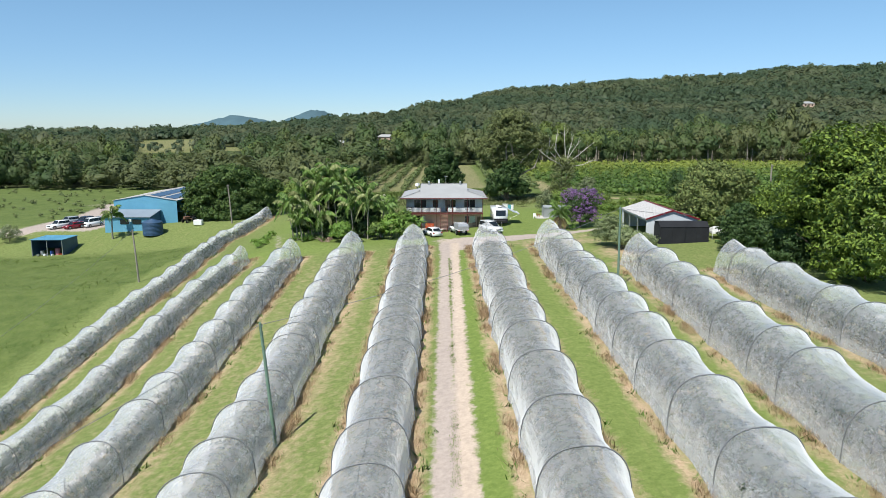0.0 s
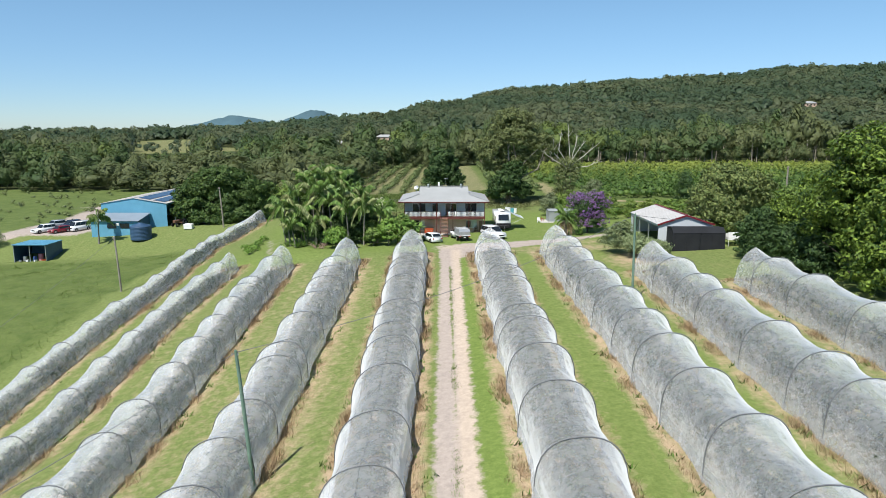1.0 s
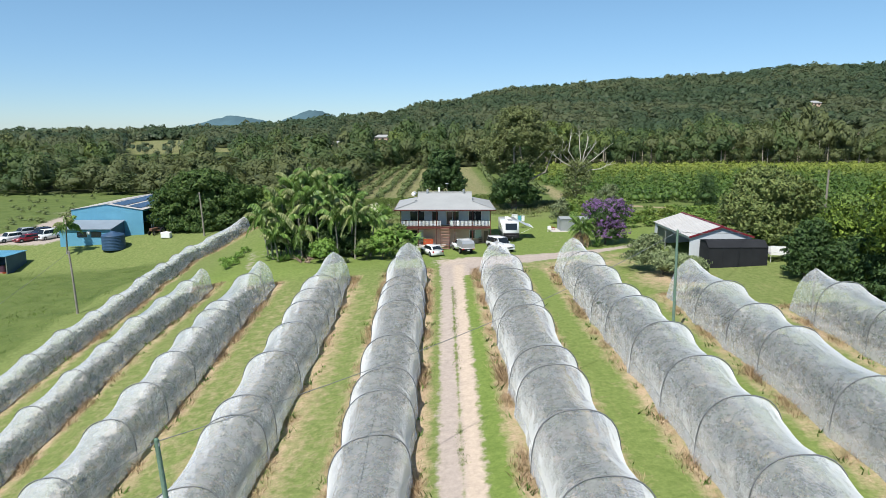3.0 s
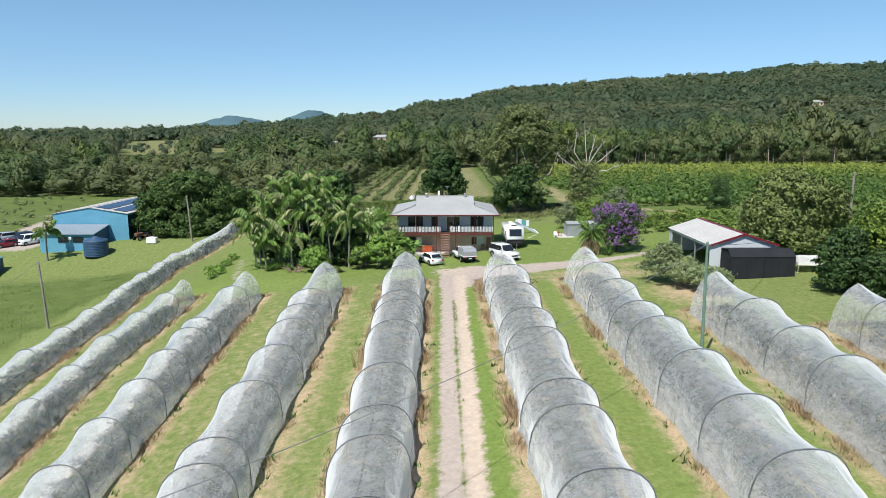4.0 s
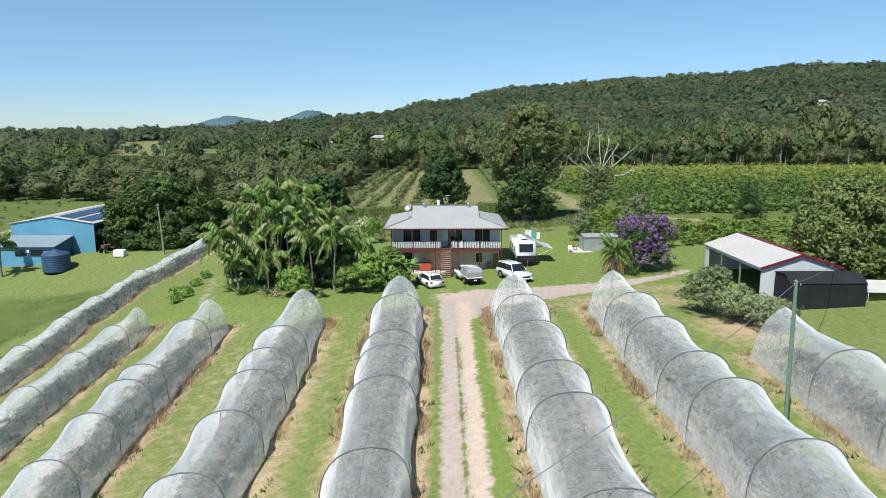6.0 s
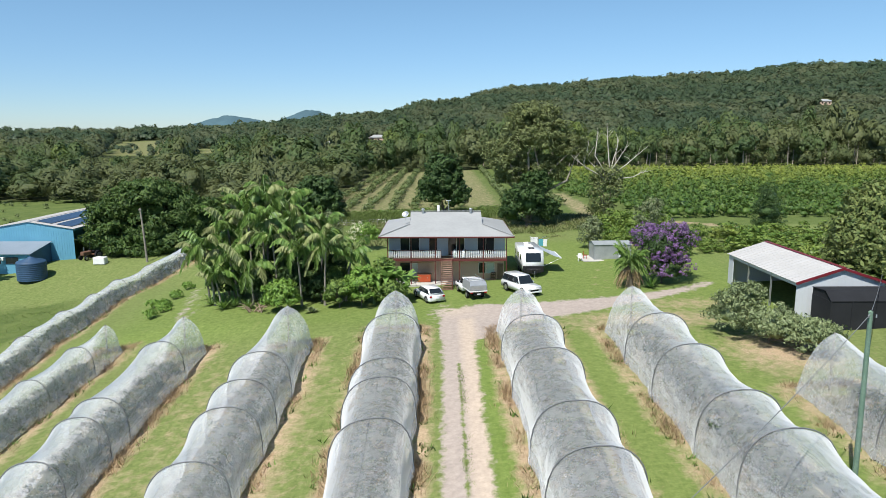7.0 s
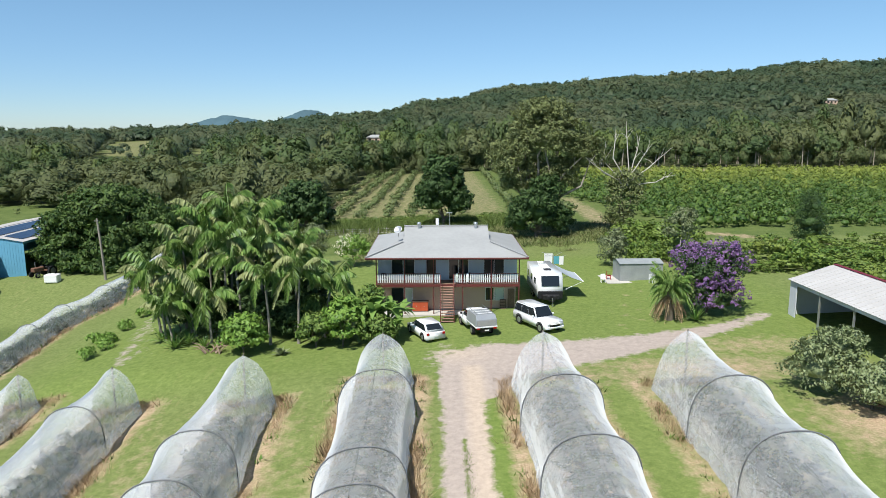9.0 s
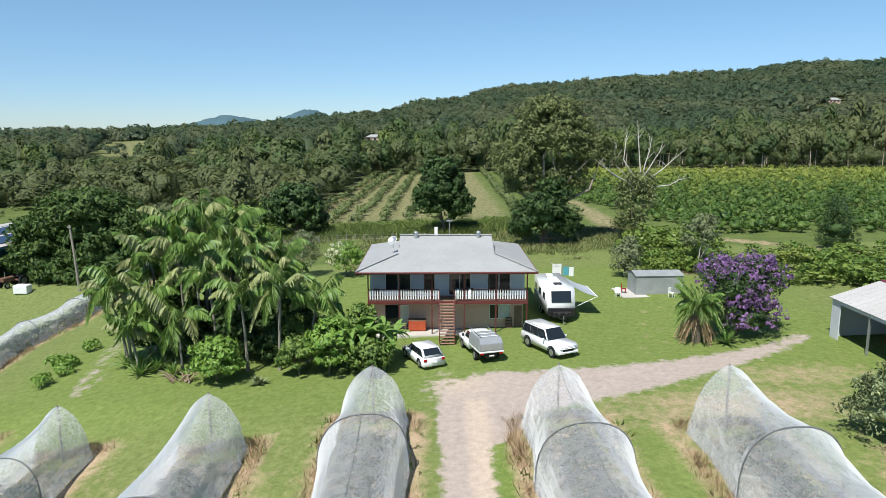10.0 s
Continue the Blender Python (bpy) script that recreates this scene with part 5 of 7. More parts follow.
def dead_tree():
    x, y = 28.6, 164.0
    ob = thing("dead_tree", pose(x, y, on_land(x, y)), "bare pale dead limbs rising from a thin grey-green tree", "tree")
    rng = rnd(44)
    lobes = [(0, 0, 5.6, 3.4, 3, 3.6), (0.5, 0, 8.4, 2.8, 2.4, 1.8), (-0.4, 0, 2.4, 2.4, 2.2, 2.3)]
    tubes("trunk", limbs(rng, (0, 0, 0), lobes, 0.3, 0.4), M_BARK, ob)
    c, r = crown_clumps(rng, lobes, 170, 0.9)
    v, f_, nn = leaf_cloud(rng, c, r, 34, 0.2)
    raw("crown", v, f_, M_GUMLEAF, ob, normals=nn)
    for k, (ex, ez, bx) in enumerate(((-6.4, 12.0, -3.2), (-3.5, 14.6, -2.8), (-1.2, 16.6, -2.2), (0.3, 17.6, 0.4), (2.6, 15.2, 1.4), (4.4, 14.0, 1.5), (7.4, 13.5, 3.4), (8.2, 9.2, 4.6), (-4.2, 12.2, -3.4))):
        p0 = Vector((rng.uniform(-0.6, 0.6), rng.uniform(-0.4, 0.4), 7.2))
        p2 = Vector((bx, rng.uniform(-1.5, 1.5), 7.2 + (ez - 7.2) * 0.5))
        p3 = Vector((ex, rng.uniform(-2, 2), ez))
        runs = [([p0, p0.lerp(p2, 0.5) + Vector((0.2, 0, 0.2)), p2, p2.lerp(p3, 0.5) + Vector(rng.uniform(-0.3, 0.3, 3)), p3], [0.11, 0.10, 0.08, 0.06, 0.025])]
        for q in range(3):
            s = p2.lerp(p3, rng.uniform(0.1, 0.8))
            e = s + Vector((rng.uniform(-1.3, 1.3), rng.uniform(-1, 1), rng.uniform(0.6, 1.8)))
            runs.append(([s, s.lerp(e, 0.5) + Vector((0.1, 0, 0.15)), e], [0.045, 0.032, 0.015]))
        tubes("dead_limb", runs, M_DEADWOOD, ob, 5)
    return ob


dead_tree()


# ---- palms ----
def frond_arrays(rng, length, droop, rise, leaflet, n=30, width=0.085, fold=0.55):
    """One feather frond along +x: its rib and two rows of narrow leaflets."""
    V, F = [], []
    pts = []
    for i in range(9):
        s = i / 8
        pts.append(Vector((length * (s - 0.12 * s * s), 0, rise * length * s - droop * length * s * s)))
    for i in range(8):
        w = 0.03 * (1 - i / 9)
        a, b = pts[i], pts[i + 1]
        o = len(V)
        V += [(a.x, -w, a.z), (a.x, w, a.z), (b.x, w * 0.85, b.z), (b.x, -w * 0.85, b.z)]
        F.append((o, o + 1, o + 2, o + 3))
    for k in range(n):
        s = 0.12 + 0.88 * (k + 0.5) / n
        i = min(7, int(s * 8))
        p = pts[i].lerp(pts[i + 1], s * 8 - i)
        ll = leaflet * math.sin(math.pi * min(1, 0.25 + 0.7 * s)) * rng.uniform(0.85, 1.1)
        for side in (-1, 1):
            d = Vector((0.42, side * 0.55, rng.uniform(-1.1, -0.35) * fold * 2)).normalized()
            e = p + d * ll
            m = p + d * ll * 0.5 + Vector((0, 0, 0.06 * ll))
            e.z -= 0.18 * ll
            o = len(V)
            t = Vector((width, 0, 0))
            V += [tuple(p - t * 0.5), tuple(m - t), tuple(e), tuple(m + t)]
            F.append((o, o + 1, o + 2, o + 3))
    return np.array(V), np.array(F)


def palm(x, y, height, seed, lean=(0, 0), spread=2.6, fronds=16, label="slender palm with drooping green fronds in the garden", trunk_r=0.11, stems=True, group="garden palms"):
    rng = rnd(seed)
    ob = thing("palm", pose(x, y, on_land(x, y)), label, "palm", group)
    top = Vector((lean[0], lean[1], height))
    pts = [Vector((0, 0, -0.2)), Vector((lean[0] * 0.2, lean[1] * 0.2, height * 0.33)), Vector((lean[0] * 0.55, lean[1] * 0.55, height * 0.68)), top]
    tube("trunk", pts, [trunk_r * 1.4, trunk_r, trunk_r * 0.9, trunk_r * 0.8], M_PALMTRUNK, ob, 8)
    tube("crownshaft", [top, top + Vector((0, 0, 0.7))], [trunk_r * 0.95, trunk_r * 0.6], M_BRIGHTSTEM, ob, 8)
    for k in range(fronds):
        v, f_ = frond_arrays(rng, spread * rng.uniform(0.75, 1.1), rng.uniform(1.1, 1.8), rng.uniform(0.6, 2.2), spread * 0.33, 26, 0.115, 0.55)
        fr = raw("frond", v, f_, M_OLDFROND if k % 7 == 5 else M_PALMLEAF, ob)
        fr.matrix_local = Matrix.Translation(top + Vector((0, 0, 0.55))) @ pose(0, 0, 0, rng.uniform(-25, 25), 0, k * 137.5 + rng.uniform(-15, 15))
    return ob


M_BRIGHTSTEM = material("green_crownshaft", (0.16, 0.24, 0.08), (0.12, 0.18, 0.06), rough=0.5)
PALMS = [(-24.8, 115.2, 6.0, -0.9), (-23.4, 117.6, 7.6, -0.4), (-21.8, 119.0, 9.6, -0.3), (-25.8, 116.6, 4.8, -1.0), (-19.9, 118.8, 10.6, 0.0), (-18.2, 119.6, 9.6, 0.4),
         (-15.8, 119.0, 7.6, 0.4), (-15.0, 112.8, 5.2, -0.3), (-12.6, 112.8, 5.6, 0.2), (-17.9, 114.8, 6.6, -0.5), (-22.2, 115.3, 4.6, -0.9), (-10.6, 114.4, 4.4, 0.6),
         (-13.6, 116.4, 6.0, 0.3), (-19.6, 115.9, 8.0, 0.0), (-20.3, 113.6, 3.2, -0.2), (-23.8, 114.0, 2.6, -0.4), (-20.9, 121.6, 10.2, -0.3), (-19.0, 121.8, 9.4, 0.2),
         (-17.0, 121.6, 8.2, 0.2), (-22.6, 120.6, 8.4, -0.4), (-16.6, 116.6, 7.2, 0.1), (-21.2, 117.2, 8.2, -0.2), (-24.6, 119.4, 6.4, -0.5), (-14.6, 119.8, 6.4, 0.4)]
for k_, (px_, py_, ph_, pl_) in enumerate(PALMS):
    palm(px_, py_, ph_, 100 + k_, (pl_, 0.1 * k_ % 0.5), spread=2.75 + 0.2 * (k_ % 3), fronds=13)
palm(-70.2, 143.2, 4.6, 130, (0.2, 0), spread=3.0, fronds=14, label="single coconut palm beside the blue shed", trunk_r=0.16, group="")


# ---- distance ----
HOUSES = [
    # x, y, floor height, width, label
    (-55.2, 663.0, 17.0, "pale house among the trees on the hillside"),
    (-98.0, 660.0, 10.0, "small pale house among the trees on the hillside"),
    (417.0, 794.0, 13.0, "pale house high on the wooded hill"),
    (376.0, 650.0, 11.0, "white house at the wood's edge"),
]


def woods():
    rng = rnd(7)
    edge_t = [spray_crown(rng, 9, 480, 0.088, 0.35, (0.34, 0.55), 0.22, 0.88) for i in range(10)]
    near_t = [spray_crown(rng, 8, 270, 0.115, 0.45, (0.40, 0.68), 0.2, 0.9) for i in range(12)]
    far_t = [spray_crown(rng, 8, 112, 0.16, 0.8, (0.50, 0.78), 0.25, 0.92) for i in range(14)]
    back_t = [spray_crown(rng, 8, 76, 0.19, 0.8, (0.50, 0.80), 0.25, 0.92) for i in range(14)]
    edge, near, far, back = [], [], [], []
    VIEW = (30.0, 18.0)

    def open_to(x, y):
        """Height up to which trees may stand, so that houses and paddocks overlook the valley."""
        u, top = x / y, 99.0
        for hx, hy, w, label in HOUSES:
            if abs(u - hx / hy) < (w * 0.5 + 4) / hy and 205 < y < hy + w * 0.6:
                s = (y - VIEW[0]) / (hy - VIEW[0])
                top = min(top, VIEW[1] * (1 - s) + (on_land(hx, hy) + 2.2) * s - on_land(x, y))
        for u0, u1, y0, y1 in ((-0.452, -0.352, 600, 960), (-0.330, -0.285, 610, 700)):
            if u0 < u < u1 and 330 < y < y1:
                if y > y0:
                    return 0.0
                s = (y - VIEW[0]) / (y0 - VIEW[0])
                top = min(top, VIEW[1] * (1 - s) + on_land(u * y0, y0) * s - on_land(x, y))
        return top

    def clearing(x, y):
        u = x / y
        # orchard, fields and lawn lie open
        if u > 0.055:
            return y < 343
        if u > -0.115 and x > -30:
            return y < 340
        if u > -0.40:
            return y < 214
        return y < 252

    def place(y0, y1, step, out, rmin, rmax, hmin, hmax):
        y = y0
        while y < y1:
            x = -0.74 * y - 40
            while x < 0.74 * y + 40:
                px, py = x + rng.uniform(-0.9, 0.9) * step, y + rng.uniform(-0.9, 0.9) * step
                u = px / py
                if abs(u) < 0.74 and not clearing(px, py):
                    h, r = rng.uniform(hmin, hmax), rng.uniform(rmin, rmax)
                    swell = noise.noise((px * 0.016, py * 0.012, 5))
                    h, r = h * (1 + 0.45 * swell), r * (1 + 0.35 * swell)
                    if rng.random() < 0.08:
                        h *= 1.25
                    top = open_to(px, py)
                    if top < h:
                        if top < 2.5 or rng.random() < 0.3:
                            if rng.random() > 0.08:
                                x += step
                                continue
                            top = 9.0
                        r *= max(0.4, top / h)
                        h = top
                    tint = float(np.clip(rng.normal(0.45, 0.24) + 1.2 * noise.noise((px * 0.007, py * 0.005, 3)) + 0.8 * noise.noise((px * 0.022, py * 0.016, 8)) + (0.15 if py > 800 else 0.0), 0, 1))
                    out.append((px, py, on_land(px, py), r, h, tint))
                x += step
            y += step

    place(204, 285, 9.5, edge, 4.0, 7.2, 8, 15)
    place(285, 343, 9.5, near, 4.0, 7.2, 8, 15)
    place(343, 430, 7.8, near, 3.8, 6.2, 14, 21)
    place(346, 353, 3.6, edge, 2.2, 3.6, 6, 10)
    place(204, 292, 8.0, edge, 2.8, 4.4, 4, 8)
    place(430, 640, 9.4, far, 5.2, 7.8, 14, 18)
    place(640, 940, 11.3, far, 6.4, 9.2, 14, 18)
    place(940, 1270, 13.3, back, 7.6, 10.6, 14, 19)
    scatter("wood_edge", edge_t, edge, M_FOREST, "rounded green trees along the edge of the wood", "woodland", 0.46, 0.5)
    scatter("woodland", near_t, near, M_FOREST, "dense olive-green eucalypt woodland beyond the fields", "woodland", 0.35, 0.62)
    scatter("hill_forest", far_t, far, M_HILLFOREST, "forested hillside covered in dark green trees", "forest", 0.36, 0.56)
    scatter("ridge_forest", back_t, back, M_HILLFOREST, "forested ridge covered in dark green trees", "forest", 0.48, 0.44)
    # pale trunks at the wood's edge
    runs = []
    for x, y, z, r, h, t in near:
        if 340 < y < 385 and x > 20 and h > 10 and rng.random() < 0.85:
            runs.append(([(x, y, z), (x + rng.uniform(-0.5, 0.5), y, z + h * 0.4), (x + rng.uniform(-1, 1), y, z + h * 0.75)], [0.24, 0.20, 0.10]))
    tagged(tubes("wood_edge_trunks", runs, M_PALEBARK, None, 4), "pale trunks along the edge of the wood", "tree trunks", kind="stuff")


woods()


def bush_field():
    """Rows of leafy bushes in the field behind the shed, and the orchard rows behind the house."""
    rng = rnd(8)
    tmp = [spray_crown(rng, 6, 84, 0.13, 0.3) for i in range(10)]
    spots = []
    y = 166.0
    while y < 318:
        x = max(31.5, 41.5 - (y - 166) * 0.17)
        while x < 0.72 * y:
            px, py = x + rng.uniform(-0.9, 0.9), y + rng.uniform(-0.7, 0.7)
            s = 1 + 0.3 * noise.noise((px * 0.05, py * 0.05, 0))
            spots.append((px, py, on_land(px, py) - 0.2, rng.uniform(1.3, 1.9) * s, rng.uniform(2.2, 3.4) * s, float(np.clip((py - 222) / 85 + rng.normal(0, 0.22), 0, 1))))
            x += 2.6 + (y - 160) * 0.006
        y += 3.2 + (y - 160) * 0.012
    scatter("field_bushes", tmp, spots, M_FIELD, "broad field of leafy yellow-green bushes in rows", "bushes", 0.52, 0.42)
    spots = []
    for k in range(10):
        x0 = -27.0 + 5.2 * k + (6.0 if k > 6 else 0.0)
        y = 193.0
        while y < 338:
            x = x0 + 0.01 * (y - 193)
            if rng.random() > 0.05 and x / y > -0.14:
                spots.append((x + rng.uniform(-0.35, 0.35), y + rng.uniform(-0.5, 0.5), on_land(x, y) - 0.1, rng.uniform(1.2, 1.8), rng.uniform(1.8, 2.9), float(rng.uniform(0, 1))))
            y += 2.9
    scatter("orchard_rows", tmp, spots, M_GUMFIELD, "straight rows of round green orchard trees on the slope", "orchard")


M_GUMFIELD = leaf_material("orchard_leaves", (0.085, 0.135, 0.040), (0.165, 0.215, 0.075), tint=(0.17, 0.20, 0.075))
bush_field()


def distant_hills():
    # the haze of distance is put into this blue-grey forest colour
    m = material("hazed_far_forest", (0.085, 0.145, 0.17), (0.07, 0.118, 0.14), rough=1.0, scale=0.004, fine=0.03, spec=0.0)
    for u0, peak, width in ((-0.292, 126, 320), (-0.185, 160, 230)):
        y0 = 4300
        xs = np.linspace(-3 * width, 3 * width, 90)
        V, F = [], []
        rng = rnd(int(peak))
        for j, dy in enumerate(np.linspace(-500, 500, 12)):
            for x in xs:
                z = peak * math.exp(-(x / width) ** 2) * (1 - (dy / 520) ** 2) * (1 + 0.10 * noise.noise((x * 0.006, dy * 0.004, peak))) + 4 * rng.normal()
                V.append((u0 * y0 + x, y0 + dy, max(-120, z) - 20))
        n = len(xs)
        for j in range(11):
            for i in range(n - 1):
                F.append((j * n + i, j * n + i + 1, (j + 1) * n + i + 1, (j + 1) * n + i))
        tagged(raw("distant_hill", V, F, m, None, "", True), "low hill on the far horizon, blue-green with haze", "hill", kind="structure")


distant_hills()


def hillside_house(x, y, w, label, z=None):
    ob = thing("farmhouse", pose(x, y, on_land(x, y) + (z or 0)), label, "house", "houses on the hillside")
    part("wall", boxed(-w / 2, w / 2, 0, w * 0.6, -4, 3.6), M_WALLTAN, ob)
    V = [(-w / 2 - 0.6, -0.6, 3.6), (w / 2 + 0.6, -0.6, 3.6), (w / 2 + 0.6, w * 0.6 + 0.6, 3.6), (-w / 2 - 0.6, w * 0.6 + 0.6, 3.6), (-w / 4, w * 0.3, 6.0), (w / 4, w * 0.3, 6.0)]
    bm = bmesh.new()
    vs = [bm.verts.new(v) for v in V]
    for f_ in ((0, 1, 5, 4), (2, 3, 4, 5), (1, 2, 5), (3, 0, 4), (3, 2, 1, 0)):
        bm.faces.new([vs[i] for i in f_])
    part("roof", bm, M_ROOF, ob)
    for i in range(3):
        part("window", boxed(-w / 2 + w * (0.2 + 0.3 * i) - 0.8, -w / 2 + w * (0.2 + 0.3 * i) + 0.8, -0.08, -0.01, 1.0, 2.6), M_GLASS, ob)


for hx_, hy_, hw_, hl_ in HOUSES:
    hillside_house(hx_, hy_, hw_, hl_, 0.5)


# ---- vehicles ----
def paint(name, colour):
    return material(name, colour, tuple(0.93 * c for c in colour), rough=0.25, spec=0.5, coat=0.6, scale=0.6)


M_CARWHITE = paint("white_car_paint", (0.80, 0.81, 0.82))
M_CARRED = paint("red_car_paint", (0.22, 0.012, 0.02))
M_CARSILVER = paint("silver_car_paint", (0.42, 0.45, 0.48))
M_CARBLUE = paint("dark_blue_car_paint", (0.03, 0.045, 0.08))
M_TYRE = material("tyre_rubber", (0.018, 0.018, 0.02), rough=0.9)
M_RIM = material("alloy_rim", (0.45, 0.46, 0.47), rough=0.35, metal=0.8)
M_TAIL = material("red_lamp_glass", (0.35, 0.01, 0.01), rough=0.2)
M_HEAD = material("clear_lamp_glass", (0.7, 0.72, 0.74), rough=0.15)
M_CANOPY = material("grey_canopy", (0.36, 0.38, 0.40), (0.30, 0.32, 0.34), rough=0.4, metal=0.3)


def prism(bm, profile, half, taper=0.0, zc=0.0):
    """A side profile (y, z) drawn across the width; higher points are pulled in by taper per metre."""
    left, right = [], []
    for y, z in profile:
        w = half - max(0.0, z - zc) * taper
        left.append(bm.verts.new((-w, y, z)))
        right.append(bm.verts.new((w, y, z)))
    bm.faces.new(left)
    bm.faces.new(list(reversed(right)))
    n = len(profile)
    for i in range(n):
        j = (i + 1) % n
        bm.faces.new((left[i], right[i], right[j], left[j]))
    bmesh.ops.recalc_face_normals(bm, faces=bm.faces)
    return bm


def soften(bm, amount, segments=2):
    bmesh.ops.bevel(bm, geom=list(bm.edges), offset=amount, segments=segments, affect="EDGES", clamp_overlap=True)
    return bm


def patch(name, quad, mat, parent, u0=0.06, u1=0.94, v0=0.1, v1=0.9, lift=0.008, thick=0.012):
    """A thin panel lying on a four-cornered face: corners bottom-left, bottom-right, top-right, top-left as seen from outside."""
    a, b, c, d = (Vector(p) for p in quad)

    def at(u, v):
        return a.lerp(b, u).lerp(d.lerp(c, u), v)

    n = (b - a).cross(d - a).normalized()
    bm = bmesh.new()
    low = [bm.verts.new(at(u, v) + n * (lift - thick)) for u, v in ((u0, v0), (u1, v0), (u1, v1), (u0, v1))]
    up = [bm.verts.new(v.co + n * thick) for v in low]
    bm.faces.new(up)
    bm.faces.new(list(reversed(low)))
    for i in range(4):
        j = (i + 1) % 4
        bm.faces.new((low[i], low[j], up[j], up[i]))
    return part(name, bm, mat, parent)


def wheel(parent, x, y, r, w=0.22):
    bm = bmesh.new()
    bmesh.ops.create_cone(bm, cap_ends=True, segments=20, radius1=r, radius2=r, depth=w, matrix=Matrix.Translation((x, y, r)) @ Matrix.Rotation(math.pi / 2, 4, "Y"))
    wh = part("wheel", soften(bm, 0.02, 1), M_TYRE, parent)
    bm = bmesh.new()
    s = 1 if x > 0 else -1
    bmesh.ops.create_cone(bm, cap_ends=True, segments=14, radius1=r * 0.62, radius2=r * 0.55, depth=0.02, matrix=Matrix.Translation((x + s * (w / 2 + 0.008), y, r)) @ Matrix.Rotation(s * math.pi / 2, 4, "Y"))
    part("rim", bm, M_RIM, wh)
    return wh


def car(name, m, label, colour, L, W, H, belt, bonnet, ws, cabin, rear, clear=0.22, wheel_r=0.33, axles=(0.17, 0.8), bonnet_z=None, group="", wagon=True, van=False):
    """A car heading +y, its middle at the origin. ws, cabin, rear: y of the windscreen's foot, the roof's front and the roof's rear, from the nose, as parts of L."""
    ob = thing(name, m, label, "car", group)
    h = W / 2
    nose = L / 2
    bz = bonnet_z or belt - 0.06
    Y_ = lambda s: nose - s * L
    low = [(Y_(0.0), clear + 0.15), (Y_(0.02), clear), (Y_(0.98), clear), (Y_(1.0), clear + 0.12), (Y_(0.995), belt * 0.8), (Y_(0.985), belt), (Y_(ws), belt), (Y_(bonnet), bz), (Y_(0.015), bz * 0.86)]
    part("body", soften(prism(bmesh.new(), low, h, 0.06, belt * 0.6), 0.05), colour, ob, "", True)
    g = [(Y_(ws), belt - 0.02), (Y_(cabin), H), (Y_(rear), H - 0.02), (Y_(0.985 if wagon else 0.9), belt - 0.02)]
    gh = h - 0.05
    tp = 0.22
    part("cabin", soften(prism(bmesh.new(), g, gh, tp, belt), 0.045), colour, ob, "", True)
    gt = gh - (H - belt) * tp
    (y0, z0), (y1, z1), (y2, z2), (y3, z3) = g
    patch("windscreen", [(gh, y0, z0), (-gh, y0, z0), (-gt, y1, z1), (gt, y1, z1)], M_GLASS, ob, 0.04, 0.96, 0.06, 0.95)
    patch("rear_window", [(-gh, y3, z3), (gh, y3, z3), (gt, y2, z2), (-gt, y2, z2)], M_GLASS, ob, 0.1, 0.9, 0.25, 0.88)
    for s in (-1, 1):
        q = [(s * gh, y3, z3), (s * gh, y0, z0), (s * gt, y1, z1), (s * gt, y2, z2)]
        if s < 0:
            q = [q[1], q[0], q[3], q[2]]
        spans = ((0.03, 0.335), (0.342, 0.655), (0.662, 0.97))
        for a, b in spans:
            if s < 0:
                a, b = 1 - b, 1 - a
            patch("side_window", q, M_GLASS, ob, a, b, 0.10, 0.86)
        for ax in axles:
            wheel(ob, s * (h - 0.10), Y_(ax), wheel_r)
            arc = [(s * (h - 0.015), Y_(ax) + math.cos(q_) * wheel_r * 1.16, wheel_r + math.sin(q_) * wheel_r * 1.16) for q_ in np.linspace(0.05, math.pi - 0.05, 9)]
            tube("wheel_arch", arc, 0.05, M_BLACKPLASTIC, ob, 5)
        part("headlight", boxed(s * h * 0.62 - 0.17, s * h * 0.62 + 0.17, Y_(0.03), Y_(0.004), bz * 0.68, bz * 0.82, 0.02), M_HEAD, ob)
        part("tail_light", boxed(s * h * 0.80 - 0.12, s * h * 0.80 + 0.12, Y_(1.003), Y_(0.975), belt * 0.72, belt * 0.93, 0.02), M_TAIL, ob)
        part("mirror", boxed(s * (h + 0.10) - 0.09, s * (h + 0.10) + 0.09, Y_(ws + 0.07) - 0.06, Y_(ws + 0.07) + 0.05, belt + 0.02, belt + 0.17, 0.02), colour, ob)
    part("grille", boxed(-h * 0.5, h * 0.5, Y_(0.012), Y_(-0.006), bz * 0.55, bz * 0.78, 0.02), M_BLACKPLASTIC, ob)
    part("bumper", boxed(-h * 0.92, h * 0.92, Y_(0.02), Y_(-0.014), clear + 0.05, clear + 0.24, 0.03), colour, ob)
    part("number_plate", boxed(-0.19, 0.19, Y_(1.006), Y_(1.0), belt * 0.55, belt * 0.55 + 0.11), M_WHITE, ob)
    return ob


def heading(x, y, dx, dy, h=0.0):
    return pose(x, y, on_land(x, y) + h, 0, 0, math.degrees(math.atan2(-dx, dy)))


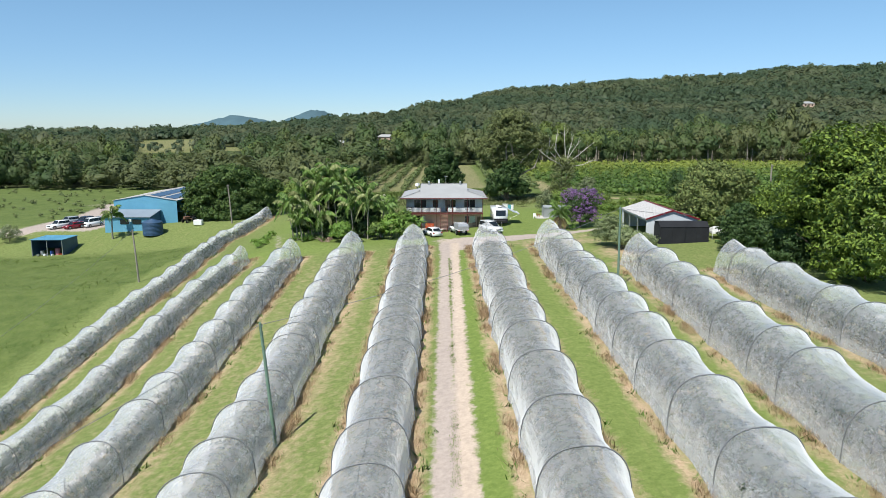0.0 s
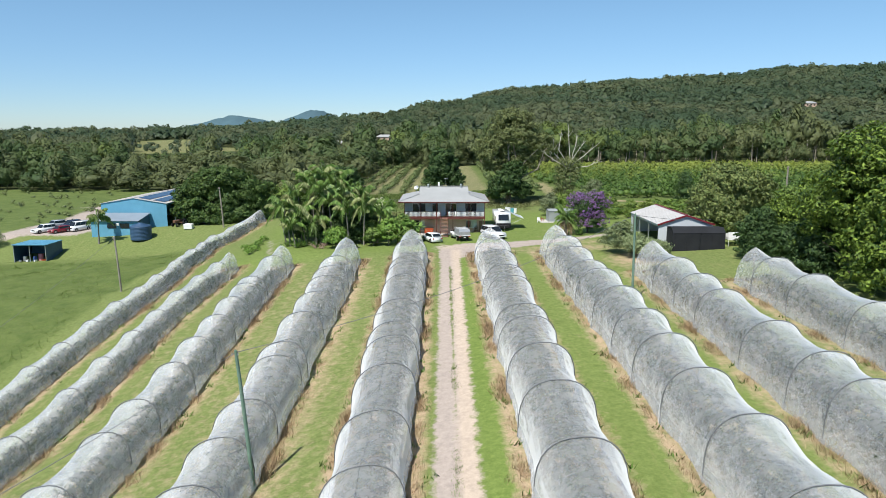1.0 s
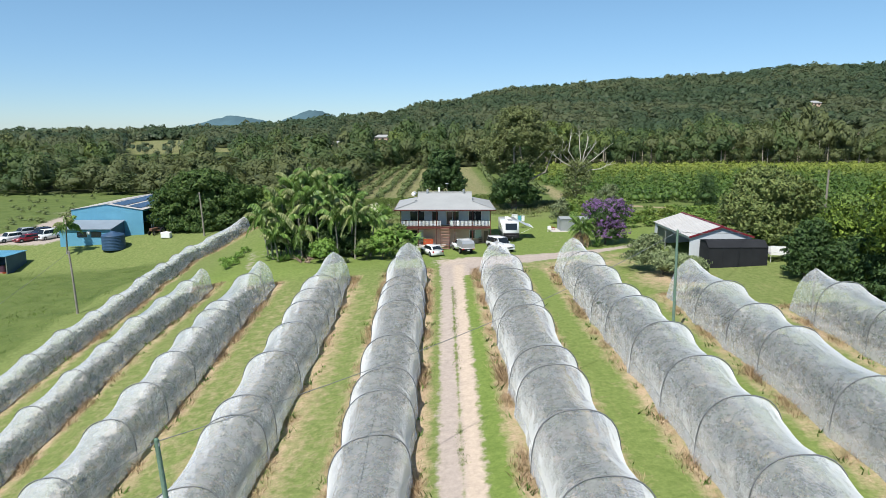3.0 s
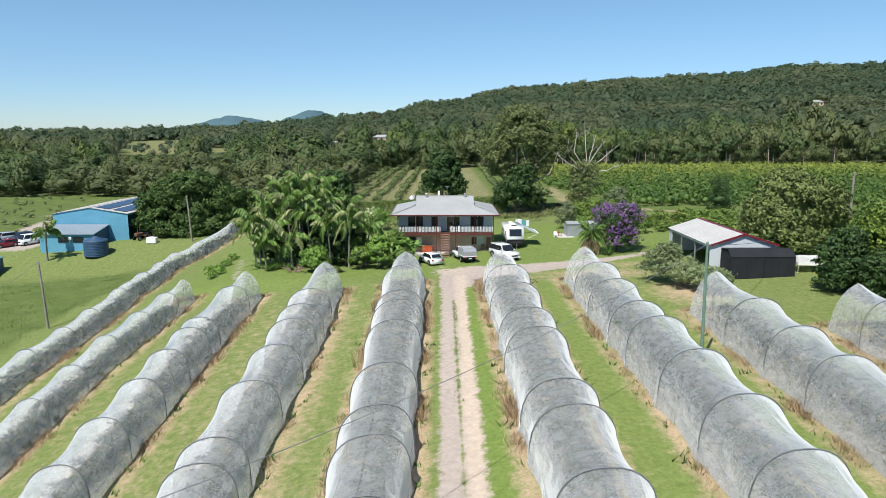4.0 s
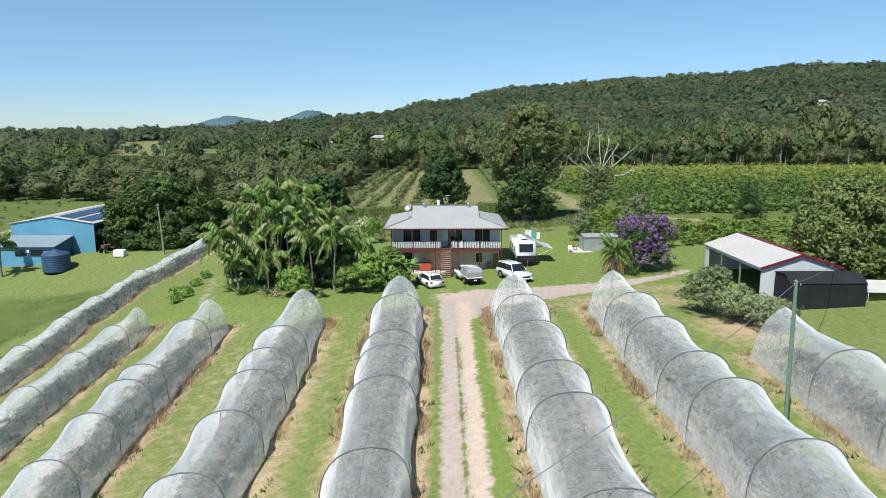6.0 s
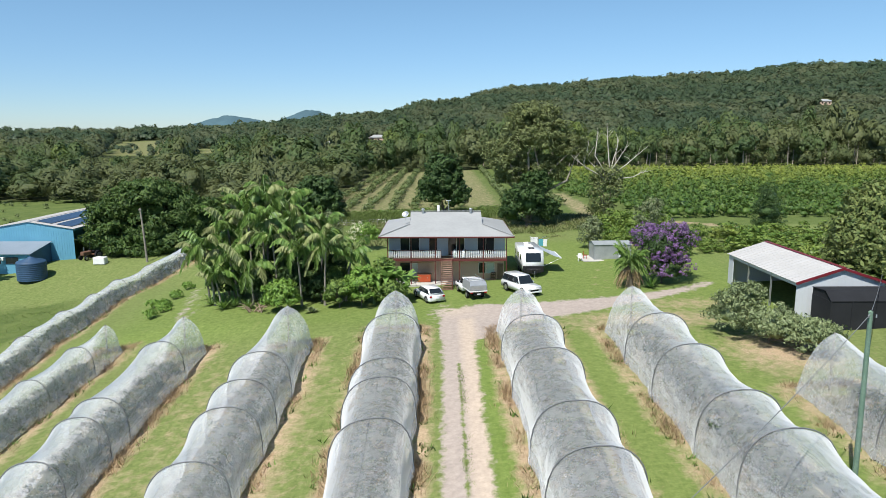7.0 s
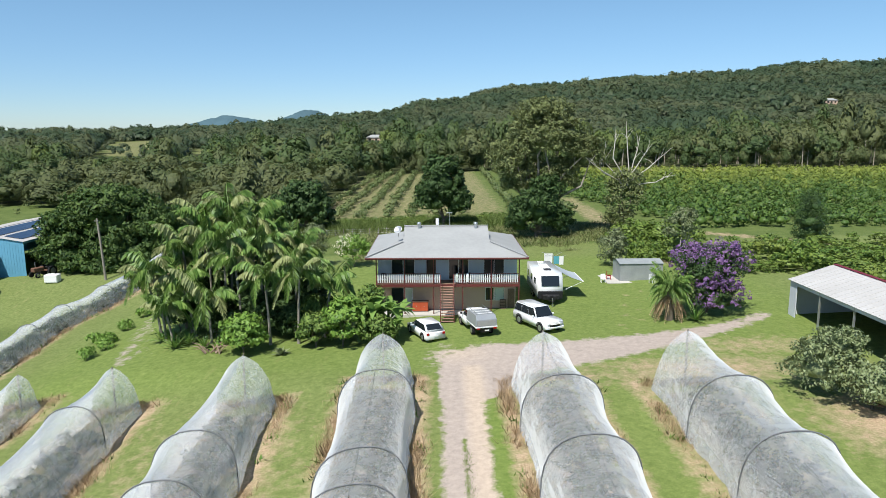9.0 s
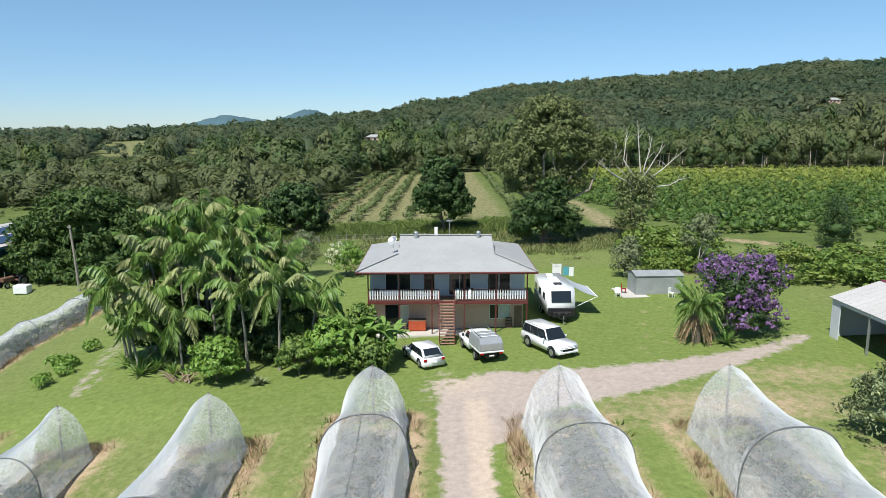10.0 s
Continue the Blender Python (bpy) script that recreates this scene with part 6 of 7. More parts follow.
car("hatchback", heading(-1.75, 113.3, -0.42, 0.9), "small white hatchback parked on the lawn", M_CARWHITE, 4.3, 1.80, 1.50, 0.92, 0.16, 0.22, 0.43, 0.80)
suv = car("four_wheel_drive", heading(8.1, 114.7, 0.46, -0.89), "large white four-wheel-drive wagon with a bull bar", M_CARWHITE, 5.0, 1.96, 1.95, 1.14, 0.05, 0.28, 0.41, 0.94, clear=0.38, wheel_r=0.42, bonnet_z=1.11)
for sx_ in (-0.72, 0.72):
    tube("roof_bar", [(sx_, 0.6, 1.93), (sx_, -1.9, 1.92)], 0.025, M_STEEL, suv, 6)
for k_, z_ in enumerate((0.55, 0.85, 1.05)):
    tube("bull_bar", [(-0.75, 2.50, z_), (-0.3, 2.60, z_), (0.3, 2.60, z_), (0.75, 2.50, z_)], 0.035, M_CARWHITE, suv, 6)


def ute():
    ob = thing("utility_truck", heading(2.7, 114.5, -0.27, 0.96), "white utility truck with a grey metal canopy on its tray", "car")
    L, h, belt, H = 5.3, 0.93, 1.12, 1.80
    low = [(2.65, 0.5), (2.6, 0.38), (0.1, 0.38), (0.1, belt), (1.30, belt), (2.45, 1.04), (2.63, 0.92)]
    part("body", soften(prism(bmesh.new(), low, h, 0.05, 0.7), 0.05), M_CARWHITE, ob, "", True)
    g = [(1.35, belt - 0.02), (0.75, H), (0.25, H), (0.12, belt - 0.02)]
    gh, tp = h - 0.05, 0.24
    part("cabin", soften(prism(bmesh.new(), g, gh, tp, belt), 0.045), M_CARWHITE, ob, "", True)
    gt = gh - (H - belt) * tp
    patch("windscreen", [(gh, 1.35, belt), (-gh, 1.35, belt), (-gt, 0.75, H), (gt, 0.75, H)], M_GLASS, ob)
    for s in (-1, 1):
        q = [(s * gh, 0.12, belt), (s * gh, 1.35, belt), (s * gt, 0.75, H), (s * gt, 0.25, H)]
        if s < 0:
            q = [q[1], q[0], q[3], q[2]]
        patch("side_window", q, M_GLASS, ob, 0.1, 0.92, 0.12, 0.85)
        wheel(ob, s * 0.82, 1.75, 0.38, 0.25)
        wheel(ob, s * 0.82, -1.35, 0.38, 0.25)
        part("mirror", boxed(s * 1.05 - 0.1, s * 1.05 + 0.1, 1.05, 1.15, belt + 0.05, belt + 0.25, 0.02), M_BLACKPLASTIC, ob)
        part("tail_light", boxed(s * 0.75 - 0.14, s * 0.75 + 0.14, -2.68, -2.62, 0.74, 0.86, 0.015), M_TAIL, ob)
        part("mudguard", boxed(s * 0.82 - 0.14, s * 0.82 + 0.14, -1.82, -0.9, 0.78, 0.83, 0.02), M_BLACKPLASTIC, ob)
    part("tray", boxed(-0.97, 0.97, -2.65, 0.05, 0.86, 0.98, 0.02), M_CARWHITE, ob)
    part("chassis", boxed(-0.45, 0.45, -2.5, 0.3, 0.45, 0.85), M_BLACKPLASTIC, ob)
    cp = [(0.0, 0.985), (0.0, 1.62), (-0.25, 1.92), (-2.35, 1.92), (-2.62, 1.55), (-2.62, 0.985)]
    can = part("canopy", soften(prism(bmesh.new(), cp, 0.96, 0.14, 1.2), 0.03, 1), M_CANOPY, ob, "grey metal canopy")
    part("canopy_door", boxed(-0.80, 0.80, -2.632, -2.622, 1.05, 1.5), M_STEEL, can)
    for y in (-0.6, -1.3, -2.0):
        part("roof_bar", boxed(-0.80, 0.80, y - 0.03, y + 0.03, 1.945, 1.99, 0.01), M_WHITE, ob)
    for sx in (-0.7, 0.7):
        tube("ladder_rail", [(sx, 0.6, 2.02), (sx, -2.3, 2.02)], 0.025, M_STEEL, ob, 6)
    part("number_plate", boxed(-0.19, 0.19, -2.69, -2.68, 0.6, 0.71), M_WHITE, ob)


ute()


def caravan():
    ob = thing("caravan", heading(10.35, 125.9, 0.03, -1.0), "white touring caravan with a dark front and an open awning", "caravan")
    h = 1.25
    prof = [(3.45, 1.0), (3.15, 0.55), (-3.4, 0.55), (-3.6, 0.8), (-3.6, 2.85), (-3.4, 3.0), (2.7, 3.05), (3.1, 2.85), (3.5, 1.7)]
    part("body", soften(prism(bmesh.new(), prof, h), 0.06), M_CARWHITE, ob, "", True)
    part("lower_front", boxed(-h + 0.02, h - 0.02, 3.2, 3.60, 0.5, 1.28, 0.05), M_BLACKPLASTIC, ob, "black lower front panel")
    patch("front_window", [(0.95, 3.5, 1.72), (-0.95, 3.5, 1.72), (-0.95, 3.1, 2.85), (0.95, 3.1, 2.85)], M_GLASS, ob, 0.03, 0.97, 0.03, 0.9, 0.03, 0.03)
    for s in (-1, 1):
        for y, w in ((1.7, 0.9), (-0.4, 1.1), (-2.5, 0.9)):
            part("side_window", boxed(s * (h + 0.004) - 0.012, s * (h + 0.004) + 0.012, y - w / 2, y + w / 2, 1.7, 2.3, 0.01), M_GLASS, ob)
        part("stripe", boxed(s * (h + 0.003) - 0.008, s * (h + 0.003) + 0.008, -3.3, 3.0, 1.1, 1.35), M_CANOPY, ob)
        for y in (0.45, -0.5):
            wheel(ob, s * 1.12, y, 0.36, 0.22)
    for y, w in ((1.6, 0.35), (-0.8, 0.45), (-2.4, 0.3)):
        part("roof_hatch", boxed(-w, w, y - w, y + w, 3.0, 3.13, 0.03), M_DARK if y > 0 else M_WHITE, ob)
    part("toolbox", boxed(-0.85, 0.85, 3.56, 4.0, 0.5, 0.98, 0.04), M_BLACKPLASTIC, ob, "black front toolbox")
    part("air_conditioner", boxed(-0.4, 0.4, 0.2, 1.0, 3.0, 3.22, 0.06), M_WHITE, ob)
    tubes("drawbar", [([(-0.6, 3.4, 0.5), (0, 4.9, 0.5)], 0.05), ([(0.6, 3.4, 0.5), (0, 4.9, 0.5)], 0.05)], M_BLACKPLASTIC, ob, 6)
    tube("jockey_wheel", [(0.0, 4.6, 0.0), (0.0, 4.6, 0.85)], 0.04, M_STEEL, ob, 6)
    for s in (-0.3, 0.3):
        part("gas_bottle", boxed(s - 0.15, s + 0.15, 4.02, 4.3, 0.52, 1.0, 0.08), M_BLACKPLASTIC, ob)
    # awning on the side away from the house (local -x)
    V = []
    n = 8
    for i in range(n + 1):
        s = i / n
        x = -h - 0.02 - 2.3 * s
        z = 2.95 - 1.0 * s - 0.12 * math.sin(math.pi * s)
        V += [(x, 2.2, z), (x, -1.9, z + 0.05)]
    V += [(x, y, z - 0.015) for x, y, z in V]
    F, k = [], 2 * (n + 1)
    for i in range(n):
        F += [(2 * i, 2 * i + 1, 2 * i + 3, 2 * i + 2), (k + 2 * i, k + 2 * i + 2, k + 2 * i + 3, k + 2 * i + 1)]
    raw("awning", V, F, M_AWNING, ob, "pale grey awning sheet", True)
    for y in (2.2, -1.9):
        tube("awning_pole", [(-h - 2.32, y, 1.95), (-h - 0.05, y, 0.9)], 0.025, M_STEEL, ob, 6)
    tube("awning_roller", [(-h - 2.33, 2.25, 1.95), (-h - 2.33, -1.95, 1.98)], 0.05, M_WHITE, ob, 8)
    return ob


M_AWNING = material("awning_cloth", (0.42, 0.46, 0.48), (0.34, 0.38, 0.41), rough=0.6, scale=0.5)
caravan()

for name_, spot_, colour_, label_, dims_ in (
        ("four_wheel_drive", (-86.5, 152.2), M_CARWHITE, "white four-wheel drive parked on gravel beside the blue shed", (4.8, 1.9, 1.8, 1.1)),
        ("sedan", (-83.2, 152.3), M_CARRED, "dark red car parked on gravel beside the blue shed", (4.5, 1.78, 1.45, 0.92)),
        ("four_wheel_drive", (-87.9, 159.0), M_CARSILVER, "silver wagon parked behind the white one", (4.7, 1.85, 1.75, 1.08)),
        ("four_wheel_drive", (-84.6, 159.6), M_CARBLUE, "dark blue wagon parked on gravel", (4.7, 1.85, 1.75, 1.08))):
    L_, W_, H_, B_ = dims_
    car(name_, heading(*spot_, -0.45, -0.89), label_, colour_, L_, W_, H_, B_, 0.24, 0.30, 0.42, 0.92, clear=0.25, wheel_r=0.36)
car("van", heading(-80.6, 155.8, -0.35, -0.93), "white passenger van parked on gravel beside the blue shed", M_CARWHITE, 4.9, 1.8, 2.1, 1.2, 0.05, 0.07, 0.20, 0.98, clear=0.25, wheel_r=0.34)


# ---- round the blue shed ----
def annexe():
    x0, x1, y0, y1, z = -73.6, -63.8, 147.2, 153.1, -3.85
    ob = thing("shed_annexe", pose(x0, y0, z), "low blue annexe with a grey skillion roof against the packing shed", "shed")
    w, d = x1 - x0, y1 - y0
    part("front_wall", boxed(0, w, 0, 0.1, -0.3, 3.3), M_BLUEWALL, ob)
    for x in (0, w - 0.1):
        V = [(x, 0.1, 0), (x, d, 0), (x, d, 4.25), (x, 0.1, 3.3), (x + 0.1, 0.1, 0), (x + 0.1, d, 0), (x + 0.1, d, 4.25), (x + 0.1, 0.1, 3.3)]
        raw("side_wall", V, [(0, 3, 2, 1), (4, 5, 6, 7), (0, 1, 5, 4), (1, 2, 6, 5), (2, 3, 7, 6), (3, 0, 4, 7)], M_BLUEDARK if x > 1 else M_BLUEWALL, ob)
    M_ANNEXE = material("blue_grey_roof_sheet", (0.24, 0.28, 0.33), (0.20, 0.24, 0.28), rough=0.5, scale=0.4)
    r = part("roof", boxed(-0.3, w + 0.3, -0.4, math.hypot(d, 0.95) - 0.05, 0.0, 0.05), M_ANNEXE, ob, "blue-grey sheet roof")
    r.matrix_local = Matrix.Translation((0, 0, 3.32)) @ Matrix.Rotation(math.atan2(0.95, d), 4, "X")
    for i in range(12):
        part("roof_rib", boxed(i * w / 11 - 0.02, i * w / 11 + 0.02, -0.4, math.hypot(d, 0.95) - 0.06, 0.052, 0.06), M_ANNEXE, r)
    for a in (3.4, 6.1):
        window(ob, a, a + 1.9, 1.75, 2.75, 0.0, M_DARK, 2)
    part("air_conditioner", boxed(5.35, 5.95, -0.4, -0.05, 2.3, 2.8, 0.03), M_WHITE, ob)
    return ob


annexe()


def water_tank():
    ob = thing("water_tank", pose(-62.1, 144.6, on_land(-62.1, 144.6) - 0.05), "round dark blue plastic rainwater tank", "water tank")
    bm = bmesh.new()
    prof, z = [(2.0, 0.0)], 0.0
    while z < 2.55:
        prof += [(2.06, z + 0.06), (2.06, z + 0.2), (2.0, z + 0.26)]
        z += 0.28
    prof += [(1.9, z + 0.1), (0.5, z + 0.5), (0.45, z + 0.62), (0.001, z + 0.64)]
    prev = None
    for r, zz in prof:
        ring = [bm.verts.new((r * math.cos(t * math.pi / 16), r * math.sin(t * math.pi / 16), zz)) for t in range(32)]
        if prev:
            for t in range(32):
                bm.faces.new((prev[t], prev[(t + 1) % 32], ring[(t + 1) % 32], ring[t]))
        prev = ring
    part("shell", bm, M_TANK, ob, "", True)
    tube("downpipe", [(-0.9, 1.6, 2.9), (-1.4, 2.2, 3.2), (-1.7, 2.6, 3.35)], 0.05, M_BLUEDARK, ob, 6)
    return ob


water_tank()


def solar_array():
    """Panels on the slope of the packing shed that faces the camera's right."""
    base = (-74.2 + 7.1, 153.2, -3.0 + 6.6)
    slope = math.atan2(1.15, 7.1)
    ob = thing("solar_array", Matrix.Translation((base[0], base[1], base[2] + 0.1)) @ Matrix.Rotation(slope, 4, "Y"), "two rows of dark solar panels on the white roof", "solar panels")
    me = None
    for row in range(2):
        for i in range(20):
            x, y = 0.7 + row * 3.2, 1.0 + i * 1.05
            p = part("panel", boxed(0, 2.5, 0, 1.0, 0.02, 0.06, 0.008), M_SOLAR, ob) if me is None else new("panel", me)
            p.parent = ob
            p.location = (x, y, 0)
            me = p.data
    for row in range(2):
        for k in (0.5, 1.5):
            part("rail", boxed(0.7 + row * 3.2 + k - 0.03, 0.7 + row * 3.2 + k + 0.03, 0.9, 22.1, -0.02, 0.018), M_STEEL, ob)


solar_array()


def open_shelter():
    x, y = -82.2, 134.3
    ob = thing("open_shelter", pose(x, y, on_land(x + 2.6, y + 2) - 0.02) @ Matrix.Scale(1.15, 4), "small dark blue open-fronted steel shelter in the meadow", "shelter")
    part("back_wall", boxed(0, 5.4, 4.9, 5.0, 0, 2.75), M_BLUEDARK, ob)
    for a in (0, 5.32):
        part("side_wall", boxed(a, a + 0.08, 0.1, 4.9, 0, 2.85), M_BLUEDARK, ob)
    part("roof", boxed(-0.15, 5.55, -0.25, 5.15, 2.9, 2.97), M_BLUEWALL, ob, "faded blue sheet roof")
    for i in range(13):
        part("roof_rib", boxed(i * 0.45 - 0.02, i * 0.45 + 0.02, -0.25, 5.15, 2.972, 3.0), M_BLUEWALL, ob)
    for a in (0.0, 2.65, 5.3):
        part("post", boxed(a - 0.04, a + 0.06, 0, 0.1, 0, 2.9), M_STEEL, ob)
    part("beam", boxed(0, 5.4, 0, 0.08, 2.75, 2.9), M_BLUEDARK, ob)
    M_PINK = material("faded_pink_plastic", (0.55, 0.22, 0.28), (0.45, 0.17, 0.2), rough=0.6)
    M_DRUM = material("blue_drum", (0.04, 0.09, 0.28), rough=0.4)
    for dx, dy, r, h, mm, nm, lb in ((1.1, 1.2, 0.35, 0.9, M_STEEL, "drum", "dull grey steel drum in the open shelter"), (2.9, 1.0, 0.35, 0.9, M_DRUM, "drum", "blue plastic drum in the open shelter"), (3.6, 1.6, 0.5, 1.3, M_PINK, "drum", "faded pink plastic barrel in the open shelter")):
        t = thing(nm, pose(x + 1.15 * dx, y + 1.15 * dy, on_land(x + 2.6, y + 2)), lb, "drum")
        tube("shell", [(0, 0, 0), (0, 0, h * 0.33), (0, 0, h * 0.66), (0, 0, h)], [r, r * 1.03, r * 1.03, r], mm, t, 16)
        bm = bmesh.new()
        bmesh.ops.create_cone(bm, cap_ends=True, segments=16, radius1=r * 0.98, radius2=r * 0.9, depth=0.04, matrix=Matrix.Translation((0, 0, h)))
        part("lid", bm, mm, t)
    for k, (dx, dy, w) in enumerate(((1.9, 0.5, 0.5), (0.8, 0.3, 0.4), (4.4, 0.9, 0.6), (3.3, 0.4, 0.4))):
        t = thing("crate", pose(x + 1.15 * dx, y + 1.15 * dy, on_land(x + 2.6, y + 2), 0, 0, 20 * k), "old plastic crate on the ground of the shelter", "crate", "crates in the shelter")
        mm = (M_WHITE, M_STEEL, M_ORANGE, M_WHITE)[k]
        for q in range(4):
            part("side", boxed(-w / 2, w / 2, w / 2 - 0.03, w / 2, 0, 0.35), mm, t).matrix_local = pose(0, 0, 0, 0, 0, 90 * q)
        part("base", boxed(-w / 2 + 0.03, w / 2 - 0.03, -w / 2 + 0.03, w / 2 - 0.03, 0, 0.03), mm, t)


open_shelter()


# ---- by the farm shed ----
def shade_box():
    x0, y0 = 31.3, 97.3
    z = on_land(34, 98)
    ob = thing("shade_house", pose(x0, y0, z), "long black shade-cloth enclosure beside the shed", "shade house")
    w, d, h = 7.0, 2.9, 2.35
    for a, b, c, e in ((0, w, 0, 0.05), (0, w, d - 0.05, d)):
        part("wall", boxed(a, b, c, e, -0.1, h), M_SHADECLOTH, ob)
    for a in (0, w - 0.05):
        part("wall", boxed(a, a + 0.05, 0.05, d - 0.05, -0.1, h), M_SHADECLOTH, ob)
    V = []
    for x in (-0.05, w + 0.05):
        V += [(x, -0.05, h + 0.004), (x, 0.9, h + 0.7), (x, d + 0.05, h + 0.55)]
    V += [(a, b, c + 0.04) for a, b, c in V]
    raw("top", V, [(0, 3, 4, 1), (1, 4, 5, 2), (6, 7, 10, 9), (7, 8, 11, 10), (0, 6, 9, 3), (2, 5, 11, 8)], M_SHADECLOTH, ob)
    for x in (0.03, w - 0.03):
        raw("end_top", [(x, 0, h), (x, d, h), (x, d, h + 0.54), (x, 0.9, h + 0.69)], [(0, 1, 2, 3)], M_SHADECLOTH, ob)
    for i in range(5):
        part("post", boxed(i * w / 4 - 0.04, i * w / 4 + 0.04, -0.05, -0.004, -0.1, h), M_SHADECLOTH, ob)


shade_box()


def gazebo():
    x, y = 41.0, 99.8
    ob = thing("canopy_tent", pose(x, y, on_land(x, y), 0, 0, -8), "low white canopy on thin white legs on the lawn", "canopy")
    w, d = 1.5, 1.5
    bm = bmesh.new()
    c = [bm.verts.new(p) for p in ((-w, -d, 1.15), (w, -d, 1.15), (w, d, 1.2), (-w, d, 1.2))]
    r = [bm.verts.new(p) for p in ((-w * 0.7, 0, 1.75), (w * 0.7, 0, 1.75))]
    bm.faces.new((c[0], c[1], r[1], r[0]))
    bm.faces.new((c[2], c[3], r[0], r[1]))
    bm.faces.new((c[3], c[0], r[0]))
    bm.faces.new((c[1], c[2], r[1]))
    bmesh.ops.solidify(bm, geom=list(bm.faces), thickness=0.03)
    part("cover", bm, M_WHITE, ob)
    for q in range(4):
        part("valance", boxed(-w, w, -d - 0.02, -d, 0.85, 1.17), M_WHITE, ob).matrix_local = pose(0, 0, 0, 0, 0, 90 * q)
    for sx in (-1, 1):
        for sy in (-1, 1):
            tube("leg", [(sx * (w - 0.05), sy * (d - 0.05), -0.05), (sx * (w - 0.05), sy * (d - 0.05), 1.28)], 0.03, M_WHITE, ob, 6)


gazebo()


M_OLDSTEEL = material("weathered_zinc", (0.36, 0.38, 0.38), (0.26, 0.28, 0.28), rough=0.6, scale=0.9, metal=0.2)


def garden_shed():
    x, y = 19.5, 130.6
    ob = thing("garden_shed", pose(x, y, on_land(x, y) - 0.02, 0, 0, 2), "small grey galvanised garden shed on a slab", "shed")
    part("slab", boxed(-1.6, 5.2, -0.9, 3.2, -0.05, 0.06, 0.02), M_CONCRETE, ob)
    part("wall", boxed(0, 4.8, 0, 2.8, 0.06, 2.0), M_OLDSTEEL, ob)
    for i in range(25):
        part("cladding_rib", boxed(i * 0.2 - 0.012, i * 0.2 + 0.012, -0.014, -0.001, 0.08, 1.98), M_OLDSTEEL, ob)
    V = [(-0.1, -0.1, 1.98), (4.9, -0.1, 1.98), (4.9, 1.4, 2.3), (-0.1, 1.4, 2.3), (4.9, 2.9, 1.98), (-0.1, 2.9, 1.98)]
    V += [(a, b, c + 0.04) for a, b, c in V]
    raw("roof", V, [(0, 3, 2, 1), (3, 5, 4, 2), (6, 7, 8, 9), (9, 8, 10, 11), (0, 1, 7, 6), (4, 5, 11, 10)], M_OLDSTEEL, ob)
    raw("gable", [(0.0, 0, 1.98), (0.0, 2.8, 1.98), (0.0, 1.4, 2.26)], [(0, 1, 2)], M_OLDSTEEL, ob)
    for k, (dx, dy, mm, nm, lb) in enumerate(((-1.9, -0.3, M_WHITE, "garden_chair", "white plastic garden chair by the small shed"), (3.2, -1.3, M_WHITE, "garden_chair", "white plastic garden chair before the small shed"), (-1.0, 0.9, M_TAIL, "garden_chair", "faded red garden chair beside the small shed"))):
        t = thing(nm, pose(x + dx, y + dy, on_land(x + dx, y + dy) + (0.06 if k == 2 else 0), 0, 0, 40 * k), lb, "chair", "garden chairs")
        part("seat", boxed(-0.26, 0.26, -0.25, 0.25, 0.42, 0.46, 0.01), mm, t)
        part("backrest", boxed(-0.26, 0.26, 0.22, 0.27, 0.46, 0.95, 0.015), mm, t)
        for a in (-0.22, 0.22):
            for b in (-0.21, 0.21):
                part("leg", boxed(a - 0.025, a + 0.025, b - 0.025, b + 0.025, 0, 0.42), mm, t)


garden_shed()


# ---- poles and wires ----
def pole(x, y, h, lean, mat, label, r=0.12, arm=True):
    ob = thing("power_pole", pose(x, y, on_land(x, y)), label, "pole")
    top = Vector((lean, 0, h))
    tube("shaft", [(0, 0, -0.3), (lean * 0.3, 0, h * 0.35), (lean * 0.65, 0, h * 0.7), top], [r * 1.15, r * 1.05, r * 0.95, r * 0.85], mat, ob, 10)
    tube("cap", [top, top + Vector((0, 0, 0.08))], [r * 0.9, r * 0.3], mat, ob, 10)
    if arm:
        part("bracket", boxed(lean - 0.25, lean + 0.25, -0.22, -0.1, h - 0.30, h - 0.22, 0.02), M_POLE, ob)
    for s in (-0.18, 0.18):
        tube("insulator", [(lean + s, -0.16, h - 0.22), (lean + s, -0.16, h - 0.08)], [0.035, 0.03], M_CANOPY, ob, 8)
    return Vector((x + lean, y, on_land(x, y) + h - 0.1))


t1 = pole(-11.8, 44.85, 9.0, -0.65, M_GREENPOLE, "leaning green-treated timber power pole among the nets", 0.12, False)
t2 = pole(19.4, 73.9, 9.1, -0.1, M_GREENPOLE, "straight green-treated timber power pole among the nets", 0.12, False)
t3 = pole(-45.8, 100.4, 7.9, -0.4, M_POLE, "grey timber power pole in the meadow", 0.13, False)
pole(-46.2, 148.2, 8.4, -0.5, M_POLE, "pale grey timber pole before the mango tree", 0.15)
pole(57.4, 119.8, 9.6, 0.0, M_POLE, "tall pale timber pole behind the trees", 0.16, False)
t6 = pole(-38.9, 45.0, 7.7, 0.0, M_POLE, "grey timber power pole at the meadow's edge", 0.13)


def wire(a, b, sag):
    pts = [a.lerp(b, i / 20) - Vector((0, 0, 4 * sag * (i / 20) * (1 - i / 20))) for i in range(21)]
    tagged(tube("power_line", pts, 0.020, M_CORD, None, 4), "thin dark overhead power line between poles", "power line")


wire(t1, t2, 1.0)
t7 = pole(-28.2, 16.6, 8.6, 0.0, M_POLE, "grey timber power pole beyond the netted rows", 0.13)
wire(t1, t7, 0.5)
wire(t3, t6, 0.6)
wire(t2, Vector((37.8, 101.2, on_land(37, 101) + 3.6)), 0.25)


